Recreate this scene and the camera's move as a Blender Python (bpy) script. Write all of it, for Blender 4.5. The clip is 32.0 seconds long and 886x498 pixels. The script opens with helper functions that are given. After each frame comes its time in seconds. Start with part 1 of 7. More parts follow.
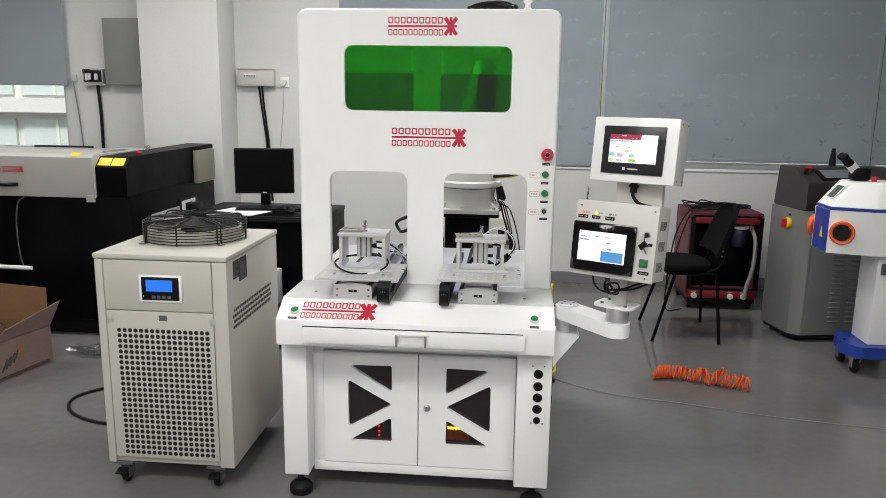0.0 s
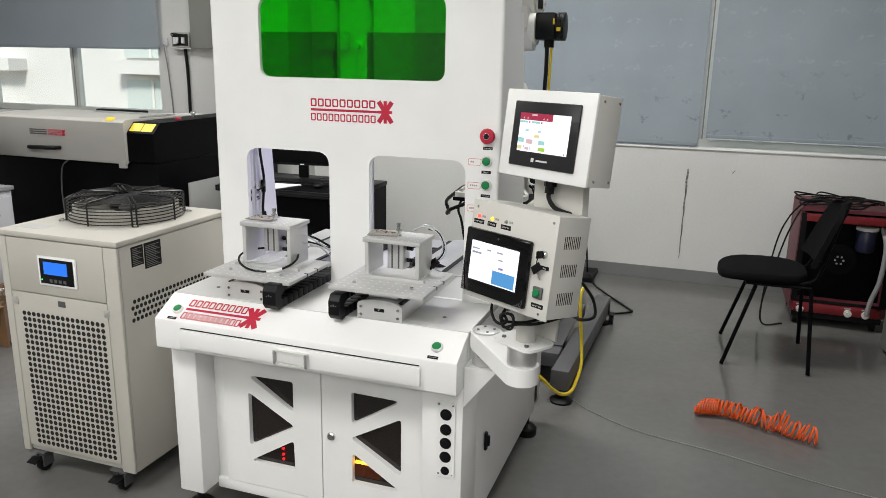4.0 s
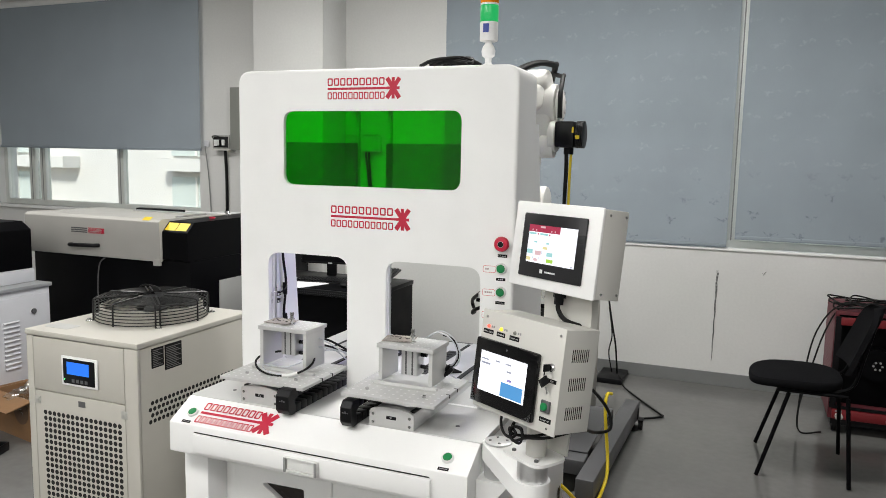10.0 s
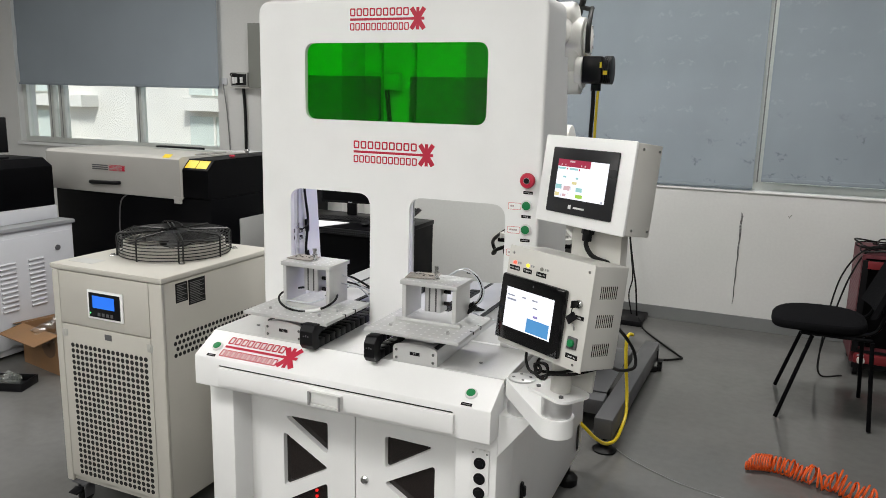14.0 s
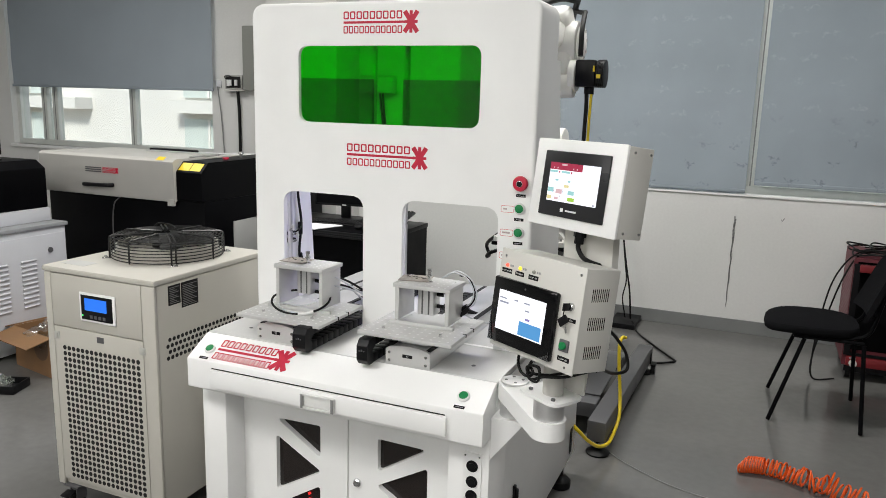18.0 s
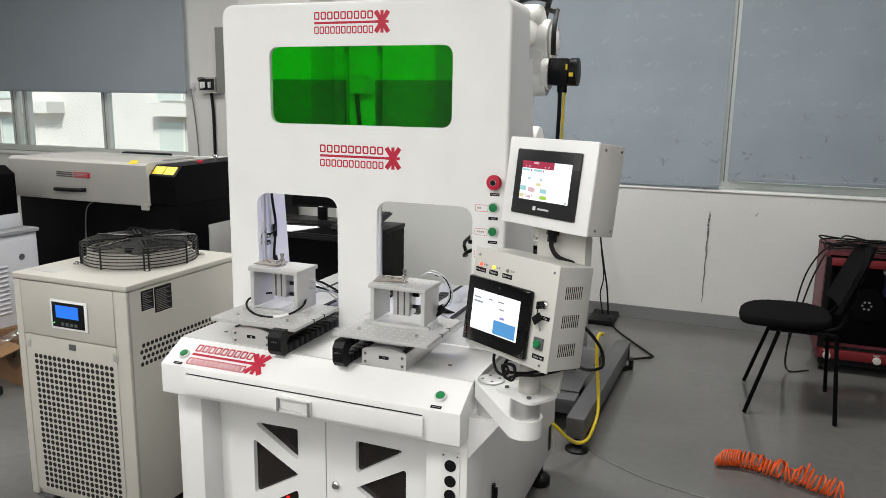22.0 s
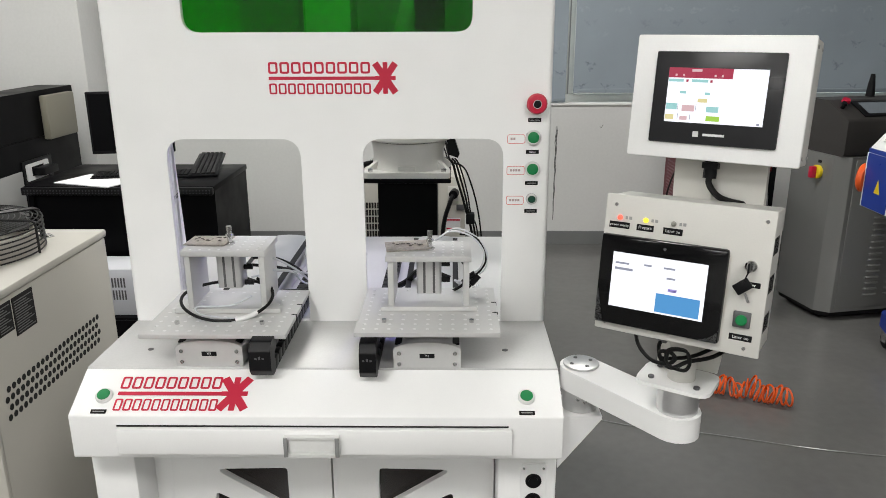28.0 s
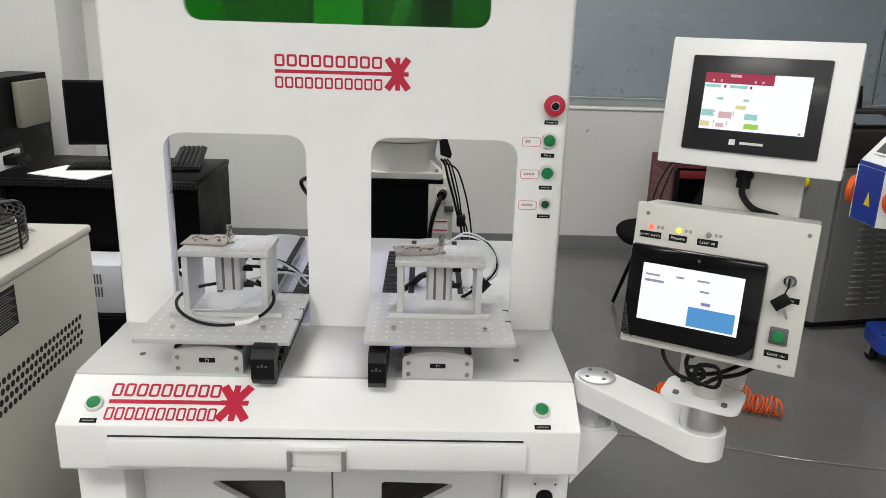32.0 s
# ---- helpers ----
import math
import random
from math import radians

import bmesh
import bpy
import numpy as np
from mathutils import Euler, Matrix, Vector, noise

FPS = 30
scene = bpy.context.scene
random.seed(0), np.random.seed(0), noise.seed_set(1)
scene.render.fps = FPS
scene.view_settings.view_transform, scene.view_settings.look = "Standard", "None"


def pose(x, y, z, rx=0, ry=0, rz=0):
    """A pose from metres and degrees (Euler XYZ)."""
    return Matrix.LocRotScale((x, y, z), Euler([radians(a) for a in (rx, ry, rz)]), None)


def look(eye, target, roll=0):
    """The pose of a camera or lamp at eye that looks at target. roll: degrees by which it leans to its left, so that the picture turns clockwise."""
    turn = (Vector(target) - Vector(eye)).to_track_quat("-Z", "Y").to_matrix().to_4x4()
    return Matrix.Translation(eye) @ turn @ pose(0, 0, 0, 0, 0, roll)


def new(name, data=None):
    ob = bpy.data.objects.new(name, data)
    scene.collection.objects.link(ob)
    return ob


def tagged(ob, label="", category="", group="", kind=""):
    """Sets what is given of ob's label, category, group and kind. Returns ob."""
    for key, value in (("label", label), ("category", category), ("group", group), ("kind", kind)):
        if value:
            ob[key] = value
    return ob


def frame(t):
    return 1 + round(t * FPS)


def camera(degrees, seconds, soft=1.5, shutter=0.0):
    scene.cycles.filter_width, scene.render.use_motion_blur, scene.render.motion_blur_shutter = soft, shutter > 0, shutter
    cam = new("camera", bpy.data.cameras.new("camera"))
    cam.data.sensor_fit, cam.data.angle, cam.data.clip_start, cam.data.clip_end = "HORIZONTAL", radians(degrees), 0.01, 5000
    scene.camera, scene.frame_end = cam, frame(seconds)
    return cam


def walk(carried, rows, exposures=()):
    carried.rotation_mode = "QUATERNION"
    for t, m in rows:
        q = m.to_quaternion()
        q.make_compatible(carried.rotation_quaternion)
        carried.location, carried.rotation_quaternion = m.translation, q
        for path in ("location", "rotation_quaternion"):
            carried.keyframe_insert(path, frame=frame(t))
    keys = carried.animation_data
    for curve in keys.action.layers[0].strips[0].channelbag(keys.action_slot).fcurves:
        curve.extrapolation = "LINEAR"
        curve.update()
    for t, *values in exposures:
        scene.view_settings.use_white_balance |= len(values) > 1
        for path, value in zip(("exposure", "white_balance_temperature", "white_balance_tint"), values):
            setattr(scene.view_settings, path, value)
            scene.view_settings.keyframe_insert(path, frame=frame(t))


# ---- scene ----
cam = camera(61.1, 32.0, 0.8)
METRES, EYE, TILT, LEAN, TURN = 2.4, 1.44, 0.0, 0.0, 5.0
ROWS = [
    (0.0, 0.0, 0.0, 0.0, 0.16, -11.26, -0.81),
    (0.5, 0.0297, 0.0213, 0.0014, 1.92, -12.15, -0.04),
    (1.0, 0.0942, 0.0493, 0.0041, 7.36, -11.92, -3.2),
    (1.5, 0.143, 0.0763, -0.0002, 9.69, -13.15, -2.93),
    (2.0, 0.1671, 0.1323, -0.0014, 8.82, -13.69, -2.51),
    (2.5, 0.1921, 0.1764, -0.0002, 7.97, -14.39, -0.9),
    (3.0, 0.2572, 0.2122, 0.0016, 13.89, -14.33, -3.94),
    (3.5, 0.3004, 0.2448, 0.003, 13.5, -14.15, -1.66),
    (5.5, 0.3422, 0.2712, 0.0105, 16.68, -11.73, -2.01),
    (6.0, 0.3469, 0.2719, 0.014, 17.42, -10.21, -1.83),
    (6.5, 0.3476, 0.2675, 0.0161, 17.52, -9.37, -1.68),
    (7.0, 0.347, 0.2671, 0.0181, 16.66, -8.4, -1.65),
    (7.5, 0.3482, 0.2635, 0.0208, 16.82, -7.32, -1.43),
    (8.0, 0.3492, 0.2599, 0.0221, 16.72, -6.55, -1.4),
    (8.5, 0.3488, 0.2602, 0.0229, 16.74, -5.99, -1.32),
    (9.0, 0.3489, 0.2597, 0.0233, 16.84, -5.79, -1.27),
    (9.5, 0.3481, 0.2605, 0.0227, 17.07, -6.34, -1.26),
    (10.0, 0.3474, 0.2658, 0.0216, 17.1, -6.93, -1.16),
    (10.5, 0.3458, 0.2669, 0.0203, 17.2, -7.44, -1.32),
    (11.0, 0.3411, 0.2694, 0.0176, 16.55, -8.81, -1.88),
    (11.5, 0.3387, 0.2683, 0.0173, 16.53, -8.68, -2.17),
    (12.0, 0.338, 0.2692, 0.0166, 16.68, -9.07, -1.99),
    (12.5, 0.3391, 0.272, 0.0159, 17.13, -9.64, -1.72),
    (13.0, 0.3398, 0.2717, 0.0148, 17.48, -10.05, -1.49),
    (13.5, 0.3387, 0.2728, 0.0132, 17.36, -10.67, -1.48),
    (14.0, 0.3364, 0.2731, 0.0118, 18.47, -11.29, -1.43),
    (14.5, 0.3338, 0.2731, 0.0107, 19.19, -11.66, -1.62),
    (15.0, 0.3329, 0.2735, 0.0103, 19.66, -11.71, -1.81),
    (15.5, 0.3335, 0.2744, 0.0109, 19.05, -11.38, -1.89),
    (17.5, 0.339, 0.2729, 0.0118, 18.39, -10.9, -1.45),
    (18.0, 0.3389, 0.2729, 0.0118, 18.1, -11.05, -1.58),
    (18.5, 0.338, 0.2735, 0.0116, 17.92, -10.94, -1.61),
    (19.0, 0.3385, 0.2746, 0.0117, 17.75, -10.97, -1.62),
    (19.5, 0.3394, 0.2764, 0.0119, 17.62, -10.94, -1.4),
    (20.0, 0.3409, 0.2786, 0.0115, 17.27, -11.11, -1.12),
    (20.5, 0.3422, 0.2778, 0.0114, 17.05, -11.11, -0.92),
    (21.0, 0.3422, 0.2762, 0.0115, 16.77, -11.11, -1.03),
    (21.5, 0.343, 0.2761, 0.0116, 16.58, -11.04, -1.1),
    (22.0, 0.3443, 0.2759, 0.0118, 16.41, -11.03, -0.93),
    (22.5, 0.3447, 0.2764, 0.0118, 16.3, -10.96, -0.88),
    (23.0, 0.3405, 0.2826, 0.0089, 16.13, -12.49, -1.04),
    (23.5, 0.3233, 0.2971, 0.0056, 17.03, -13.35, -1.79),
    (24.0, 0.2773, 0.3025, 0.0042, 10.88, -13.87, -0.02),
    (24.5, 0.2394, 0.3008, 0.0031, 9.96, -13.89, 0.39),
    (25.0, 0.2183, 0.2999, 0.0005, 8.75, -13.58, -0.4),
    (25.5, 0.2119, 0.2958, 0.0006, 8.76, -13.1, -0.62),
    (27.5, 0.0844, 0.4449, -0.011, 2.07, -16.38, -0.19),
    (28.0, 0.0228, 0.4727, -0.0126, -4.25, -16.59, 0.19),
    (28.5, -0.0005, 0.4803, -0.0149, -6.54, -16.91, -0.72),
    (29.0, -0.0024, 0.4917, -0.0161, -6.0, -17.48, -0.91),
    (29.5, 0.0004, 0.5018, -0.0154, -6.08, -17.29, -0.99),
    (30.0, -0.0045, 0.5027, -0.0157, -5.73, -16.86, -1.19),
    (30.5, -0.0116, 0.5036, -0.0166, -5.0, -17.16, -1.56),
    (31.0, -0.013, 0.5032, -0.0171, -5.34, -16.84, -1.78),
    (31.5, -0.0126, 0.5041, -0.017, -5.85, -16.96, -1.81),
    (32.0, -0.0112, 0.5027, -0.0163, -6.19, -16.59, -1.67),
]
walk(cam, [(t, pose(0, 0, EYE, TILT, LEAN, TURN) @ pose(METRES * x, METRES * y, METRES * z, 90 + pitch, roll, yaw)) for t, x, y, z, yaw, pitch, roll in ROWS],
     [(0.0, -0.04), (1.0, -0.16), (2.0, -0.12), (3.0, 0.0), (6.0, -0.02), (9.0, 0.05), (12.0, 0.0), (13.0, -0.13), (15.0, -0.04), (20.0, 0.0), (25.5, -0.06), (28.0, -0.09), (30.0, -0.17), (32.0, -0.17)])

# ---- world and light ----
world = bpy.data.worlds.new("sky")
scene.world = world
world.use_nodes = True
wn = world.node_tree.nodes
sky = wn.new("ShaderNodeTexSky")
sky.sky_type = 'NISHITA'
sky.sun_disc = False
sky.sun_elevation, sky.sun_rotation = radians(50), radians(200)
world.node_tree.links.new(sky.outputs[0], wn["Background"].inputs[0])
wn["Background"].inputs[1].default_value = 0.15

sun = new("sun", bpy.data.lights.new("sun", 'SUN'))
sun.data.energy, sun.data.angle, sun.data.color = 3.3, radians(12), (1.0, 0.97, 0.92)
sun.matrix_world = look((0, -6, 12), (-5, 10, 0))

LAMPS = [(-3.6, -0.6, 41), (-3.7, 3.7, 37), (-1.2, 0.6, 60), (1.2, 0.2, 44), (-1.2, 4.0, 46), (0.5, 4.1, 44), (-1.2, -2.2, 58), (1.2, -2.2, 58)]
CEIL = 3.1
for lx, ly, lw in LAMPS:
    lamp = new("panel_lamp", bpy.data.lights.new("panel_lamp", 'AREA'))
    lamp.data.shape, lamp.data.size, lamp.data.size_y = 'RECTANGLE', 1.1, 0.5
    lamp.data.energy, lamp.data.color = lw, (1.0, 0.985, 0.95)
    lamp.matrix_world = pose(lx, ly, CEIL - 0.05)

# added violet spot inside the machine, standing in for a source out of sight
vl = new("violet_stand_in_spot", bpy.data.lights.new("violet_stand_in_spot", 'SPOT'))
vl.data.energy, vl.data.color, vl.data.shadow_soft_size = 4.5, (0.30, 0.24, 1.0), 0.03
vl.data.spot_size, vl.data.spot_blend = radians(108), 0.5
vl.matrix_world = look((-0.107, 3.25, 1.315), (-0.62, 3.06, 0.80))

# ---- building tools ----
def box(x0, x1, y0, y1, z0, z1, bev=0.0, seg=2):
    bm = bmesh.new()
    bmesh.ops.create_cube(bm, size=1.0)
    for v in bm.verts:
        v.co = Vector(((x0 + x1) / 2 + v.co.x * (x1 - x0), (y0 + y1) / 2 + v.co.y * (y1 - y0), (z0 + z1) / 2 + v.co.z * (z1 - z0)))
    if bev > 0:
        bmesh.ops.bevel(bm, geom=list(bm.edges), offset=bev, segments=seg, profile=0.5, affect='EDGES')
    return bm


def cyl(p0, p1, r, r2=None, n=24, bev=0.0):
    p0, p1 = Vector(p0), Vector(p1)
    d = p1 - p0
    bm = bmesh.new()
    bmesh.ops.create_cone(bm, cap_ends=True, segments=n, radius1=r, radius2=r if r2 is None else r2, depth=d.length)
    if bev > 0:
        caps = [e for e in bm.edges if abs(e.verts[0].co.z - e.verts[1].co.z) < 1e-6]
        bmesh.ops.bevel(bm, geom=caps, offset=bev, segments=2, profile=0.5, affect='EDGES')
    bmesh.ops.transform(bm, matrix=Matrix.Translation((p0 + p1) / 2) @ d.to_track_quat('Z', 'Y').to_matrix().to_4x4(), verts=bm.verts)
    return bm


def ball(c, r, sx=1, sy=1, sz=1, n=16):
    bm = bmesh.new()
    bmesh.ops.create_uvsphere(bm, u_segments=n, v_segments=n // 2 + 2, radius=r)
    bmesh.ops.transform(bm, matrix=Matrix.Translation(c) @ Matrix.Diagonal((sx, sy, sz, 1)), verts=bm.verts)
    return bm


def curve(points, steps=8):
    """A smooth line through the points."""
    p = [Vector(q) for q in points]
    if len(p) < 3:
        return p
    out = []
    q = [2 * p[0] - p[1]] + p + [2 * p[-1] - p[-2]]
    for i in range(1, len(q) - 2):
        a, b, c, d = q[i - 1], q[i], q[i + 1], q[i + 2]
        for k in range(steps):
            t = k / steps
            out.append(0.5 * (2 * b + (c - a) * t + (2 * a - 5 * b + 4 * c - d) * t * t + (3 * b - a - 3 * c + d) * t ** 3))
    return out + [p[-1]]


def tube(points, r, n=8, smooth=True, steps=8, closed=False):
    p = curve(points, steps) if smooth else [Vector(q) for q in points]
    m = len(p)
    verts, faces = [], []
    side = None
    for i in range(m):
        if closed:
            t = (p[(i + 1) % m] - p[i - 1]).normalized()
        else:
            t = (p[min(i + 1, m - 1)] - p[max(i - 1, 0)]).normalized()
        if side is None:
            side = t.orthogonal().normalized()
        side = (side - t * side.dot(t)).normalized()
        up = t.cross(side)
        for k in range(n):
            a = 2 * math.pi * k / n
            verts.append(p[i] + r * (math.cos(a) * side + math.sin(a) * up))
    for i in range(m if closed else m - 1):
        j = (i + 1) % m
        for k in range(n):
            l = (k + 1) % n
            faces.append((i * n + k, i * n + l, j * n + l, j * n + k))
    if not closed:
        faces += [tuple(reversed(range(n))), tuple(range((m - 1) * n, m * n))]
    me = bpy.data.meshes.new("t")
    me.from_pydata(verts, [], faces)
    bm = bmesh.new()
    bm.from_mesh(me)
    bpy.data.meshes.remove(me)
    return bm


def hoop(c, R, r, n=48, k=8):
    return tube([(c[0] + R * math.cos(a), c[1] + R * math.sin(a), c[2]) for a in [2 * math.pi * i / n for i in range(n)]], r, k, False, closed=True)


def rounded(poly, r, n=4):
    """The polygon with its corners rounded."""
    out = []
    m = len(poly)
    for i in range(m):
        p, a, b = Vector(poly[i]), Vector(poly[i - 1]), Vector(poly[(i + 1) % m])
        u, v = (a - p).normalized(), (b - p).normalized()
        half = math.acos(max(-1, min(1, u.dot(v)))) / 2
        d = min(r / math.tan(half), (a - p).length * 0.48, (b - p).length * 0.48)
        p0, p1 = p + u * d, p + v * d
        for k in range(n + 1):
            t = k / n
            out.append(tuple((1 - t) ** 2 * p0 + 2 * t * (1 - t) * p + t * t * p1))
    return out


def rect(a0, a1, b0, b1, r=0.0, n=4):
    q = [(a0, b0), (a1, b0), (a1, b1), (a0, b1)]
    return rounded(q, r, n) if r > 0 else q


AX = {'x': lambda a, b, c: (c, a, b), 'y': lambda a, b, c: (a, c, b), 'z': lambda a, b, c: (a, b, c)}


def plate(outer, axis, c0, c1, holes=()):
    """A sheet with that outline (and holes through it), from c0 to c1 along the axis."""
    bm = bmesh.new()
    f = AX[axis]
    edges = []
    for loop in (outer, *holes):
        vs = [bm.verts.new(f(a, b, c0)) for a, b in loop]
        edges += [bm.edges.new((vs[i], vs[(i + 1) % len(vs)])) for i in range(len(vs))]
    if holes:
        bmesh.ops.triangle_fill(bm, use_beauty=True, edges=edges, use_dissolve=False)
    else:
        bm.faces.new(bm.verts[:])
    g = bmesh.ops.extrude_face_region(bm, geom=bm.faces[:])
    d = Vector(f(0, 0, c1 - c0))
    for v in [q for q in g['geom'] if isinstance(q, bmesh.types.BMVert)]:
        v.co += d
    bmesh.ops.recalc_face_normals(bm, faces=bm.faces)
    return bm


def lathe(profile, c=(0, 0, 0), n=32):
    """Turned round the z axis: profile of (radius, height)."""
    bm = bmesh.new()
    rings = []
    for r, z in profile:
        rings.append([bm.verts.new((c[0] + r * math.cos(2 * math.pi * k / n), c[1] + r * math.sin(2 * math.pi * k / n), c[2] + z)) for k in range(n)])
    for a, b in zip(rings, rings[1:]):
        for k in range(n):
            bm.faces.new((a[k], a[(k + 1) % n], b[(k + 1) % n], b[k]))
    bm.faces.new(list(reversed(rings[0])))
    bm.faces.new(rings[-1])
    bmesh.ops.recalc_face_normals(bm, faces=bm.faces)
    return bm


def merge(*bms):
    me = bpy.data.meshes.new("t")
    out = bmesh.new()
    for b in bms:
        b.to_mesh(me)
        b.free()
        out.from_mesh(me)
    bpy.data.meshes.remove(me)
    return out


def xf(bm, m):
    bmesh.ops.transform(bm, matrix=m, verts=bm.verts)
    return bm


PLACE = {}


def thing(name, m, label, category, group="", kind=""):
    """A top-level thing: an empty at its base."""
    if not isinstance(m, Matrix):
        m = Matrix.Translation(m)
    ob = new(name)
    ob.empty_display_size = 0.05
    ob.matrix_world = m
    PLACE[ob.name] = m
    return tagged(ob, label, category, group, kind)


def mesh_from(bm, name, mats, angle=35):
    me = bpy.data.meshes.new(name)
    bm.to_mesh(me)
    bm.free()
    for q in (mats if isinstance(mats, (list, tuple)) else [mats]):
        me.materials.append(q)
    me.shade_smooth()
    me.set_sharp_from_angle(angle=radians(angle))
    return me


def part(name, bm, material, parent, label="", world=False, kind=""):
    """One mesh under a thing or a part. world: bm is in the room's axes."""
    if world:
        xf(bm, PLACE[parent.name].inverted())
    ob = new(name, mesh_from(bm, name, material))
    ob.parent = parent
    PLACE[ob.name] = PLACE[parent.name]
    return tagged(ob, label, kind=kind)


def solo(name, bm, material, label, category, group="", kind=""):
    """A thing of one mesh, in the room's axes."""
    ob = new(name, mesh_from(bm, name, material))
    PLACE[ob.name] = Matrix.Identity(4)
    return tagged(ob, label, category, group, kind)


def letters(text, size, m, material, parent, name="lettering"):
    """Words with the built-in font, lying in m's xy plane, centred."""
    c = bpy.data.curves.new("t", 'FONT')
    c.body, c.size, c.align_x, c.align_y, c.resolution_u = text, size, 'CENTER', 'CENTER', 2
    o = bpy.data.objects.new("t", c)
    me = bpy.data.meshes.new_from_object(o)
    bm = bmesh.new()
    bm.from_mesh(me)
    bpy.data.objects.remove(o)
    bpy.data.meshes.remove(me)
    bpy.data.curves.remove(c)
    return part(name, xf(bm, m), material, parent)


FRONT = Matrix(((1, 0, 0, 0), (0, 0, -1, 0), (0, 1, 0, 0), (0, 0, 0, 1)))  # xy plane -> a wall that looks to -y


def mat(name, col, rough=0.5, metal=0.0, var=0.05, scale=6.0, bump=0.0, fine=180.0, coat=0.0, spec=0.5, rvar=0.08, stain=0.0):
    m = bpy.data.materials.new(name)
    m.use_nodes = True
    nt = m.node_tree
    b = nt.nodes["Principled BSDF"]
    co = nt.nodes.new("ShaderNodeTexCoord")
    n1 = nt.nodes.new("ShaderNodeTexNoise")
    n1.inputs["Scale"].default_value, n1.inputs["Detail"].default_value = scale, 6
    n2 = nt.nodes.new("ShaderNodeTexNoise")
    n2.inputs["Scale"].default_value, n2.inputs["Detail"].default_value = fine, 3
    for n in (n1, n2):
        nt.links.new(co.outputs["Object"], n.inputs["Vector"])
    add = nt.nodes.new("ShaderNodeMath")
    add.operation = 'MULTIPLY_ADD'
    nt.links.new(n2.outputs["Fac"], add.inputs[0])
    add.inputs[1].default_value = 0.4
    nt.links.new(n1.outputs["Fac"], add.inputs[2])
    ramp = nt.nodes.new("ShaderNodeValToRGB")
    ramp.color_ramp.elements[0].position, ramp.color_ramp.elements[1].position = 0.45, 0.95
    ramp.color_ramp.elements[0].color = (*[max(0, c * (1 - var)) for c in col], 1)
    ramp.color_ramp.elements[1].color = (*[min(1, c * (1 + var)) for c in col], 1)
    nt.links.new(add.outputs[0], ramp.inputs[0])
    nt.links.new(ramp.outputs[0], b.inputs["Base Color"])
    rr = nt.nodes.new("ShaderNodeMapRange")
    rr.inputs[1].default_value, rr.inputs[2].default_value = 0.3, 0.7
    rr.inputs[3].default_value, rr.inputs[4].default_value = max(0.02, rough - rvar), min(1, rough + rvar)
    nt.links.new(n1.outputs["Fac"], rr.inputs[0])
    nt.links.new(rr.outputs[0], b.inputs["Roughness"])
    b.inputs["Metallic"].default_value = metal
    b.inputs["Coat Weight"].default_value = coat
    b.inputs["Specular IOR Level"].default_value = spec
    if bump > 0:
        bp = nt.nodes.new("ShaderNodeBump")
        bp.inputs["Strength"].default_value, bp.inputs["Distance"].default_value = bump, 0.002
        nt.links.new(n2.outputs["Fac"], bp.inputs["Height"])
        nt.links.new(bp.outputs[0], b.inputs["Normal"])
    return m


def glow(name, col, strength):
    m = mat(name, tuple(0.05 * c for c in col), 0.3, var=0.0)
    b = m.node_tree.nodes["Principled BSDF"]
    b.inputs["Emission Color"].default_value = (*col, 1)
    b.inputs["Emission Strength"].default_value = strength
    return m


def clear(name, col, rough=0.03, gloss=0.06):
    """A thin clear sheet: tinted see-through with a glossy face."""
    m = bpy.data.materials.new(name)
    m.use_nodes = True
    nt = m.node_tree
    nt.nodes.remove(nt.nodes["Principled BSDF"])
    t, g, mix, lw = (nt.nodes.new(k) for k in ("ShaderNodeBsdfTransparent", "ShaderNodeBsdfGlossy", "ShaderNodeMixShader", "ShaderNodeLayerWeight"))
    t.inputs[0].default_value = (*col, 1)
    g.inputs[1].default_value = rough
    pw, ma = nt.nodes.new("ShaderNodeMath"), nt.nodes.new("ShaderNodeMath")
    pw.operation, pw.inputs[1].default_value = 'POWER', 5.0
    ma.operation, ma.inputs[1].default_value, ma.inputs[2].default_value = 'MULTIPLY_ADD', 0.7, gloss * 0.5
    nt.links.new(lw.outputs["Facing"], pw.inputs[0])
    nt.links.new(pw.outputs[0], ma.inputs[0])
    nt.links.new(ma.outputs[0], mix.inputs[0])
    nt.links.new(t.outputs[0], mix.inputs[1])
    nt.links.new(g.outputs[0], mix.inputs[2])
    nt.links.new(mix.outputs[0], nt.nodes["Material Output"].inputs[0])
    return m


# ---- materials ----
WHITE = mat("white_powder_coat", (0.875, 0.875, 0.87), 0.38, var=0.03, bump=0.05, fine=400)
CREAM = mat("cream_powder_coat", (0.50, 0.482, 0.436), 0.45, var=0.03, bump=0.08, fine=400)
BOXGREY = mat("light_grey_coat", (0.61, 0.60, 0.567), 0.45, var=0.03, bump=0.08, fine=400)
WALLM = mat("wall_paint", (0.69, 0.69, 0.675), 0.75, var=0.06, scale=1.3, bump=0.10, fine=60)
# grey for an unseen wall, so that it bounces less light
WALLD = mat("low_bounce_grey", (0.42, 0.42, 0.41), 0.8, var=0.06, scale=1.3, bump=0.10, fine=60)
SKIRT = mat("grey_skirting_paint", (0.20, 0.205, 0.205), 0.4, var=0.1, scale=3)
CEILM = mat("ceiling_paint", (0.75, 0.75, 0.74), 0.85, var=0.04)
FLOORM = mat("grey_epoxy_floor", (0.142, 0.140, 0.135), 0.07, var=0.14, scale=1.6, bump=0.05, fine=25, rvar=0.09)
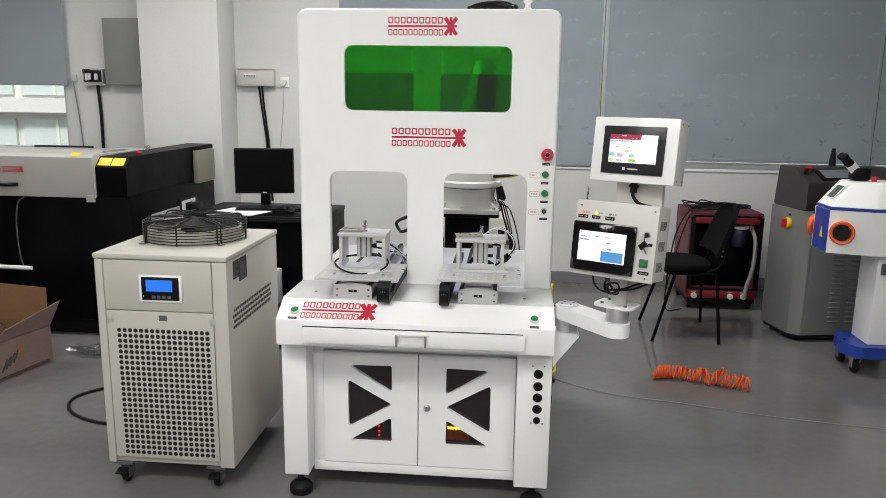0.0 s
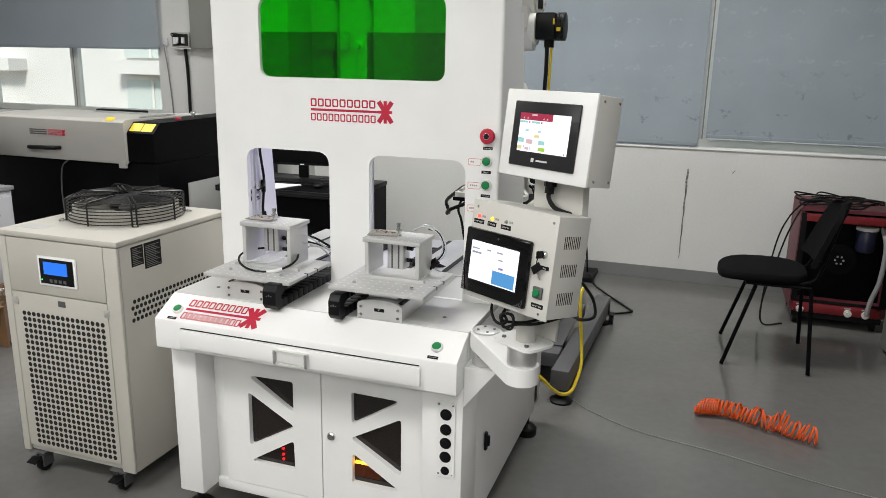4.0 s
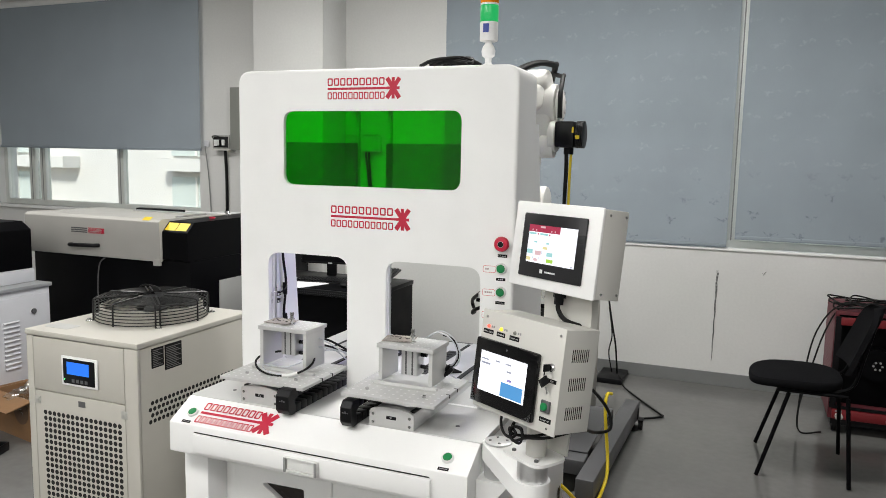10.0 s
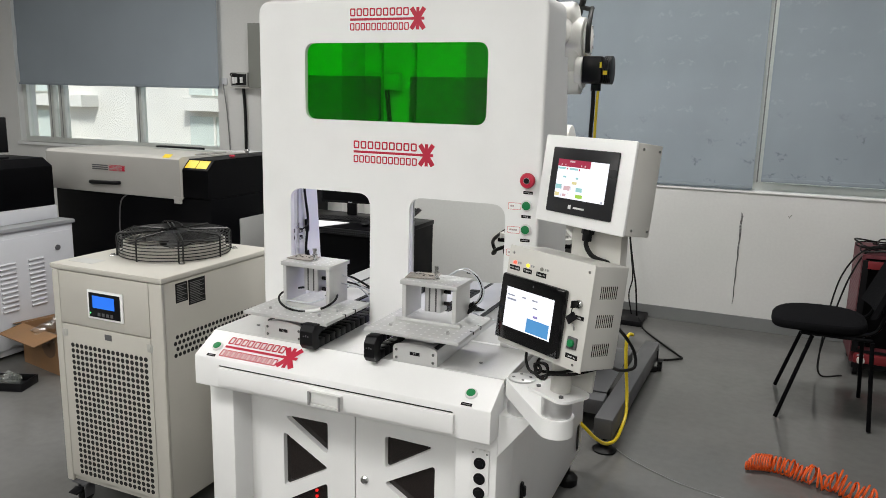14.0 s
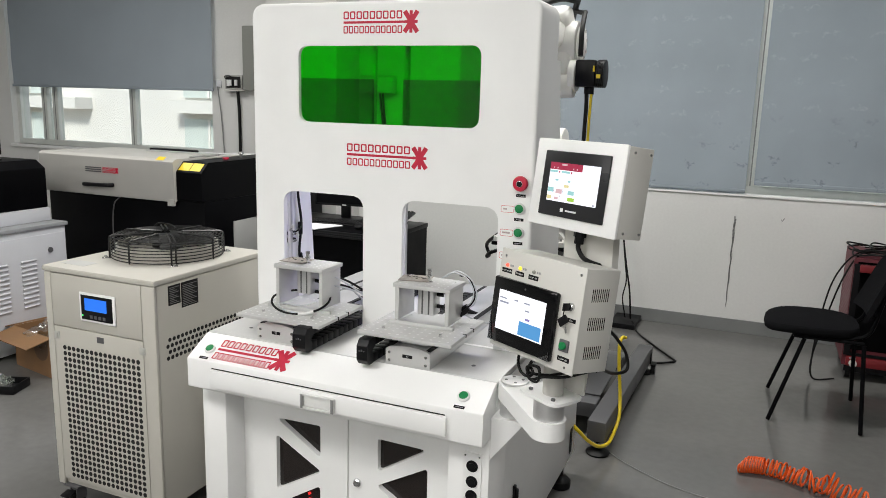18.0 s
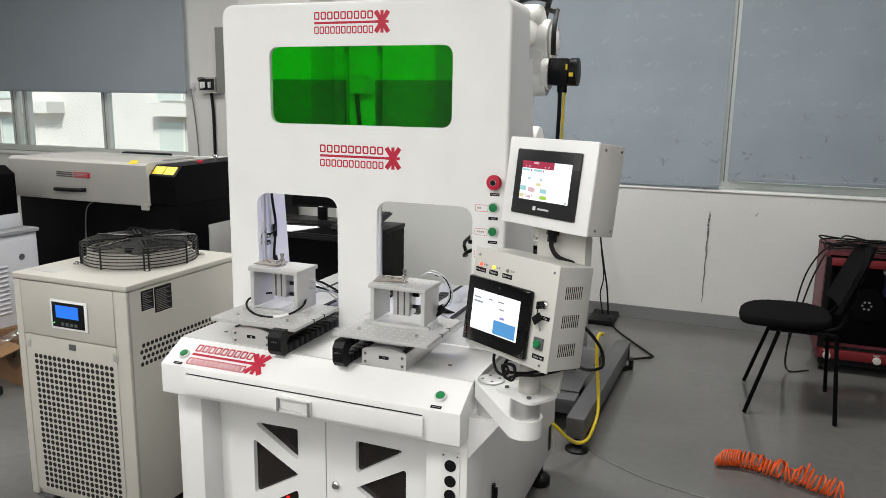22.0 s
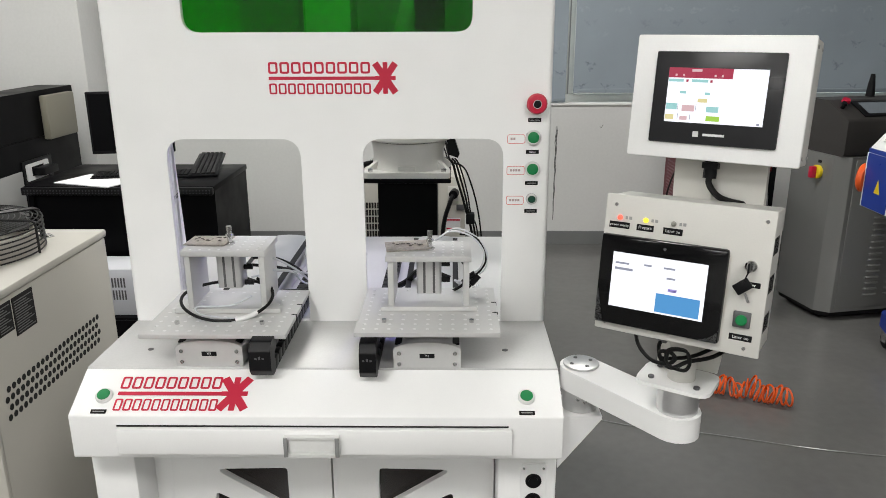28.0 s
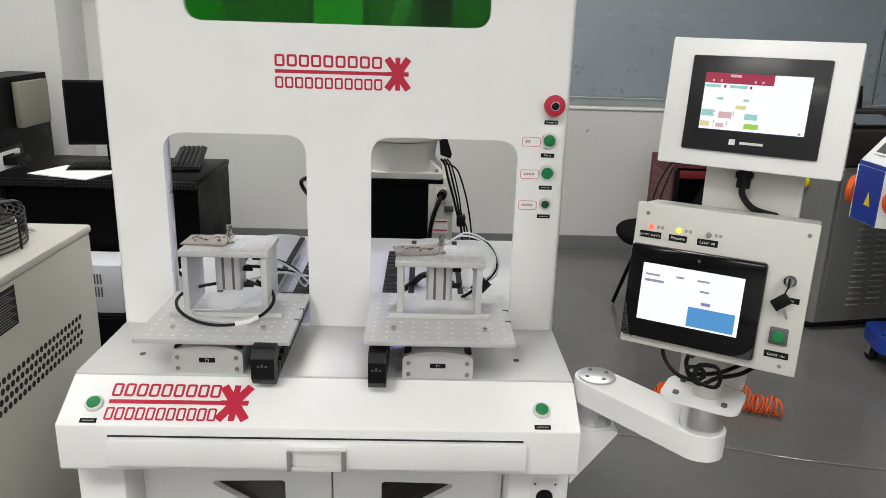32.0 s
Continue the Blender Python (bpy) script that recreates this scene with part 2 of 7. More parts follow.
BLACK = mat("black_plastic", (0.006, 0.006, 0.007), 0.42, var=0.2, spec=0.18)
SATIN = mat("black_satin_coat", (0.0026, 0.0026, 0.0033), 0.42, var=0.2, spec=0.07)
RUBBER = mat("black_rubber", (0.007, 0.007, 0.007), 0.5, var=0.2, spec=0.2)
FABRIC = mat("black_fabric", (0.007, 0.007, 0.008), 0.9, var=0.3, bump=0.4, fine=500, spec=0.06)
ALU = mat("brushed_aluminium", (0.68, 0.68, 0.685), 0.35, 0.85, var=0.07, scale=14, bump=0.05)
STEEL = mat("polished_steel", (0.62, 0.62, 0.62), 0.22, 1.0, var=0.05)
TABLE = mat("brushed_table_plate", (0.60, 0.60, 0.595), 0.40, 0.35, var=0.08, scale=5, bump=0.08, fine=260)
STAIN = mat("satin_stainless", (0.235, 0.235, 0.23), 0.42, 0.35, var=0.06, scale=2)
DARKSTEEL = mat("dark_grey_steel", (0.10, 0.10, 0.105), 0.45, 0.1, var=0.12)
GLOSSBLACK = mat("glossy_black_glass", (0.003, 0.003, 0.0035), 0.10, var=0.1, spec=0.35, rvar=0.03)
DIMPRINT = mat("dim_grey_print", (0.30, 0.30, 0.30), 0.6, var=0.0)
RINGW = mat("white_button_ring", (0.72, 0.73, 0.72), 0.3, 0.2, var=0.02)
HOLE = mat("dark_hole", (0.006, 0.006, 0.006), 0.8, var=0.0)
RED = mat("red_print", (0.52, 0.012, 0.045), 0.5, var=0.05)
REDP = mat("red_plastic", (0.52, 0.012, 0.045), 0.35, var=0.08)
GREENP = mat("green_plastic", (0.0, 0.20, 0.055), 0.5, var=0.08)
DGREENP = mat("dark_green_plastic", (0.0, 0.06, 0.03), 0.4, var=0.08)
ORANGE = mat("orange_plastic", (0.80, 0.11, 0.015), 0.3, var=0.08)
YELLOW = mat("yellow_plastic", (0.78, 0.58, 0.02), 0.4, var=0.06)
BLUE = mat("blue_paint", (0.015, 0.045, 0.30), 0.35, var=0.08)
PALE = mat("pale_print", (0.75, 0.75, 0.75), 0.6, var=0.0)
PINK = mat("red_outline_print", (0.70, 0.20, 0.20), 0.6, var=0.0)
CARD = mat("brown_cardboard", (0.20, 0.107, 0.047), 0.85, var=0.12, scale=9, bump=0.2, fine=90)
PAPER = mat("white_paper", (0.82, 0.82, 0.84), 0.8, var=0.02)
ROBOT = mat("cream_robot_paint", (0.73, 0.725, 0.69), 0.35, var=0.05, scale=9)
GREEN = clear("green_laser_window", (0.02, 0.72, 0.02), 0.03)
GREEN2 = clear("green_lift_door_acrylic", (0.20, 0.62, 0.50), 0.03)
GLASS = clear("window_glass", (0.93, 0.95, 0.93), 0.02)

# ---- the room ----
X0, X1, Y0, Y1 = -7.0, 5.0, -4.0, 6.0
ft = FLOORM.node_tree
fb = ft.nodes["Principled BSDF"]
fco, fmp, fno, fad = (ft.nodes.new(k) for k in ("ShaderNodeTexCoord", "ShaderNodeMapping", "ShaderNodeTexNoise", "ShaderNodeMath"))
fmp.inputs["Scale"].default_value, fmp.inputs["Rotation"].default_value = (0.7, 7.0, 1.0), (0, 0, radians(20))
fno.inputs["Scale"].default_value, fno.inputs["Detail"].default_value = 2.0, 5
fad.operation, fad.inputs[1].default_value = 'MULTIPLY_ADD', 0.16
ft.links.new(fco.outputs["Object"], fmp.inputs[0])
ft.links.new(fmp.outputs[0], fno.inputs["Vector"])
ft.links.new(fno.outputs["Fac"], fad.inputs[0])
ft.links.new(fb.inputs["Roughness"].links[0].from_socket, fad.inputs[2])
ft.links.new(fad.outputs[0], fb.inputs["Roughness"])
floor = solo("floor", box(X0, X1, Y0, Y1 + 0.2, -0.2, 0), FLOORM, "glossy grey epoxy floor with faint streaks", "floor", kind="structure")
ceiling = solo("ceiling", box(X0 - 0.2, X1 + 0.2, Y0 - 0.2, Y1 + 0.2, CEIL, CEIL + 0.2), CEILM, "plain white painted ceiling", "ceiling", kind="structure")
W1 = (-6.13, -3.655, 0.955, 2.78)
W2 = (-1.36, 4.6, 0.935, 2.9)
solo("wall_north", plate(rect(X0, X1, 0, CEIL), 'y', Y1, Y1 + 0.2, [rect(*W1), rect(*W2)]), WALLM, "white painted wall with two wide window openings", "wall", kind="structure")
solo("wall_south", box(X0 - 0.2, X1 + 0.2, Y0 - 0.2, Y0, 0, CEIL), WALLM, "plain white painted wall", "wall", kind="structure")
solo("wall_west", box(X0 - 0.2, X0, Y0, Y1 + 0.2, 0, CEIL), WALLM, "plain white painted wall", "wall", kind="structure")
# east wall is out of view; its grey darkens the right side
solo("wall_east", box(X1, X1 + 0.2, Y0, Y1 + 0.2, 0, CEIL), WALLD, "unseen closing wall, greyed to bounce less light", "wall", kind="structure")
solo("column", box(-2.83, -2.21, 5.65, Y1 - 0.002, 0.002, CEIL - 0.002, 0.006), WALLM, "square white painted column against the wall", "column", kind="structure")
solo("baseboard", merge(box(-2.205, X1, Y1 - 0.012, Y1 - 0.001, 0.001, 0.088), box(X0, -2.835, Y1 - 0.012, Y1 - 0.001, 0.001, 0.088)), SKIRT, "grey painted skirting band along the wall", "baseboard", kind="structure")


def window(name, w, mullions, label, y=Y1 + 0.06):
    a0, a1, b0, b1 = w
    t = thing(name, ((a0 + a1) / 2, y, b0), label, "window", kind="structure")
    WF = FRAME
    part("window_frame", plate(rect(a0, a1, b0, b1), 'y', y, y + 0.06, [rect(a0 + 0.05, a1 - 0.05, b0 + 0.05, b1 - 0.05)]), WF, t, world=True)
    xs = [a0 + 0.05] + list(mullions) + [a1 - 0.05]
    for x in mullions:
        part("mullion", box(x - 0.035, x + 0.035, y - 0.004, y + 0.058, b0 + 0.05, b1 - 0.05, 0.004), WF, t, world=True)
        part("groove", box(x - 0.004, x + 0.004, y - 0.0055, y - 0.0042, b0 + 0.05, b1 - 0.05), SKIRT, t, "dark joint line", world=True)
    for l, r in zip(xs, xs[1:]):
        o = part("pane", box(l, r, y + 0.028, y + 0.033, b0 + 0.05, b1 - 0.05), GLASS, t, world=True)
        o.visible_shadow = False
    return t


FRAME = mat("aluminium_window_frame", (0.66, 0.68, 0.65), 0.45, 0.1, var=0.06)
window("window_1", W1, (-5.745, -5.600, -4.615), "sliding aluminium window half covered by a blind")
window("window_2", W2, (0.690, 2.755), "wide aluminium window hidden behind closed roller blinds")
part("window_sill", box(W2[0] - 0.02, W2[1] + 0.02, Y1 - 0.012, Y1 + 0.055, 0.918, 0.936, 0.004), WHITE, bpy.data.objects["window_2"], world=True)
part("window_sill", box(W1[0] - 0.02, W1[1] + 0.02, Y1 - 0.03, Y1 + 0.055, 0.925, 0.955, 0.004), WHITE, bpy.data.objects["window_1"], world=True)

# blue-grey roller blinds
BLIND = mat("blue_grey_blind_cloth", (0.312, 0.357, 0.397), 0.85, var=0.10, scale=2.0, bump=0.25, fine=420)

bt = BLIND.node_tree
bb = bt.nodes["Principled BSDF"]
bco = bt.nodes.new("ShaderNodeTexCoord")


def calc(op, a, b=None, c=None):
    """One step of arithmetic in the cloth's node tree."""
    n = bt.nodes.new("ShaderNodeMath")
    n.operation = op
    for i, v in enumerate((a, b, c)):
        if v is None:
            continue
        if isinstance(v, (int, float)):
            n.inputs[i].default_value = v
        else:
            bt.links.new(v, n.inputs[i])
    return n.outputs[0]


def leaves(cx, cz, strokes, keep):
    """A mask of small printed sprigs in staggered rows: each stroke is (x, z, turn, length, width); keep: the share of sprigs printed."""
    ns = bt.nodes.new("ShaderNodeTexNoise")
    ns.inputs["Scale"].default_value = 26.0
    mx = bt.nodes.new("ShaderNodeMixRGB")
    mx.blend_type, mx.inputs[0].default_value = 'ADD', 0.085
    sp = bt.nodes.new("ShaderNodeSeparateXYZ")
    bt.links.new(bco.outputs["Object"], ns.inputs["Vector"])
    bt.links.new(bco.outputs["Object"], mx.inputs[1])
    bt.links.new(ns.outputs["Color"], mx.inputs[2])
    bt.links.new(mx.outputs[0], sp.inputs[0])
    zz = calc('DIVIDE', sp.outputs[2], cz)
    row = calc('FLOOR', zz)
    xx = calc('ADD', calc('DIVIDE', sp.outputs[0], cx), calc('MULTIPLY', row, 0.53))
    fx = calc('MULTIPLY', calc('SUBTRACT', calc('FRACT', xx), 0.5), cx)
    fz = calc('MULTIPLY', calc('SUBTRACT', calc('FRACT', zz), 0.5), cz)
    cell = bt.nodes.new("ShaderNodeCombineXYZ")
    bt.links.new(calc('FLOOR', xx), cell.inputs[0])
    bt.links.new(row, cell.inputs[1])
    wn_ = bt.nodes.new("ShaderNodeTexWhiteNoise")
    bt.links.new(cell.outputs[0], wn_.inputs["Vector"])
    fx = calc('ADD', fx, calc('MULTIPLY', calc('SUBTRACT', wn_.outputs["Value"], 0.5), cx * 0.5))
    out = None
    for ox, oz, turn, ln_, wd in strokes:
        c_, s_ = math.cos(radians(turn)), math.sin(radians(turn))
        dx_, dz_ = calc('SUBTRACT', fx, ox), calc('SUBTRACT', fz, oz)
        u_ = calc('DIVIDE', calc('ADD', calc('MULTIPLY', dx_, c_), calc('MULTIPLY', dz_, s_)), ln_)
        v_ = calc('DIVIDE', calc('SUBTRACT', calc('MULTIPLY', dz_, c_), calc('MULTIPLY', dx_, s_)), wd)
        r_ = calc('ADD', calc('MULTIPLY', u_, u_), calc('MULTIPLY', v_, v_))
        mr = bt.nodes.new("ShaderNodeMapRange")
        mr.inputs[1].default_value, mr.inputs[2].default_value, mr.inputs[3].default_value, mr.inputs[4].default_value = 0.1, 1.7, 1, 0
        bt.links.new(r_, mr.inputs[0])
        out = mr.outputs[0] if out is None else calc('MAXIMUM', out, mr.outputs[0])
    fade = bt.nodes.new("ShaderNodeTexNoise")
    fade.inputs["Scale"].default_value = 38.0
    bt.links.new(bco.outputs["Object"], fade.inputs["Vector"])
    patchy = bt.nodes.new("ShaderNodeMapRange")
    patchy.inputs[1].default_value, patchy.inputs[2].default_value = 0.40, 0.62
    bt.links.new(fade.outputs["Fac"], patchy.inputs[0])
    return calc('MULTIPLY', calc('MULTIPLY', out, patchy.outputs[0]), calc('LESS_THAN', wn_.outputs["Value"], keep))


def blend(base, mask, col, k):
    ml = bt.nodes.new("ShaderNodeMath")
    ml.operation, ml.inputs[1].default_value = 'MULTIPLY', k
    mx = bt.nodes.new("ShaderNodeMixRGB")
    bt.links.new(mask, ml.inputs[0])
    bt.links.new(ml.outputs[0], mx.inputs[0])
    bt.links.new(base, mx.inputs[1])
    mx.inputs[2].default_value = (*col, 1)
    return mx.outputs[0]


# pale printed flecks all over, darker leaf marks along the bottom
sep = bt.nodes.new("ShaderNodeSeparateXYZ")
bt.links.new(bco.outputs["Object"], sep.inputs[0])
low = bt.nodes.new("ShaderNodeMapRange")
low.inputs[1].default_value, low.inputs[2].default_value, low.inputs[3].default_value, low.inputs[4].default_value = 0.22, 0.50, 1, 0
bt.links.new(sep.outputs[2], low.outputs[0].node.inputs[0])
SPRIG = [(-0.020, 0.006, -35, 0.026, 0.009), (0.018, 0.010, 28, 0.024, 0.008), (0.0, -0.014, 80, 0.018, 0.006)]
dark = calc('MULTIPLY', leaves(0.17, 0.13, SPRIG, 0.42), low.outputs[0])
pale = calc('MULTIPLY', leaves(0.215, 0.15, [(-0.024, 0.004, 20, 0.028, 0.012), (0.022, 0.010, -30, 0.024, 0.011)], 0.9), calc('SUBTRACT', 1.0, low.outputs[0]))
c1 = blend(bb.inputs["Base Color"].links[0].from_socket, pale, (0.47, 0.52, 0.56), 0.36)
c2 = blend(c1, dark, (0.09, 0.11, 0.13), 0.55)
bt.links.new(c2, bb.inputs["Base Color"])
tl = bt.nodes.new("ShaderNodeBsdfTranslucent")
mxs = bt.nodes.new("ShaderNodeMixShader")
mxs.inputs[0].default_value = 0.12
bt.links.new(c2, tl.inputs[0])
bt.links.new(bb.outputs[0], mxs.inputs[1])
bt.links.new(tl.outputs[0], mxs.inputs[2])
bt.links.new(mxs.outputs[0], bt.nodes["Material Output"].inputs[0])


PLAINBLIND = mat("plain_blue_grey_blind_cloth", (0.312, 0.357, 0.397), 0.85, var=0.06, scale=2.0, bump=0.25, fine=420)


def blind(x0, x1, z0, y, label, cloth=BLIND, top=2.92):
    t = thing("roller_blind", ((x0 + x1) / 2, y, z0), label, "blind", "roller blinds")
    bm = bmesh.new()
    n, k = 16, 24
    vs = [[bm.verts.new((x0 + (x1 - x0) * i / n, y + 0.004 * math.sin(i * 1.3 + x0 * 7) * (j / k) + 0.003 * math.sin(j * 0.9), top - (top - z0) * j / k)) for j in range(k + 1)] for i in range(n + 1)]
    for i in range(n):
        for j in range(k):
            bm.faces.new((vs[i][j], vs[i][j + 1], vs[i + 1][j + 1], vs[i + 1][j]))
    part("cloth", bm, cloth, t, world=True)
    part("bottom_bar", box(x0, x1, y - 0.010, y + 0.006, z0 - 0.012, z0 + 0.012, 0.004), BLIND, t, world=True)
    part("roller", cyl((x0, y + 0.005, top + 0.025), (x1, y + 0.005, top + 0.025), 0.028), WHITE, t, world=True)
    return t


blind(-6.02, -3.60, 1.52, 5.95, "blue-grey roller blind pulled halfway down", PLAINBLIND, 2.82)
blind(-1.36, 0.666, 0.955, 5.985, "blue-grey roller blind fully lowered, with faint marks")
blind(0.714, 2.692, 1.010, 5.985, "blue-grey roller blind fully lowered, with faint marks")
blind(2.725, 4.6, 1.010, 5.985, "blue-grey roller blind fully lowered, with faint marks")

for lx, ly, lw in LAMPS:
    t = thing("ceiling_light", (lx, ly, CEIL), "white recessed ceiling light panel, switched on", "ceiling light", "ceiling lights")
    part("frame", plate(rect(-0.62, 0.62, -0.32, 0.32), 'z', -0.03, -0.001, [rect(-0.58, 0.58, -0.28, 0.28)]), WHITE, t)
    part("diffuser", box(-0.58, 0.58, -0.28, 0.28, -0.015, -0.005), PAPER, t)

# pale building outside
OUT = mat("pale_rendered_facade", (0.78, 0.76, 0.72), 0.85, var=0.05, scale=0.8)
OUTG = mat("pale_green_window_glass", (0.60, 0.66, 0.63), 0.6, var=0.1, scale=1)
solo("ground", box(-60, 60, 6.25, 90, -4.2, -4.0), OUT, "pale concrete yard far below the windows", "ground", kind="structure")
t = thing("apartment_building", (-8, 13, -4), "pale rendered building with greenish windows outside", "building")
part("wall", box(-24, 6, 13, 15, -4, 9), OUT, t, world=True)
for b0, b1 in ((-24.0, -12.75), (-10.25, -3.0)):
    for zz in (-2.2, 0.0, 1.12, 2.5):
        part("ledge", box(b0, b1, 12.55, 12.999, zz, zz + 0.24), OUT, t, world=True)
    for k in range(int((b1 - b0) / 1.45)):
        for zz, hh in ((-1.9, 1.7), (0.30, 0.70), (1.42, 0.95), (2.8, 1.6)):
            wp = part("window", box(b0 + 0.08 + 1.45 * k, b0 + 1.37 + 1.45 * k, 12.93, 12.985, zz, zz + hh), OUTG, t, world=True)
            part("frame", box(b0 + 0.70 + 1.45 * k, b0 + 0.75 + 1.45 * k, 12.90, 12.929, zz, zz + hh), OUT, wp, world=True)

# ---- the laser welding machine ----
ML, MR = -0.787, 0.167          # its two sides
MF = 2.765                      # front of the upper housing
mach = thing("laser_welding_machine", ((ML + MR) / 2, 2.95, 0), "large white laser welding machine on black levelling feet", "machine")


def mpart(name, bm, m, label="", parent=None, kind=""):
    return part(name, bm, m, parent or mach, label, True, kind)


def emblem(w, h):
    """A red mark of plain blocks in two rows, a rule and a star, w wide and h high, centred in the xy plane."""
    bms = []
    tw = w * 0.80
    for row, (n, z0, z1) in enumerate(((9, 0.14, 0.5), (11, -0.5, -0.16))):
        p = tw / n
        for i in range(n):
            a0, a1 = -w / 2 + i * p, -w / 2 + i * p + p * 0.82
            s = p * 0.18
            bms.append(plate(rect(a0, a1, z0 * h, z1 * h, p * 0.2, 3), 'z', 0, 0.0006, [rect(a0 + s, a1 - s, z0 * h + s, z1 * h - s, p * 0.08, 3)]))
    bms.append(box(-w / 2, w * 0.395 - 0.31 * h, -0.055 * h, 0.05 * h, 0, 0.0006))
    cx = w * 0.40
    for a, l, tk in ((90, 0.98, 0.15), (55, 1.12, 0.21), (125, 1.12, 0.21), (0, 0.66, 0.13)):
        l, tk = l * h, tk * h
        b = box(-l / 2, l / 2, -tk / 2, tk / 2, 0, 0.0006 + a * 1e-6)
        bms.append(xf(b, Matrix.Translation((cx, 0, 0)) @ Matrix.Rotation(radians(a), 4, 'Z')))
    return merge(*bms)


# lower cabinet
mpart("side_panel", box(MR - 0.02, MR - 0.002, 2.621, 3.555, 0.095, 0.62, 0.003), WHITE)
mpart("side_panel", box(ML + 0.002, ML + 0.02, 2.621, 3.555, 0.095, 0.62, 0.003), WHITE)
mpart("back_panel", box(ML + 0.02, MR - 0.02, 3.537, 3.553, 0.095, 0.60), WHITE)
mpart("bottom_panel", box(ML + 0.02, MR - 0.02, 2.575, 3.536, 0.097, 0.12), WHITE)
mpart("bottom_rail", box(-0.697, 0.047, 2.555, 2.575, 0.070, 0.107, 0.003), WHITE)
mpart("post", box(ML, -0.697, 2.478, 2.62, 0.085, 0.602, 0.005), WHITE)
mpart("post", box(0.047, MR, 2.478, 2.62, 0.085, 0.602, 0.005), WHITE)
mpart("stile", box(-0.697, -0.657, 2.565, 2.585, 0.107, 0.62, 0.002), WHITE)
mpart("top_rail", box(-0.657, 0.047, 2.565, 2.585, 0.543, 0.62, 0.002), WHITE)
DARKPANE = mat("smoked_acrylic", (0.016, 0.012, 0.011), 0.12, var=0.1)
AMBER = glow("amber_led", (1.0, 0.42, 0.02), 6.0)
REDLED = glow("red_led", (1.0, 0.02, 0.02), 0.9)
AMBERDIM = glow("painted_led_glow", (0.30, 0.05, 0.005), 0.14)


def door(x0, x1, holes):
    hs = [rounded(h, 0.008, 3) for h in holes]
    d = mpart("door", plate(rect(x0, x1, 0.110, 0.540), 'y', 2.552, 2.57, hs), WHITE)
    for h in holes:
        cx, cz = sum(p[0] for p in h) / 3, sum(p[1] for p in h) / 3
        big = [(cx + (a - cx) * 1.06, cz + (b - cz) * 1.06) for a, b in h]
        mpart("pane", plate(big, 'y', 2.5705, 2.574), DARKPANE, "smoked acrylic pane", d)
    return d


TRI = [[(-0.564, 0.490), (-0.403, 0.493), (-0.403, 0.389)], [(-0.564, 0.434), (-0.400, 0.343), (-0.564, 0.248)], [(-0.567, 0.194), (-0.405, 0.294), (-0.403, 0.194)]]
dl = door(-0.654, -0.308, TRI)
dr = door(-0.304, 0.044, [[(-0.608 - a, b) for a, b in h] for h in TRI])
for z in (0.213, 0.229, 0.249):
    mpart("led", box(-0.456, -0.449, 2.562, 2.57, z, z + 0.006), REDLED, "red status light", dl)
for i in range(6):
    mpart("led", box(-0.199 + i * 0.0095, -0.192 + i * 0.0095, 2.562, 2.57, 0.256, 0.262), AMBER, "amber status light", dr)
# dim emissive patch imitates the LEDs' amber glow spreading on the pane
mpart("led_glow_patch", box(-0.200, -0.118, 2.5655, 2.57, 0.212, 0.2525), AMBERDIM, "dim amber patch standing for the leds' glow on the pane", dr)
mpart("lock", lathe([(0.013, 0), (0.013, 0.006), (0.009, 0.010)], n=20), STEEL, "round steel lock", dr)
bpy.data.objects["lock"].data.transform(PLACE["laser_welding_machine"].inverted() @ Matrix.Translation((-0.273, 2.552, 0.338)) @ Matrix.Rotation(radians(90), 4, 'X') @ PLACE["laser_welding_machine"])

# socket plate on the right post
sp = mpart("socket_plate", plate(rect(0.094, 0.146, 0.325, 0.555, 0.004), 'y', 2.474, 2.4779), WHITE)
for i, z in enumerate((0.516, 0.471, 0.430, 0.388, 0.346)):
    mpart("socket", merge(cyl((0.120, 2.472, z), (0.120, 2.4745, z), 0.0165 if i < 4 else 0.0125), cyl((0.120, 2.469, z), (0.120, 2.4722, z), 0.010 if i < 4 else 0.007)), BLACK, "black round socket", sp)
for z in (0.335, 0.545):
    for x in (0.100, 0.140):
        mpart("screw", cyl((x, 2.4725, z), (x, 2.4745, z), 0.0028, n=10), STEEL, "", sp)
mpart("latch", merge(box(MR + 0.0005, MR + 0.010, 2.700, 2.716, 0.30, 0.36, 0.004), box(MR + 0.006, MR + 0.018, 2.704, 2.712, 0.315, 0.35, 0.003)), BLACK, "black side latch")
mpart("rating_plate", box(MR + 0.0005, MR + 0.0015, 3.455, 3.488, 0.125, 0.228), BLACK, "dark rating plate")
for x, y in ((-0.737, 2.515), (0.115, 2.515), (-0.737, 3.42), (0.145, 3.42)):
    f = mpart("foot", lathe([(0.038, 0), (0.042, 0.006), (0.042, 0.030), (0.030, 0.042), (0.012, 0.048), (0.012, 0.088)], (x, y, 0), 24), RUBBER, "black rubber levelling foot")

# work table and front apron
mpart("tabletop", box(ML, MR, 2.516, 3.50, 0.728, 0.748, 0.003), TABLE, "brushed metal work surface")
mpart("table_frame", plate(rect(ML, MR, 2.5165, 3.498), 'z', 0.6205, 0.727, [rect(ML + 0.02, MR - 0.02, 2.54, 3.475)]), WHITE)
mpart("apron", xf(plate(rounded([(2.514, 0.750), (2.414, 0.694), (2.414, 0.602), (2.514, 0.602)], 0.006, 3), 'x', ML + 0.004, MR - 0.001), Matrix.Identity(4)), WHITE, "sloping white front apron")
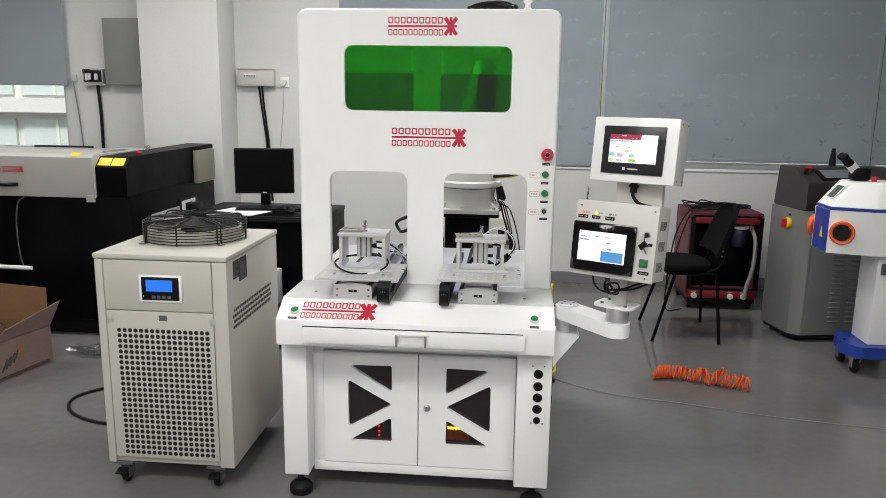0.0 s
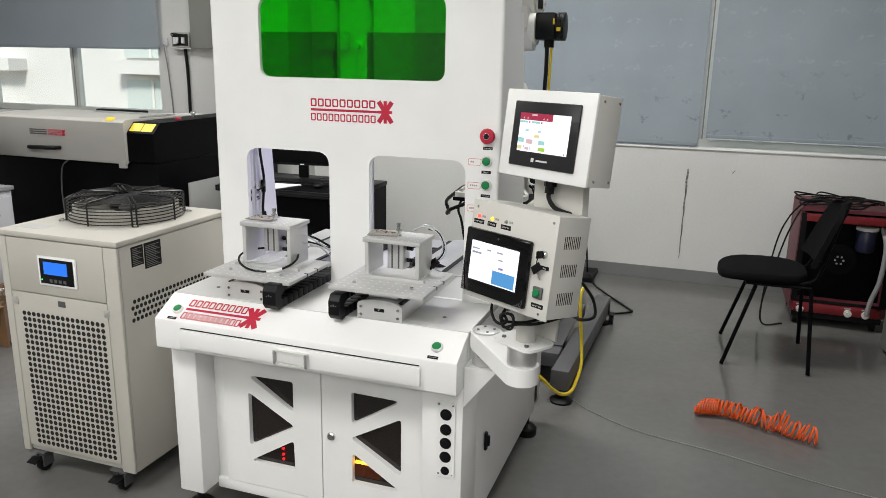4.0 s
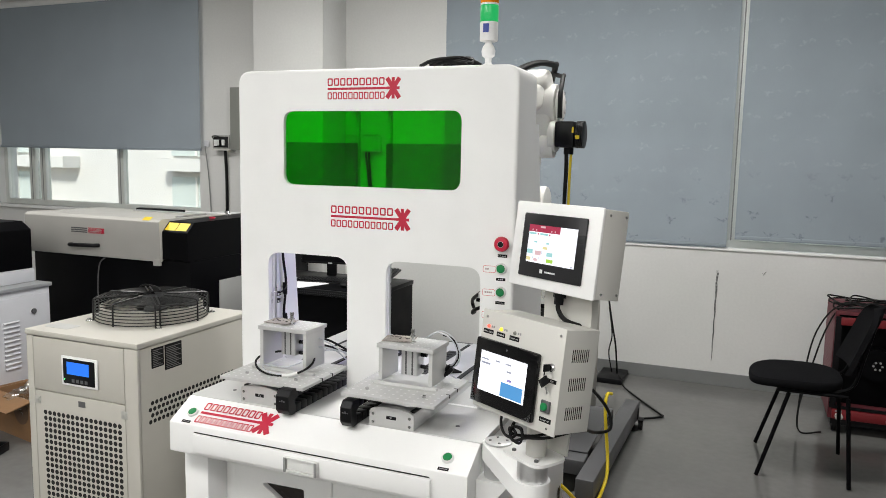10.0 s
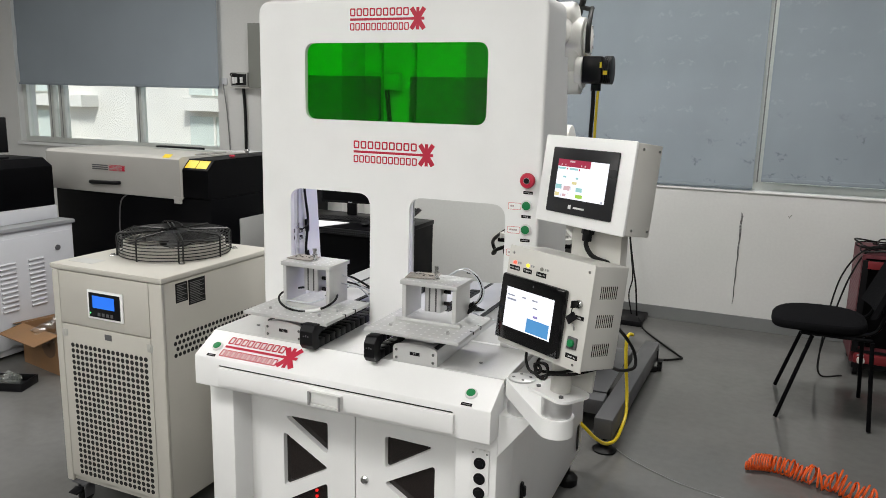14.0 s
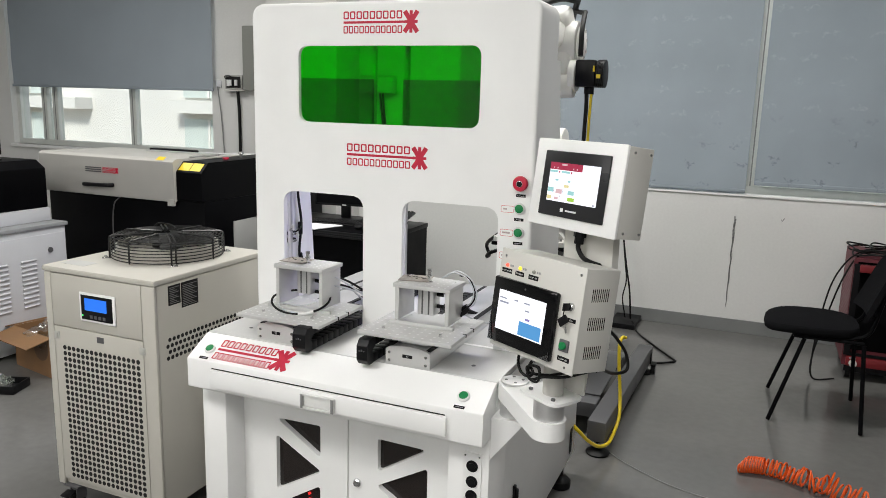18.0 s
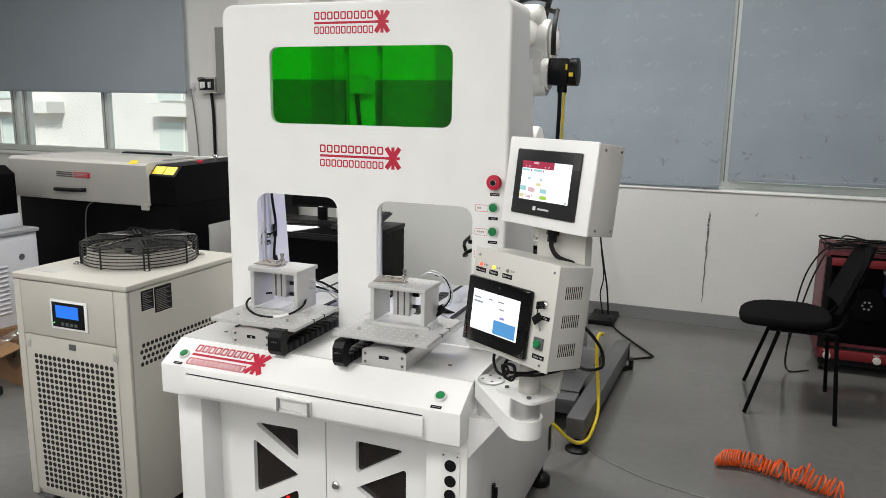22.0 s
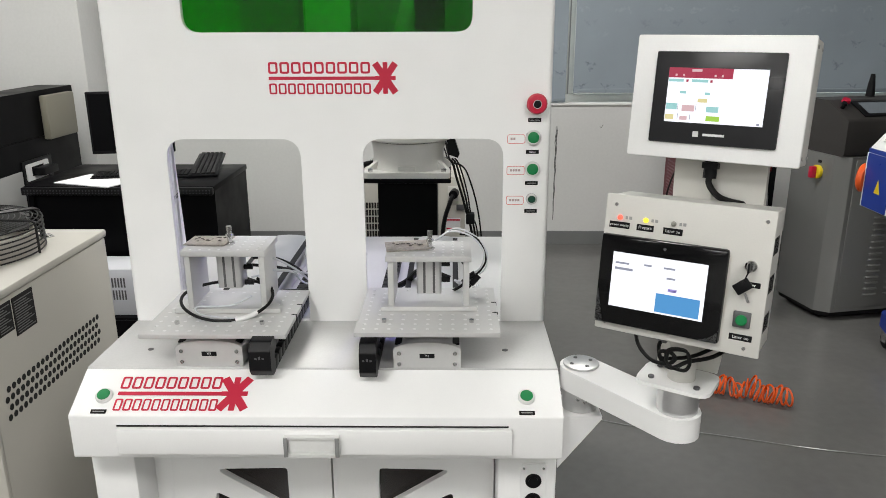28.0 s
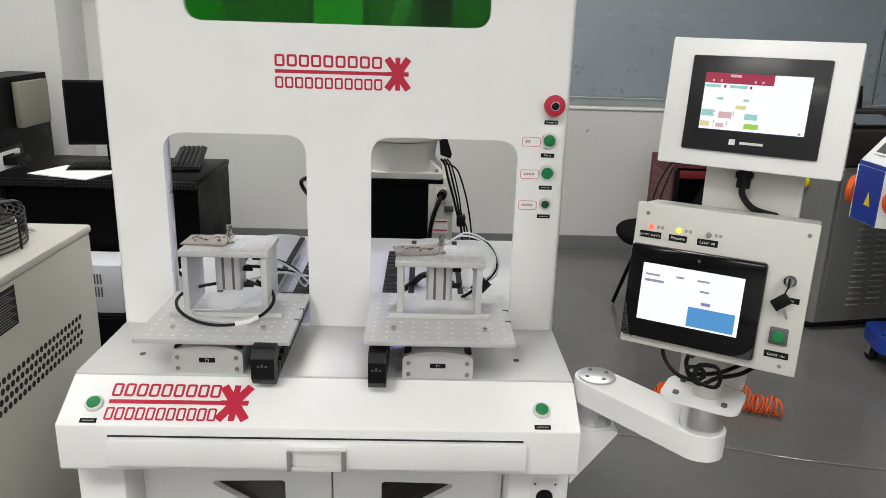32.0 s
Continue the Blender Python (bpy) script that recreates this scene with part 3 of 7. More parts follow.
mpart("drawer_front", box(-0.690, 0.068, 2.402, 2.4137, 0.618, 0.671, 0.002), WHITE)
mpart("drawer_gap", box(-0.692, 0.062, 2.4125, 2.4138, 0.6722, 0.6752), HOLE)
h = mpart("handle_plate", box(-0.359, -0.267, 2.3960, 2.4018, 0.627, 0.657, 0.001), mat("pale_metal_recess", (0.76, 0.76, 0.75), 0.4, 0.1), "satin metal pull handle")
mpart("grip", plate(rect(-0.367, -0.260, 0.620, 0.663, 0.003), 'y', 2.391, 2.4016, [rect(-0.3615, -0.2655, 0.626, 0.658, 0.002)]), mat("satin_grey_metal", (0.74, 0.74, 0.73), 0.4, 0.2), "", h)
BRACKET = mat("grey_bracket_metal", (0.30, 0.30, 0.30), 0.4, 0.3)
for x in (-0.3665, -0.2685):
    mpart("grip_bracket", box(x, x + 0.008, 2.3885, 2.3908, 0.621, 0.662, 0.001), BRACKET, "darker end bracket", h)
for x, y in ((-0.690, 2.603), (0.066, 2.603), (-0.31, 3.30)):
    mpart("screw", cyl((x, y, 0.748), (x, y, 0.7492), 0.006, n=16), DARKSTEEL, "countersunk screw")
SL = math.atan2(0.056, 0.100)


def on_slope(x, s, lift=0.0):
    """A spot on the sloping apron: s from 0 at its lower edge to 1 at the upper."""
    return Matrix.Translation((x, 2.414 + 0.100 * s, 0.694 + 0.056 * s)) @ Matrix.Rotation(SL, 4, 'X') @ Matrix.Translation((0, 0, lift + 0.0012))


def button(m, col, r=0.0125, name="push_button", label="green push button in a chrome ring", parent=None):
    b = mpart(name, xf(lathe([(r + 0.004, 0), (r + 0.004, 0.0055), (r + 0.002, 0.0075), (r, 0.0075), (r, 0.004)], n=28), m), RINGW, label, parent)
    mpart("cap", xf(lathe([(r - 0.0003, 0.003), (r - 0.0003, 0.0085), (r - 0.002, 0.0095)], n=24), m), col, "", b)
    return b


def label_bar(m, w, h, text="", parent=None, ts=0.75):
    l = mpart("name_label", xf(box(-w / 2, w / 2, -h / 2, h / 2, 0, 0.0008), m), BLACK, "small black label", parent)
    if text:
        letters(text, h * ts, PLACE[mach.name].inverted() @ m @ Matrix.Translation((0, 0, 0.0012)), PALE, l)
    else:
        mpart("print_bar", xf(box(-w * 0.36, w * 0.36, -h * 0.10, h * 0.10, 0.0008, 0.0011), m), DIMPRINT, "", l)
    return l


for x in (-0.726, 0.098):
    button(on_slope(x, 0.38), GREENP, 0.0125)
    label_bar(on_slope(x - 0.001, 0.08), 0.030, 0.009)
mpart("logo", xf(emblem(0.255, 0.078), on_slope(-0.574, 0.44)), RED, "red logo of plain blocks with a star")

# upper housing
WIN = rect(-0.612, -0.004, 1.397, 1.629, 0.034, 6)


def arch(x0, x1, z0, z1, r=0.045):
    top = rounded([(x1, z1 - 0.2), (x1, z1), (x0, z1), (x0, z1 - 0.2)], r, 6)[7:21]
    return [(x0, z0), (x1, z0)] + top


def outline(d):
    """The housing's front outline, d inside its outer faces, from the right foot round to the left."""
    return [(MR - d, 0.7485)] + rounded([(MR - d, 1.6), (MR - d, 1.757 - d), (ML + d, 1.757 - d), (ML + d, 1.6)], 0.045 - d * 0.6, 8)[9:27] + [(ML + d, 0.7485)]


RIM, YB = 0.010, 2.948
front = mpart("front_panel", plate(outline(RIM), 'y', MF, MF + 0.014, [WIN, arch(-0.674, -0.378, 0.7485 + 0.0005, 1.174), arch(-0.243, 0.066, 0.7485 + 0.0005, 1.174)]), WHITE, "white front panel with two arched openings")
# the housing's skin: the front outline rolled over a soft edge and carried back, open below and behind
bm = bmesh.new()
rings_ = []
for d, y in [(RIM * (1 - math.sin(a)), MF + RIM * (1 - math.cos(a))) for a in [math.pi * k / 12 for k in range(7)]] + [(0.0, YB), (0.012, YB), (0.012, MF + 0.0142)]:
    rings_.append([bm.verts.new((p, y, q)) for p, q in outline(d)])
for p, q in zip(rings_, rings_[1:]):
    for i in range(len(p) - 1):
        bm.faces.new((p[i], p[i + 1], q[i + 1], q[i]))
bmesh.ops.recalc_face_normals(bm, faces=bm.faces)
mpart("housing", bm, WHITE, "white sheet-metal side and top cover")
mpart("gusset", plate([(YB, 0.7488), (3.115, 0.7488), (3.082, 1.12), (2.99, 1.60), (YB, 1.60)], 'x', ML + 0.001, ML + 0.010), WHITE)
mpart("gusset", plate([(YB, 0.7488), (3.115, 0.7488), (3.082, 1.12), (2.99, 1.60), (YB, 1.60)], 'x', MR - 0.010, MR - 0.001), WHITE)
for z in (1.30, 1.315):
    mpart("screw", cyl((MR, 2.93, z), (MR + 0.002, 2.93, z), 0.004, n=10), BLACK)
mpart("viewing_window", plate(rect(-0.620, 0.007, 1.389, 1.640, 0.03), 'y', MF + 0.0145, MF + 0.0185), GREEN, "green laser-safety viewing window")
# the two lift doors, raised behind the front panel
for x0, x1, w0, w1 in ((-0.690, -0.362, -0.624, -0.425), (-0.262, 0.084, -0.190, 0.017)):
    d = mpart("lift_door", plate(rect(x0, x1, 1.190, 1.532, 0.004), 'y', MF + 0.030, MF + 0.034), GREEN2, "raised green acrylic lift door")
    mpart("edge_strip", box(x0 + 0.014, x1 - 0.014, MF + 0.0345, MF + 0.040, 1.192, 1.212), WHITE, "white lower edge strip", d)
    for x in (x0 + 0.006, x1 - 0.006):
        mpart("guide_rail", box(x - 0.006, x + 0.006, MF + 0.0425, MF + 0.056, 0.76, 1.70, 0.002), ALU)
lg = mpart("logo", xf(emblem(0.276, 0.067), Matrix.Translation((-0.299, MF - 0.0002, 1.303)) @ FRONT), RED, "red logo of plain blocks with a star")
lg = mpart("logo", xf(emblem(0.250, 0.064), Matrix.Translation((-0.325, MF - 0.0002, 1.696)) @ FRONT), RED, "red logo of plain blocks with a star")


def at_front(x, z):
    return Matrix.Translation((x, MF - 0.0001, z)) @ FRONT


e = mpart("emergency_stop", xf(lathe([(0.016, 0), (0.016, 0.010), (0.021, 0.012), (0.022, 0.020), (0.019, 0.026), (0.008, 0.028)], n=32), at_front(0.133, 1.250)), REDP, "red mushroom emergency stop button")
mpart("symbol_ring", xf(merge(hoop((0, 0, 0.0283), 0.0085, 0.0012, 24, 6), box(-0.0075, 0.0075, -0.0022, 0.0022, 0.0281, 0.0290)), at_front(0.133, 1.250)), STEEL, "pale symbol ring", e)
mpart("arrow_disc", xf(lathe([(0.0085, 0.0282), (0.0085, 0.0290), (0.007, 0.0292)], n=20), at_front(0.133, 1.250)), BLACK, "", e)
label_bar(at_front(0.131, 1.214), 0.028, 0.0085, "Emergency", ts=0.6)
for z, c, r, tx in ((1.177, GREENP, 0.0125, "Reset"), (1.108, GREENP, 0.0125, ""), (1.041, DGREENP, 0.0085, "")):
    button(at_front(0.129, z), c, r)
    label_bar(at_front(0.128, z - 0.032 + (0.0125 - r)), 0.028, 0.0085, tx)
    st = mpart("sticker", plate(rect(0.073, 0.112, z - 0.014, z + 0.006, 0.005), 'y', MF - 0.0006, MF, [rect(0.0742, 0.1108, z - 0.0128, z + 0.0048, 0.004)]), PINK, "red-outlined paper sticker")
    mpart("print_bar", merge(*[box(0.080 + k * 0.006, 0.0845 + k * 0.006, MF - 0.0006, MF, z - 0.006, z - 0.001) for k in range(4 if z < 1.15 else 2)]), mat("faint_grey_print", (0.45, 0.35, 0.35), 0.7), "", st)

# signal tower and loose cable on the roof
TX, TY = 0.046, 2.84
tw = thing("signal_tower", (TX, TY, 1.757), "red, amber and green signal tower light on the machine roof", "signal light")
part("base", lathe([(0.016, 0), (0.016, 0.006), (0.009, 0.010), (0.009, 0.022), (0.017, 0.028), (0.019, 0.040), (0.015, 0.052), (0.009, 0.058), (0.009, 0.064)], n=24), WHITE, tw)
part("body", lathe([(0.0235, 0.064), (0.0245, 0.068), (0.0245, 0.108), (0.0235, 0.110)], n=28), WHITE, tw)
part("maker_mark", box(-0.008, 0.008, -0.0255, -0.0247, 0.083, 0.104), BLUE, tw, "small blue mark")
for i, (c, nm) in enumerate((((0.0, 0.28, 0.05), "green"), ((0.85, 0.28, 0.01), "amber"), ((0.65, 0.02, 0.03), "red"))):
    z = 0.1105 + i * 0.045
    part("lens", lathe([(0.0235, z), (0.0245, z + 0.002), (0.0245, z + 0.038), (0.0235, z + 0.040)], n=28), mat(nm + "_lens", c, 0.25, var=0.03) if nm != "green" else glow("lit_green_lens", (0.02, 0.46, 0.12), 0.9), tw, nm + " plastic lens" if nm != "green" else "lit green plastic lens")
    part("collar", lathe([(0.0248, z + 0.0402), (0.0248, z + 0.0448)], n=28), WHITE, tw)
part("cap", lathe([(0.0245, 0.2455), (0.0245, 0.254), (0.018, 0.258)], n=28), WHITE, tw)
tw.scale = (1.08, 1.08, 1.17)
rc = [(-0.17, 2.84, 1.767), (-0.12, 2.82, 1.780), (-0.06, 2.84, 1.786), (-0.01, 2.86, 1.772), (-0.02, 2.90, 1.768), (-0.11, 2.92, 1.778), (-0.15, 2.88, 1.772), (-0.08, 2.83, 1.776), (-0.02, 2.83, 1.768), (-0.05, 2.90, 1.792), (-0.12, 2.90, 1.788), (-0.10, 2.86, 1.768)]
solo("black_cable", merge(tube(rc, 0.006), tube([(a * 0.9 + 0.01, b + 0.012, c + 0.004) for a, b, c in rc[::-1]], 0.005)), RUBBER, "coil of black cable lying on the machine roof", "cable")

# wiring inside the left opening
for z in (0.972, 0.997):
    sw = mpart("switch", box(ML + 0.0125, ML + 0.032, 2.925, 2.955, z - 0.008, z + 0.008, 0.003), BLACK, "small black switch")
    mpart("switch_lever", box(ML + 0.0322, ML + 0.040, 2.930, 2.946, z - 0.003, z + 0.004, 0.001), STEEL, "", sw)
for y, z in ((2.985, 0.7484), (2.915, 0.7484)):
    mpart("screw", merge(cyl((ML + 0.03, y, z), (ML + 0.03, y, z + 0.007), 0.006, n=10), box(ML + 0.0125, ML + 0.038, y - 0.009, y + 0.009, z, z + 0.003)), STEEL, "angle bracket with its screw")
CX_ = ML + 0.020
lead = mpart("cable", tube([(CX_, 2.970, 1.58), (CX_, 2.984, 1.25), (CX_, 2.986, 1.136), (CX_ + 0.003, 3.000, 1.04), (CX_, 3.000, 0.985), (CX_, 2.992, 0.915), (CX_ + 0.003, 3.014, 0.848), (CX_, 3.040, 0.805), (CX_ + 0.002, 3.058, 0.775), (CX_ + 0.015, 3.070, 0.7545)], 0.0048), RUBBER, "black cable clipped to the inner panel")
for y, z0, z1 in ((2.999, 0.985, 1.03), (2.996, 0.872, 0.915), (3.046, 0.782, 0.810)):
    mpart("plug", cyl((CX_, y, z1), (CX_ + 0.001, y + 0.010 * (z1 < 0.95), z0), 0.0085, 0.0075, 12, 0.002), BLACK, "black inline plug", lead)
mpart("cable", tube([(ML + 0.030, 2.94, 0.997), (ML + 0.046, 2.955, 1.012), (ML + 0.034, 2.985, 1.02), (ML + 0.022, 2.998, 1.05)], 0.0026), RUBBER, "thin black switch lead")

# ---- the two linear slides with their fixtures ----
ANODISED = mat("pale_anodised_aluminium", (0.60, 0.60, 0.595), 0.42, 0.35, var=0.04, scale=20, bump=0.04)


def slide(cx, y0, text, chain_dx, cw, label):
    """cx: middle of the rail; chain_dx: the drag chain's side."""
    t = thing("linear_slide", (cx, y0, 0.7485), label, "linear slide", "linear slides")
    L = 0.80
    arc = [(-0.0675, 0.0), (0.0675, 0.0), (0.0675, 0.040)] + [(0.0675 * math.cos(a), 0.040 + 0.016 * math.sin(a)) for a in [math.pi * k / 10 for k in range(1, 10)]] + [(-0.0675, 0.040)]
    part("rail_body", plate([(a * 0.99, b * 0.985) for a, b in arc], 'y', 0.0085, L), ALU, t)
    part("end_plate", plate(arc, 'y', 0, 0.008), ANODISED, t, "pale anodised end plate")
    for x in (-0.058, 0.058):
        part("belt", box(x - 0.007, x + 0.007, 0.012, L - 0.01, 0.046, 0.0495), BLACK, t, "black cover strip")
    for x in (-0.056, 0.056):
        for z in (0.010, 0.033):
            part("screw", cyl((x, -0.002, z), (x, 0.001, z), 0.0042, n=12), STEEL, t)
    l = part("name_label", box(-0.015, 0.015, -0.0008, 0, 0.0225, 0.032), BLACK, t, "small black label")
    letters(text, 0.008, Matrix.Translation((0, -0.0012, 0.0272)) @ FRONT, PALE, l)
    # drag chain: lower run along the table, bent up under the plate
    cxx = chain_dx
    cf = -0.036
    links = []
    for i in range(26):
        y = 0.0 + i * 0.030
        links.append(part("chain_link", box(cxx - cw, cxx + cw, cf + y + 0.02, cf + y + 0.048, 0.0, 0.026, 0.003), BLACK, t, "black drag chain link" if i == 0 else ""))
    for i in range(9):
        y = 0.012 + i * 0.030
        part("chain_link", box(cxx - cw, cxx + cw, cf + y + 0.02, cf + y + 0.048, 0.047, 0.073, 0.003), BLACK, t)
    end = rounded([(cf + 0.019, 0.0), (cf - 0.006, 0.0), (cf - 0.019, 0.016), (cf - 0.019, 0.056), (cf - 0.005, 0.073), (cf + 0.031, 0.073), (cf + 0.031, 0.047), (cf + 0.014, 0.041), (cf + 0.012, 0.030), (cf + 0.019, 0.026)], 0.007, 4)
    part("chain_end", plate(end, 'x', cxx - cw, cxx + cw), BLACK, t, "blunt end of the drag chain")
    part("maker_mark", merge(*[box(cxx - 0.010 + 0.007 * q, cxx - 0.006 + 0.007 * q, cf - 0.020, cf - 0.0188, 0.040, 0.043 + 0.003 * (q % 2)) for q in range(3)]), DARKSTEEL, t, "small grey print on the chain end")
    return t


def carriage(cx, y0, z0, label, flip, tall=0.0, bar=0.10, half=0.142):
    """A perforated plate with a bridge-shaped fixture on it."""
    t = thing("carriage_plate", (cx, y0, z0), label, "carriage", "carriages")
    W2_, D = half, 0.262
    part("saddle", box(-0.045, 0.045, 0.06, D - 0.03, 0.8045 - z0, 0.024, 0.002), ALU, t)
    part("plate", box(-W2_, W2_, 0, D, 0.0245, 0.0345, 0.0015), ANODISED, t, "perforated aluminium plate")
    holes = []
    for i in range(11):
        for j in range(10):
            x, y = -0.125 + i * 0.025, 0.018 + j * 0.025
            if abs(x) < 0.075 and 0.118 < y < 0.235:
                continue
            holes.append(cyl((x, y, 0.0345), (x, y, 0.0351), 0.0036, n=10))
    # pale discs put the holes' white reflections into the colour
    part("tapped_hole_glint", merge(*holes), PALE, t, "rows of tapped holes with painted white reflections", kind="stuff")
    part("bolt", cyl((-0.0875, 0.055, 0.0345), (-0.0875, 0.055, 0.041), 0.005, n=6), STEEL, t)
    part("bolt", cyl((0.0875, 0.055, 0.0345), (0.0875, 0.055, 0.041), 0.005, n=6), STEEL, t)
    # the fixture
    f = part("fixture_base", box(-bar, bar, 0.112, 0.124, 0.035, 0.045, 0.001), ANODISED, t, "aluminium fixture bar")
    for x in (-0.084, 0.072):
        part("fixture_leg", box(x, x + 0.012, 0.118, 0.225, 0.045, 0.142 + tall, 0.001), ANODISED, t)
    top = part("fixture_top", box(-0.088, 0.088, 0.112, 0.232, 0.142 + tall, 0.154 + tall, 0.001), ANODISED, t)
    # reflections in the top plate's holes, again painted as pale discs
    part("tapped_hole_glint", merge(*[cyl((-0.07 + 0.02 * i, 0.122 + 0.02 * j, 0.154 + tall), (-0.07 + 0.02 * i, 0.122 + 0.02 * j, 0.1546 + tall), 0.003, n=8) for i in range(8) for j in range(6) if i > 3 or j < 1]), PALE, top, kind="stuff")
    part("clamp_screw", merge(cyl((0.002, 0.165, 0.154 + tall), (0.002, 0.165, 0.158 + tall), 0.010, n=20), cyl((0.002, 0.165, 0.158 + tall), (0.002, 0.165, 0.184 + tall), 0.0052, n=14), cyl((0.002, 0.165, 0.172 + tall), (0.002, 0.165, 0.176 + tall), 0.0085, n=14), cyl((0.002, 0.165, 0.1845 + tall), (0.002, 0.165, 0.194 + tall), 0.0062, n=6)), STEEL, top, "steel clamping screw")
    smp = mat("scorched_metal_sample", (0.33, 0.30, 0.265), 0.45, 0.4, var=0.4, scale=45)
    part("sample_plate", xf(box(-0.046, 0.046, -0.030, 0.030, 0, 0.002), Matrix.Translation((-0.046, 0.178, 0.1550 + tall)) @ Matrix.Rotation(radians(9 if flip else -6), 4, 'Z') @ Matrix.Rotation(radians(2.5), 4, 'X') @ Matrix.Rotation(radians(-1.5), 4, 'Y') @ Matrix.Translation((0, 0, 0.002))), smp, top, "scorched sample plate")
    random.seed(5 + flip)
    sq = []
    for q in range(14):
        sq.append(ball((-0.076 + 0.0046 * q, 0.178 + random.uniform(-0.014, 0.014), 0.1612 + tall), random.uniform(0.0018, 0.0042), 1.0, random.uniform(0.5, 1.3), 0.22, 8))
    part("scorch_mark", merge(*sq), mat("dark_scorch", (0.035, 0.025, 0.02), 0.7), top, "dark scorched weld spots")
    for q in (0.105, 0.165):
        part("edge_clip", box(W2_ - 0.010, W2_ + 0.0012, q, q + 0.004, 0.0250, 0.0352, 0.0005), BLACK, t, "small black clip on the plate's edge")
    cylm = part("air_cylinder", plate(rounded([(-0.026, 0.145), (0.026, 0.145), (0.026, 0.195), (-0.026, 0.195)], 0.006, 3), 'z', 0.062 + tall, 0.142 + tall), ALU, t, "square pneumatic cylinder")
    part("groove", merge(*[box(x, x + 0.005, 0.1444, 0.1449, 0.064 + tall, 0.140 + tall) for x in (-0.012, 0.008)]), DARKSTEEL, cylm)
    part("fitting", cyl((0.026, 0.172, 0.085), (0.044, 0.172, 0.085), 0.006, n=10), BLACK, cylm)
    part("fitting", cyl((0.026, 0.172, 0.120), (0.044, 0.172, 0.120), 0.006, n=10), BLACK, cylm)
    return t


RX, LX = -0.0965, -0.537
slide(RX, 2.513, "Y1", -0.113, 0.0165, "aluminium linear slide with a drag chain on the table")
slide(LX, 2.521, "Y2", 0.117, 0.0215, "aluminium linear slide with a drag chain on the table")
carriage(-0.095, 2.478, 0.806, "perforated aluminium carriage plate with a bridge fixture", True)
carriage(-0.523, 2.505, 0.790, "perforated aluminium carriage plate with a bridge fixture and cable loop", False, 0.019, 0.112, 0.147)
CLEARTUBE = mat("milky_air_hose", (0.55, 0.57, 0.60), 0.25, var=0.02)
ring = [(-0.528 + 0.097 * math.cos(a), 2.640 + 0.068 * math.sin(a), 0.8505 + 0.021 * math.sin(a) + 0.004 * math.sin(2 * a + 1)) for a in [math.radians(35 - 15 * k) for k in range(24)]]
solo("black_hose", tube([(-0.500, 2.705, 0.874)] + ring + [(-0.475, 2.690, 0.880)], 0.0034), RUBBER, "black air hose looped on the carriage plate", "hose")
solo("air_hose", tube([(-0.462, 2.590, 0.832), (-0.485, 2.578, 0.829), (-0.535, 2.588, 0.828), (-0.580, 2.604, 0.830), (-0.586, 2.612, 0.842), (-0.560, 2.623, 0.8385), (-0.515, 2.635, 0.838), (-0.480, 2.66, 0.85)], 0.0022), CLEARTUBE, "thin milky air hose lying in the loop on the carriage plate", "hose", "air hoses")
solo("hose_sleeve", tube(ring[5:8], 0.0052), PALE, "short pale sleeve round the looped hose", "sleeve")


def hose(name, runs, r, material, label, group=""):
    return solo(name, merge(*[tube(q, r) for q in runs]), material, label, "hose", group)


zc = 0.815
hose("air_hose", [[(-0.46, 2.68, zc + 0.085), (-0.435, 2.70, zc + 0.08), (-0.41, 2.75, zc + 0.06), (-0.40, 2.82, zc + 0.01), (-0.41, 2.95, zc - 0.03), (-0.42, 3.15, zc - 0.045)],
                  [(-0.46, 2.68, zc + 0.12), (-0.43, 2.71, zc + 0.10), (-0.40, 2.77, zc + 0.055), (-0.385, 2.85, zc), (-0.40, 3.0, zc - 0.035), (-0.40, 3.2, zc - 0.05)],
                  [(-0.50, 2.74, zc + 0.05), (-0.45, 2.80, zc + 0.045), (-0.40, 2.86, zc + 0.02), (-0.395, 2.96, zc - 0.02)]], 0.0025, CLEARTUBE, "milky air hoses behind the fixture", "air hoses")
hose("black_hose", [[(-0.49, 2.73, zc + 0.10), (-0.45, 2.77, zc + 0.085), (-0.42, 2.82, zc + 0.05), (-0.41, 2.90, zc)], [(-0.52, 2.74, zc + 0.08), (-0.47, 2.79, zc + 0.06), (-0.43, 2.88, zc + 0.02)]], 0.0035, RUBBER, "black hoses behind the fixture")
hose("air_hose", [[(-0.085, 2.715, 0.958), (-0.05, 2.715, 0.979), (-0.006, 2.71, 0.970), (0.022, 2.70, 0.938), (0.017, 2.70, 0.903), (0.003, 2.70, 0.890)],
                  [(-0.075, 2.722, 0.962), (-0.04, 2.725, 0.983), (0.004, 2.715, 0.968), (0.030, 2.705, 0.932), (0.026, 2.70, 0.900), (0.012, 2.70, 0.886)]], 0.0020, CLEARTUBE, "milky air hoses beside the fixture", "air hoses")
hose("black_hose", [[(-0.03, 2.72, 0.972), (0.0, 2.715, 0.968), (0.018, 2.705, 0.950), (0.027, 2.70, 0.92), (0.018, 2.70, 0.898), (0.005, 2.70, 0.884)]], 0.0022, RUBBER, "thin black hose beside the fixture")
solo("hose_connector", merge(cyl((0.004, 2.70, 0.888), (-0.016, 2.70, 0.874), 0.0068), cyl((-0.016, 2.70, 0.874), (-0.024, 2.70, 0.868), 0.0048)), BLACK, "small black hose connector by the fixture", "connector", "hose connectors")
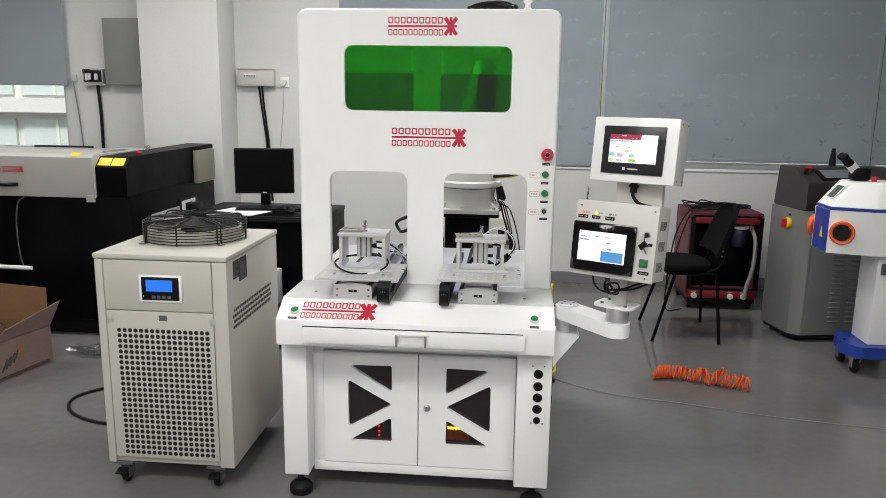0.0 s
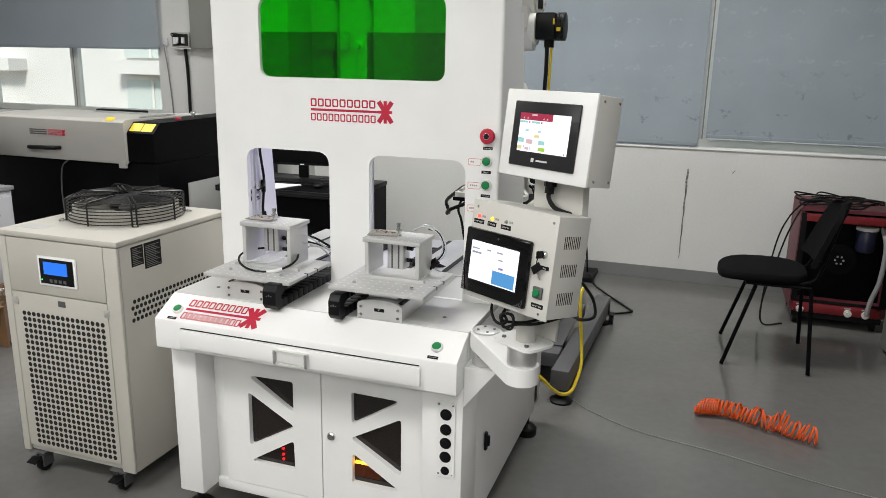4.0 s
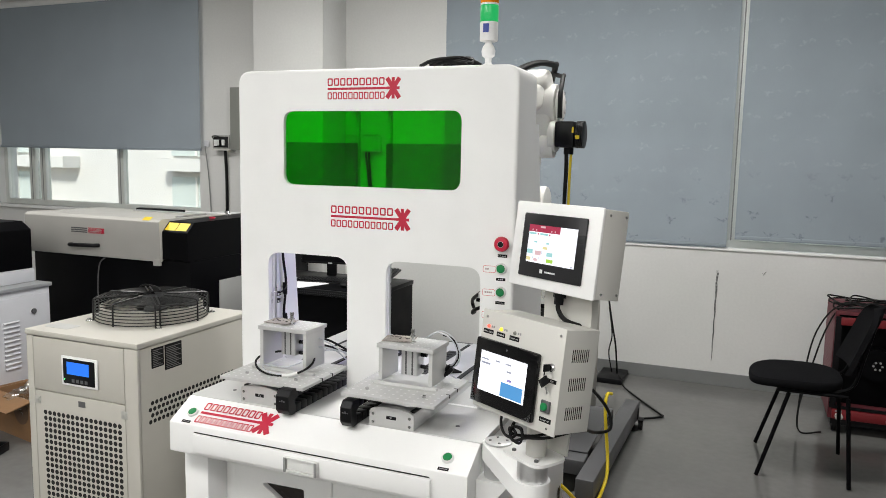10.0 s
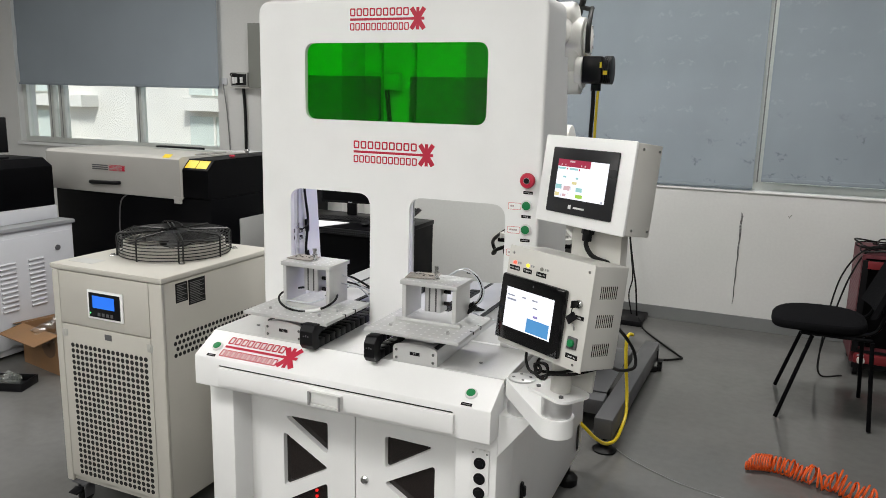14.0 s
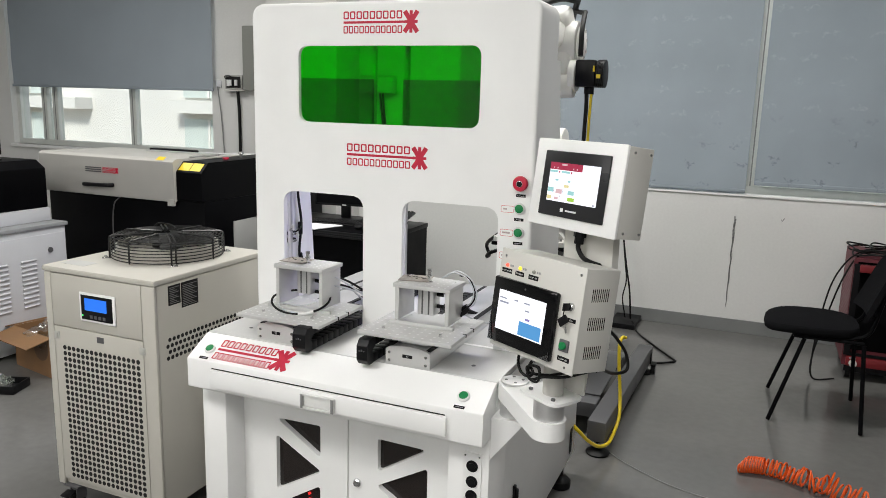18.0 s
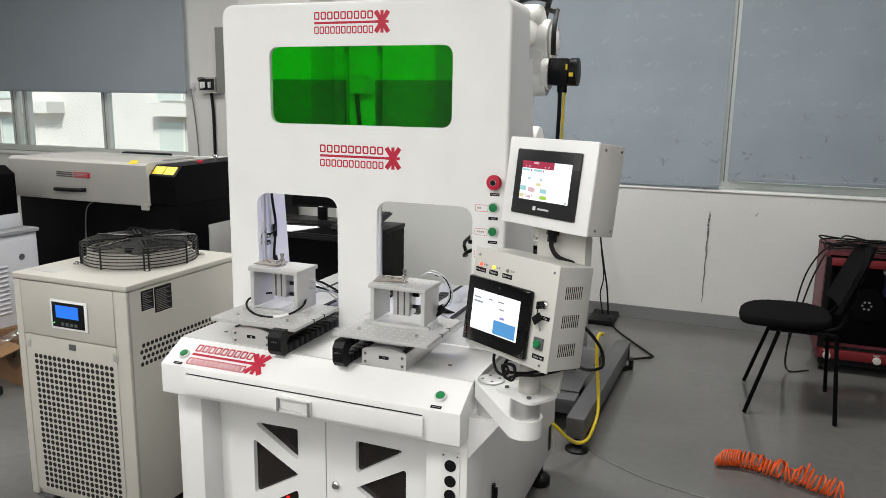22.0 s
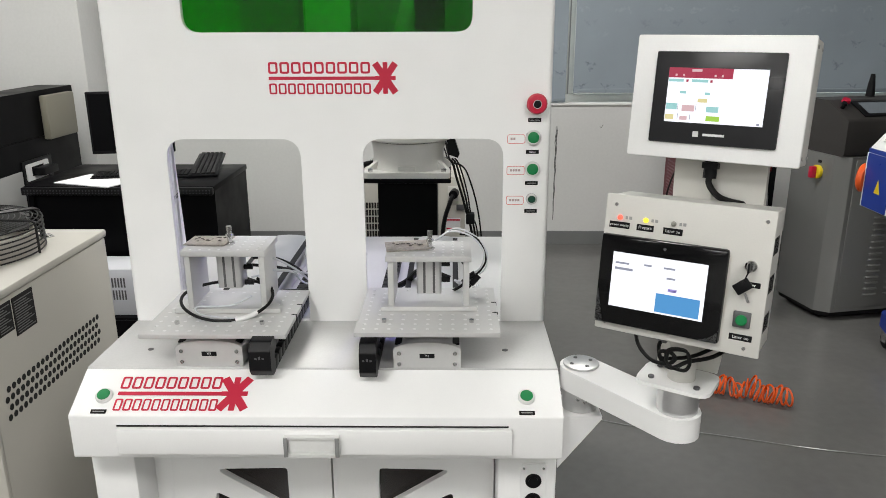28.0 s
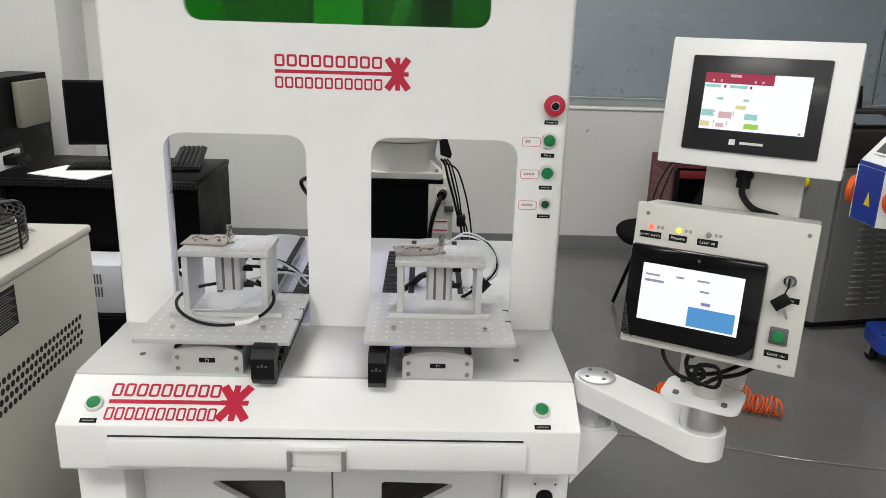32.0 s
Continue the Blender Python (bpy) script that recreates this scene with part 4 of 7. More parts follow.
solo("hose_connector", merge(cyl((0.012, 2.695, 0.884), (-0.006, 2.69, 0.866), 0.0068), cyl((-0.006, 2.69, 0.866), (-0.012, 2.69, 0.860), 0.0048)), BLACK, "small black hose connector by the fixture", "connector", "hose connectors")
hose("air_hose", [[(-0.016, 2.70, 0.874), (-0.03, 2.72, 0.862), (-0.04, 2.76, 0.85), (-0.01, 2.85, 0.80), (0.02, 2.98, 0.762)]], 0.0025, CLEARTUBE, "milky air hose behind the fixture", "air hoses")
hose("black_hose", [[(-0.055, 2.66, 0.93), (-0.030, 2.68, 0.925), (-0.018, 2.70, 0.90), (-0.022, 2.71, 0.86), (-0.05, 2.74, 0.83), (-0.03, 2.86, 0.79)]], 0.0032, RUBBER, "thin black hose under the fixture")
solo("black_hose", tube([(-0.20, 2.98, 0.753), (-0.16, 2.93, 0.79), (-0.12, 2.90, 0.83), (-0.06, 2.93, 0.80), (-0.05, 3.05, 0.755)], 0.008), RUBBER, "thick black hose on the table", "hose")

# ---- the swing arm, operator panel and laser control box ----
arm = thing("swing_arm", (0.213, 2.519, 0.60), "white swing arm that carries the operator panels", "swing arm")
part("bracket", plate([(MR + 0.001, 2.474), (0.252, 2.474), (0.252, 2.566), (MR + 0.001, 2.566)], 'z', 0.6555, 0.6635), WHITE, arm, world=True)
part("bracket_rib", plate([(MR + 0.001, 0.545), (MR + 0.001, 0.6552), (0.252, 0.6552)], 'y', 2.476, 2.484), WHITE, arm, world=True)
part("pivot_base", cyl((0.213, 2.519, 0.6638), (0.213, 2.519, 0.7100), 0.036, bev=0.002), ALU, arm, world=True)
EX, EY = 0.353, 2.337
dx, dy = EX - 0.213, EY - 2.519
ln = math.hypot(dx, dy)
ux, uy = dx / ln, dy / ln
ang0 = math.atan2(dy, dx)
cap = [(0.213 + 0.042 * math.cos(ang0 + a), 2.519 + 0.042 * math.sin(ang0 + a)) for a in [math.pi / 2 + math.pi * k / 10 for k in range(11)]]
cap += [(EX + 0.042 * math.cos(ang0 + a), EY + 0.042 * math.sin(ang0 + a)) for a in [-math.pi / 2 + math.pi * k / 10 for k in range(11)]]
part("arm", plate(cap, 'z', 0.7102, 0.7550), WHITE, arm, world=True)
part("pivot_cap", cyl((0.213, 2.519, 0.7552), (0.213, 2.519, 0.761), 0.036, bev=0.002), ALU, arm, world=True)
for a in range(4):
    part("bolt", cyl((0.213 + 0.022 * math.cos(a * 1.57 + 0.4), 2.519 + 0.022 * math.sin(a * 1.57 + 0.4), 0.761), (0.213 + 0.022 * math.cos(a * 1.57 + 0.4), 2.519 + 0.022 * math.sin(a * 1.57 + 0.4), 0.7622), 0.004, n=10), DARKSTEEL, arm, world=True)
part("elbow", cyl((EX, EY, 0.7552), (EX, EY, 0.806), 0.036, bev=0.002), ALU, arm, world=True)
A32 = radians(-32)
um = Matrix.Translation((EX, EY, 0)) @ Matrix.Rotation(A32, 4, 'Z')
part("mount_plate", xf(plate(rect(-0.070, 0.060, -0.042, 0.056, 0.026), 'z', 0.8062, 0.813), um), WHITE, arm, world=True)
part("neck", xf(cyl((0.0, 0.010, 0.8132), (0.0, 0.010, 0.90), 0.024), um), BOXGREY, arm, world=True)
part("back_sheet", xf(plate([(-0.058, 0.8132), (0.050, 0.8132), (0.078, 1.04), (-0.058, 1.04)], 'y', 0.0565, 0.0625), um), BOXGREY, arm, "upright sheet behind the control box", world=True)
for bx, by in ((-0.045, -0.018), (0.035, -0.022), (-0.045, 0.035)):
    part("bolt", xf(cyl((bx, by, 0.8132), (bx, by, 0.8175), 0.0055, n=6), um), DARKSTEEL, arm, world=True)
part("back_post", xf(plate(rect(-0.061, 0.090, 1.04, 1.30), 'y', 0.078, 0.098), um), BOXGREY, arm, world=True)


def tilted(cx, cy, cz, yaw, tilt):
    """x to the right along the face, y up it, z towards the viewer."""
    return Matrix.Translation((cx, cy, cz)) @ Matrix.Rotation(radians(yaw), 4, 'Z') @ Matrix.Rotation(radians(90 - tilt), 4, 'X')


SCR = glow("lit_screen_white", (0.94, 0.95, 1.0), 1.12)
SCRB = glow("lit_screen_blue", (0.10, 0.36, 0.74), 0.9)
SCRR = glow("lit_screen_red", (0.52, 0.045, 0.10), 0.75)
SCRG = glow("lit_screen_green", (0.50, 0.85, 0.10), 0.75)
SCRC = glow("lit_screen_cyan", (0.45, 0.85, 0.85), 0.75)
SCRY = glow("lit_screen_yellow", (0.95, 0.85, 0.42), 0.8)
SCRP = glow("lit_screen_pink", (0.92, 0.62, 0.66), 0.75)
BEZEL = mat("charcoal_screen_surround", (0.020, 0.020, 0.022), 0.32, var=0.1, spec=0.35)
SCRT = glow("lit_screen_print", (0.38, 0.40, 0.50), 0.8)
LCD = glow("blue_lcd", (0.02, 0.16, 0.75), 1.3)

m = tilted(0.378, 2.365, 1.295, -32.3, 7)
op = thing("operator_panel", m, "grey metal enclosure with a black-framed lit touch screen", "operator panel")
W, H_ = 0.137, 0.0995
part("enclosure", box(-W + 0.002, W - 0.002, -H_ + 0.002, H_ - 0.002, -0.080, -0.004, 0.002), BOXGREY, op)
part("front_door", box(-W, W, -H_, H_, -0.0038, 0.004, 0.003), WHITE, op)
sc = part("screen_bezel", box(-0.1005, 0.1005, -0.074, 0.073, 0.0042, 0.010, 0.003), BEZEL, op, "black screen surround")
part("display", box(-0.077, 0.077, -0.040, 0.047, 0.0101, 0.0107), SCR, sc, "lit white display")
zz = 0.0108
def ui(x0, x1, y0, y1, m_, parent, z=zz, dz=0.0003):
    return part("screen_field", box(x0, x1, y0, y1, z, z + dz), m_, parent)
ui(-0.077, 0.024, 0.031, 0.047, SCRR, sc)
ui(-0.076, -0.052, 0.0245, 0.029, SCRC, sc)
ui(-0.039, -0.013, 0.0245, 0.029, SCRC, sc)
for x in (-0.046, -0.008):
    ui(x - 0.0018, x + 0.0018, 0.0245, 0.0285, SCRR, sc)
ui(-0.056, -0.046, 0.006, 0.010, SCRC, sc)
ui(-0.016, -0.008, 0.005, 0.009, SCRC, sc)
ui(-0.026, -0.011, -0.007, -0.001, SCRY, sc)
ui(-0.011, 0.008, -0.022, -0.013, SCRC, sc)
ui(-0.010, 0.011, -0.036, -0.028, SCRG, sc)
ui(-0.076, -0.058, -0.020, -0.010, SCRC, sc)
ui(-0.050, -0.030, -0.022, -0.012, SCRP, sc)
ui(-0.052, -0.040, -0.036, -0.030, SCRP, sc)
ui(-0.076, -0.062, -0.036, -0.028, SCRY, sc)
for x, y in ((-0.057, -0.020), (-0.028, -0.020), (-0.056, -0.036), (-0.036, -0.036)):
    ui(x, x + 0.0008, y, y + 0.010, SCRT, sc)
ui(0.068, 0.072, -0.0385, -0.0350, SCRT, sc)
for x in (-0.066, -0.054, -0.004, 0.007):
    ui(x, x + 0.003, 0.0335, 0.0370, SCRP, sc, zz + 0.0004)
ui(-0.040, -0.024, 0.041, 0.045, SCRP, sc, zz + 0.0004)
part("maker_mark", merge(box(-0.028, -0.019, -0.062, -0.053, 0.0101, 0.0104), box(-0.012, 0.022, -0.060, -0.056, 0.0101, 0.0104)), PALE, sc, "pale mark bar")
for sx in (1,):
    for y, z in ((0.085, -0.02), (-0.085, -0.02), (0.085, -0.07), (-0.085, -0.07)):
        part("screw", cyl((W - 0.002, y, z), (W, y, z), 0.003, n=10), STEEL, op)
part("cable_gland", merge(cyl((-0.004, -H_ + 0.003, -0.04), (-0.004, -H_ - 0.030, -0.04), 0.011, n=10), cyl((-0.004, -H_ - 0.004, -0.04), (-0.004, -H_ - 0.014, -0.04), 0.015, n=6)), BLACK, op, "black cable gland")

m2 = tilted(0.320, 2.286, 1.026, -30.2, 7.2) @ Matrix.Translation((-0.025, -0.023, 0.0))
lb = thing("laser_control_box", m2, "light grey control box with tablet screen, key switch and lamps", "control box")
part("case", box(-0.105, 0.155, -0.090, 0.136, -0.114, -0.0085, 0.003), BOXGREY, lb)
part("front_plate", box(-0.108, 0.158, -0.093, 0.139, -0.008, -0.003, 0.0025), BOXGREY, lb)
sb = part("tablet", box(-0.1065, 0.098, -0.079, 0.073, -0.0028, 0.010, 0.005), GLOSSBLACK, lb, "black tablet screen")
FILMC = clear("protective_film_edge", (0.80, 0.82, 0.86), 0.12, 0.35)
part("film_corner", plate([(0.064, -0.0775), (0.0955, -0.0775), (0.0955, -0.056), (0.091, -0.064), (0.081, -0.071)], 'z', 0.0106, 0.0112), FILMC, sb, "lifting corner of clear film")
part("film_corner", plate([(-0.1035, -0.0775), (-0.090, -0.0775), (-0.0965, -0.05), (-0.1035, -0.02)], 'z', 0.0106, 0.0112), FILMC, sb, "lifting edge of clear film")
part("camera_hole", cyl((0.0, 0.060, 0.0101), (0.0, 0.060, 0.0104), 0.0025, n=12), DARKSTEEL, sb)
part("display", box(-0.083, 0.070, -0.047, 0.045, 0.0101, 0.0105), SCR, sb, "lit white display")
zz = 0.0106
ui(-0.006, 0.064, -0.044, -0.013, SCRB, sb, zz)
for a, b, c, d in ((-0.078, -0.055, 0.026, 0.029), (-0.030, -0.018, 0.028, 0.031), (0.002, 0.020, 0.028, 0.031), (0.008, 0.022, 0.012, 0.015), (-0.078, -0.048, 0.016, 0.020)):
    ui(a, b, c, d, SCRT, sb, zz)
ui(0.012, 0.026, -0.008, -0.003, mat("screen_violet", (0.35, 0.30, 0.70), 0.4), sb, zz)
for x, c, tx, w in ((-0.082, glow("red_lamp", (1.0, 0.10, 0.06), 2.2), "power supply", 0.034), (-0.039, glow("yellow_lamp", (1.0, 0.70, 0.05), 1.6), "Prepare", 0.028), (0.006, mat("unlit_lamp", (0.25, 0.25, 0.22), 0.3), "Laser on", 0.031)):
    p = part("indicator", lathe([(0.0045, 0), (0.0045, 0.0015), (0.0030, 0.0045), (0.001, 0.0052)], (x, 0.101, -0.003), 16), c, lb, "small indicator lamp")
    part("print_bar", merge(box(x + 0.009, x + 0.013, 0.099, 0.104, -0.003, -0.0025), box(x + 0.015, x + 0.020, 0.099, 0.104, -0.003, -0.0025)), DIMPRINT, p)
    q = part("name_label", box(x - w / 2, x + w / 2, 0.083, 0.0935, -0.003, -0.0022), BLACK, lb, "black label")
    letters(tx, 0.0068 if len(tx) < 10 else 0.0058, Matrix.Translation((x, 0.0885, -0.0018)), PALE, q)
k = part("key_switch", lathe([(0.009, 0), (0.009, 0.005), (0.006, 0.008)], (0.130, 0.051, -0.003), 20), STEEL, lb, "chrome key switch")
part("key", merge(box(0.1285, 0.1315, 0.043, 0.059, 0.005, 0.024, 0.001), xf(box(-0.009, 0.009, -0.013, 0.013, -0.002, 0.002, 0.0015), Matrix.Translation((0.123, 0.020, 0.010)) @ Matrix.Rotation(radians(-50), 4, 'Z')), tube([(0.130, 0.045, 0.018), (0.127, 0.036, 0.016), (0.124, 0.026, 0.012)], 0.0012)), BLACK, k, "black key on a ring")
part("key", xf(box(-0.002, 0.002, -0.016, 0.0, -0.001, 0.001), Matrix.Translation((0.127, 0.010, 0.006)) @ Matrix.Rotation(radians(25), 4, 'Z')), STEEL, k, "steel key")
q = part("name_label", box(0.117, 0.147, 0.018, 0.0265, -0.003, -0.0022), BLACK, lb)
letters("Key", 0.0065, Matrix.Translation((0.135, 0.0222, -0.0018)), PALE, q)
g = part("square_button", box(0.114, 0.140, -0.047, -0.021, -0.0028, 0.003, 0.002), DARKSTEEL, lb, "square green push button")
part("cap", lathe([(0.0085, 0.0032), (0.0085, 0.0075), (0.007, 0.009)], (0.127, -0.034, 0), 20), GREENP, g)
q = part("name_label", box(0.111, 0.145, -0.0685, -0.0585, -0.003, -0.0022), BLACK, lb)
letters("Laser on", 0.007, Matrix.Translation((0.128, -0.0635, -0.0018)), PALE, q)
for x, y in ((-0.09, 0.122), (0.145, 0.122), (-0.09, -0.080), (0.135, -0.080)):
    part("screw", cyl((x, y, -0.003), (x, y, -0.0015), 0.003, n=10), STEEL, lb)
for y in (-0.045, 0.018, 0.080):
    part("louvre", merge(*[box(0.1551, 0.1554, y - 0.014, y + 0.014, -0.085 + 0.0062 * i, -0.0825 + 0.0062 * i) for i in range(9)]), HOLE, lb, "row of dark vent slots")

# cables below and behind the panels
def loc(mm, *pts):
    return [mm @ Vector(p) for p in pts]


solo("black_cable", tube(loc(m, (-0.004, -0.122, -0.04), (-0.003, -0.140, -0.04), (0.015, -0.160, -0.045), (0.045, -0.168, -0.06), (0.075, -0.168, -0.09)), 0.0055), RUBBER, "black cable under the operator panel", "cable")
b = [(-0.045, -0.085, -0.05), (-0.046, -0.100, -0.045), (-0.036, -0.120, -0.035), (-0.012, -0.136, -0.025), (0.016, -0.137, -0.02), (0.030, -0.126, -0.02), (0.022, -0.116, -0.02), (0.004, -0.119, -0.025), (0.006, -0.133, -0.035), (0.046, -0.128, -0.06), (0.078, -0.112, -0.09), (0.108, -0.094, -0.14)]
solo("black_cable", tube(loc(m2, *b), 0.0034), RUBBER, "looped black cable under the control box", "cable")
solo("black_cable", tube(loc(m2, (-0.002, -0.085, -0.05), (0.000, -0.100, -0.05), (-0.004, -0.116, -0.042), (0.006, -0.134, -0.028), (0.026, -0.142, -0.022), (0.048, -0.130, -0.035), (0.082, -0.122, -0.07), (0.115, -0.10, -0.13)), 0.0036), RUBBER, "black cable under the control box", "cable")
kn = [(0.033 + (0.019 + 0.004 * (q % 3)) * math.cos(q * 1.05) + 0.002 * (q // 6), -0.124 + (0.016 + 0.003 * (q % 2)) * math.sin(q * 1.05), -0.022 + 0.010 * (q / 15)) for q in range(16)]
solo("black_cable", tube(loc(m2, *kn), 0.0024), RUBBER, "knot of black cable under the control box", "cable")
solo("cable_plug", xf(box(-0.007, 0.007, -0.012, 0.012, -0.006, 0.006, 0.002), m2 @ Matrix.Translation((0.0, -0.098, -0.05))), DARKSTEEL, "small grey cable plug under the control box", "plug")
solo("black_cable", tube([tuple(m2 @ Vector((0.108, -0.094, -0.14))), (0.452, 2.58, 0.80), (0.478, 2.65, 0.79), (0.472, 2.66, 0.83), (0.452, 2.62, 0.88), (0.43, 2.56, 0.93), (0.40, 2.50, 1.0)], 0.0044), RUBBER, "thick black cable looping behind the control box", "cable")


# ---- the water chiller ----
CX0, CX1, CY0, CY1 = -1.468, -0.981, 2.494, 3.068
ch = thing("water_chiller", ((CX0 + CX1) / 2, (CY0 + CY1) / 2, 0), "cream water chiller on castors with a fan on top", "chiller")


def cpart(name, bm, m, label="", parent=None, kind=""):
    return part(name, bm, m, parent or ch, label, True, kind)


cpart("body", box(CX0, CX1, CY0 + 0.012, CY1, 0.085, 0.868, 0.006), CREAM)
cpart("lid", box(CX0 - 0.004, CX1 + 0.004, CY0 - 0.004, CY1 + 0.004, 0.8685, 0.889, 0.006), CREAM)
cpart("corner_post", box(CX0, CX0 + 0.030, CY0 - 0.001, CY0 + 0.0115, 0.085, 0.868, 0.005), CREAM)
cpart("corner_post", box(CX1 - 0.055, CX1, CY0 - 0.001, CY0 + 0.0115, 0.085, 0.868, 0.005), CREAM)
cpart("upper_panel", box(CX0 + 0.032, CX1 - 0.057, CY0, CY0 + 0.0115, 0.682, 0.866, 0.003), CREAM)
CATCH = mat("pale_catch_metal", (0.55, 0.55, 0.52), 0.4, 0.4)
dp = cpart("lower_panel", box(CX0 + 0.032, CX1 - 0.057, CY0, CY0 + 0.0115, 0.110, 0.679, 0.003), CREAM)
hs = []
for i in range(17):
    for j in range(24):
        x, z = -1.391 + i * 0.0206, 0.132 + j * 0.0206
        hs.append(cyl((x, CY0 - 0.0006, z), (x, CY0 + 0.0004, z), 0.0080, n=12))
cpart("perforation", merge(*hs), HOLE, "field of round ventilation holes", dp, "stuff")
hs = []
for j in range(4):
    for i in range(22):
        y, z = 2.545 + i * 0.0195 + (0.0098 if j % 2 else 0), 0.616 + j * 0.0205
        hs.append(cyl((CX1 - 0.0004, y, z), (CX1 + 0.0006, y, z), 0.0073, n=12))
cpart("perforation", merge(*hs), HOLE, "band of round ventilation holes", None, "stuff")
c = cpart("controller", box(-1.303, -1.145, CY0 - 0.006, CY0 - 0.0002, 0.716, 0.816, 0.004), WHITE, "small temperature controller with a blue display")
cpart("face", box(-1.293, -1.155, CY0 - 0.0075, CY0 - 0.0062, 0.724, 0.808, 0.0005), BLACK, "", c)
cpart("display", box(-1.276, -1.179, CY0 - 0.0085, CY0 - 0.0077, 0.756, 0.798), LCD, "lit blue display", c)
for i in range(4):
    cpart("key", box(-1.255 + i * 0.019, -1.243 + i * 0.019, CY0 - 0.0085, CY0 - 0.0077, 0.730, 0.741), DARKSTEEL, "", c)
cpart("led", box(-1.289, -1.285, CY0 - 0.0085, CY0 - 0.0077, 0.735, 0.739), glow("green_led", (0.1, 1, 0.2), 3), "", c)
for x in (-1.434, -1.051):
    cpart("panel_catch", merge(box(x, x + 0.024, CY0 - 0.003, CY0 - 0.0002, 0.634, 0.660, 0.001), box(x + 0.007, x + 0.017, CY0 - 0.005, CY0 - 0.003, 0.640, 0.654, 0.001)), CATCH, "metal catch")
cpart("badge", box(-1.238, -1.208, CY0 - 0.0012, CY0 - 0.0002, 0.646, 0.666), DARKSTEEL, "small dark badge")
for y0, y1, z0, z1 in ((2.555, 2.610, 0.792, 0.858), (2.615, 2.695, 0.772, 0.858)):
    l = cpart("warning_label", box(CX1 + 0.0002, CX1 + 0.0012, y0, y1, z0, z1), BLACK, "black label with pale print")
    cpart("print_bar", merge(*[box(CX1 + 0.0012, CX1 + 0.0016, y0 + 0.006, y1 - 0.006 - 0.01 * (i % 3), z0 + 0.005 + 0.0058 * i, z0 + 0.0072 + 0.0058 * i) for i in range(int((z1 - z0) / 0.0058) - 1)]), mat("grey_print", (0.16, 0.16, 0.16), 0.6), "", l)
cpart("paper_label", box(-1.44, -1.33, 2.54, 2.60, 0.8892, 0.8898), mat("grey_label", (0.45, 0.45, 0.44), 0.5), "grey paper label")
for x, y in ((CX0 + 0.055, CY0 + 0.03), (CX1 - 0.075, CY0 + 0.03), (CX0 + 0.055, CY1 - 0.05), (CX1 - 0.075, CY1 - 0.05)):
    w = cpart("castor", merge(box(x - 0.035, x + 0.035, y - 0.03, y + 0.03, 0.078, 0.0845), cyl((x, y, 0.062), (x, y, 0.079), 0.018), box(x - 0.018, x - 0.013, y - 0.02, y + 0.022, 0.022, 0.066), box(x + 0.013, x + 0.018, y - 0.02, y + 0.022, 0.022, 0.066)), DARKSTEEL, "swivel castor")
    cpart("wheel", cyl((x - 0.011, y, 0.029), (x + 0.011, y, 0.029), 0.029, bev=0.004), RUBBER, "", w)
    cpart("brake_pedal", xf(box(-0.02, 0.02, -0.045, -0.01, 0, 0.006, 0.002), Matrix.Translation((x, y - 0.015, 0.062)) @ Matrix.Rotation(radians(15), 4, 'X')), BLACK, "", w)

# the fan in its wire cage
FX, FY, FZ, FR = -1.232, 2.832, 0.889, 0.195
fan = thing("axial_fan", (FX, FY, FZ), "black axial fan in a round wire guard on the chiller lid", "fan")
WIRE = mat("black_coated_wire", (0.012, 0.012, 0.012), 0.35, spec=0.35)
for k in range(7):
    part("guard_ring", hoop((0, 0, 0.006 + k * 0.0112), FR, 0.0019, 64, 6), WIRE, fan)
for k in range(11):
    part("guard_ring", hoop((0, 0, 0.0780 + 0.0003 * k), 0.186 - 0.0125 * k, 0.0014, 56, 6), WIRE, fan)
for k in range(8):
    a = math.pi * k / 4 - 0.732
    c, s = math.cos(a), math.sin(a)
    wide = 0.0075 if k % 2 == 0 else 0.0
    for e in ((-wide, wide) if wide else (0.0,)):
        part("stay", tube([(c * r - s * e, s * r + c * e, z) for r, z in ((0.1985, 0.0012), (0.1985, 0.068), (0.196, 0.0765), (0.188, 0.0808), (0.050, 0.0845))], 0.0030, 6, False), WIRE, fan)
    if wide:
        part("lug", xf(merge(box(-0.004, 0.026, -0.011, 0.011, 0.0005, 0.0032, 0.001), cyl((0.014, 0, 0.0032), (0.014, 0, 0.0085), 0.0065, n=10)), Matrix.Translation((c * 0.198, s * 0.198, 0)) @ Matrix.Rotation(a, 4, 'Z')), STEEL, fan, "steel lug with its screw")
part("collar", plate([(0.178 * math.cos(a), 0.178 * math.sin(a)) for a in [k * math.pi / 24 for k in range(48)]], 'z', 0.0005, 0.050, [[(0.173 * math.cos(a), 0.173 * math.sin(a)) for a in [k * math.pi / 24 for k in range(48)]]]), CREAM, fan, "cream sheet-metal collar inside the guard")
FANBLADE = mat("dark_fan_blade", (0.018, 0.018, 0.018), 0.45, 0.0, spec=0.3)
part("hub", lathe([(0.046, 0.026), (0.055, 0.032), (0.055, 0.066), (0.048, 0.074), (0.02, 0.077)], n=28), BLACK, fan, "black fan hub")
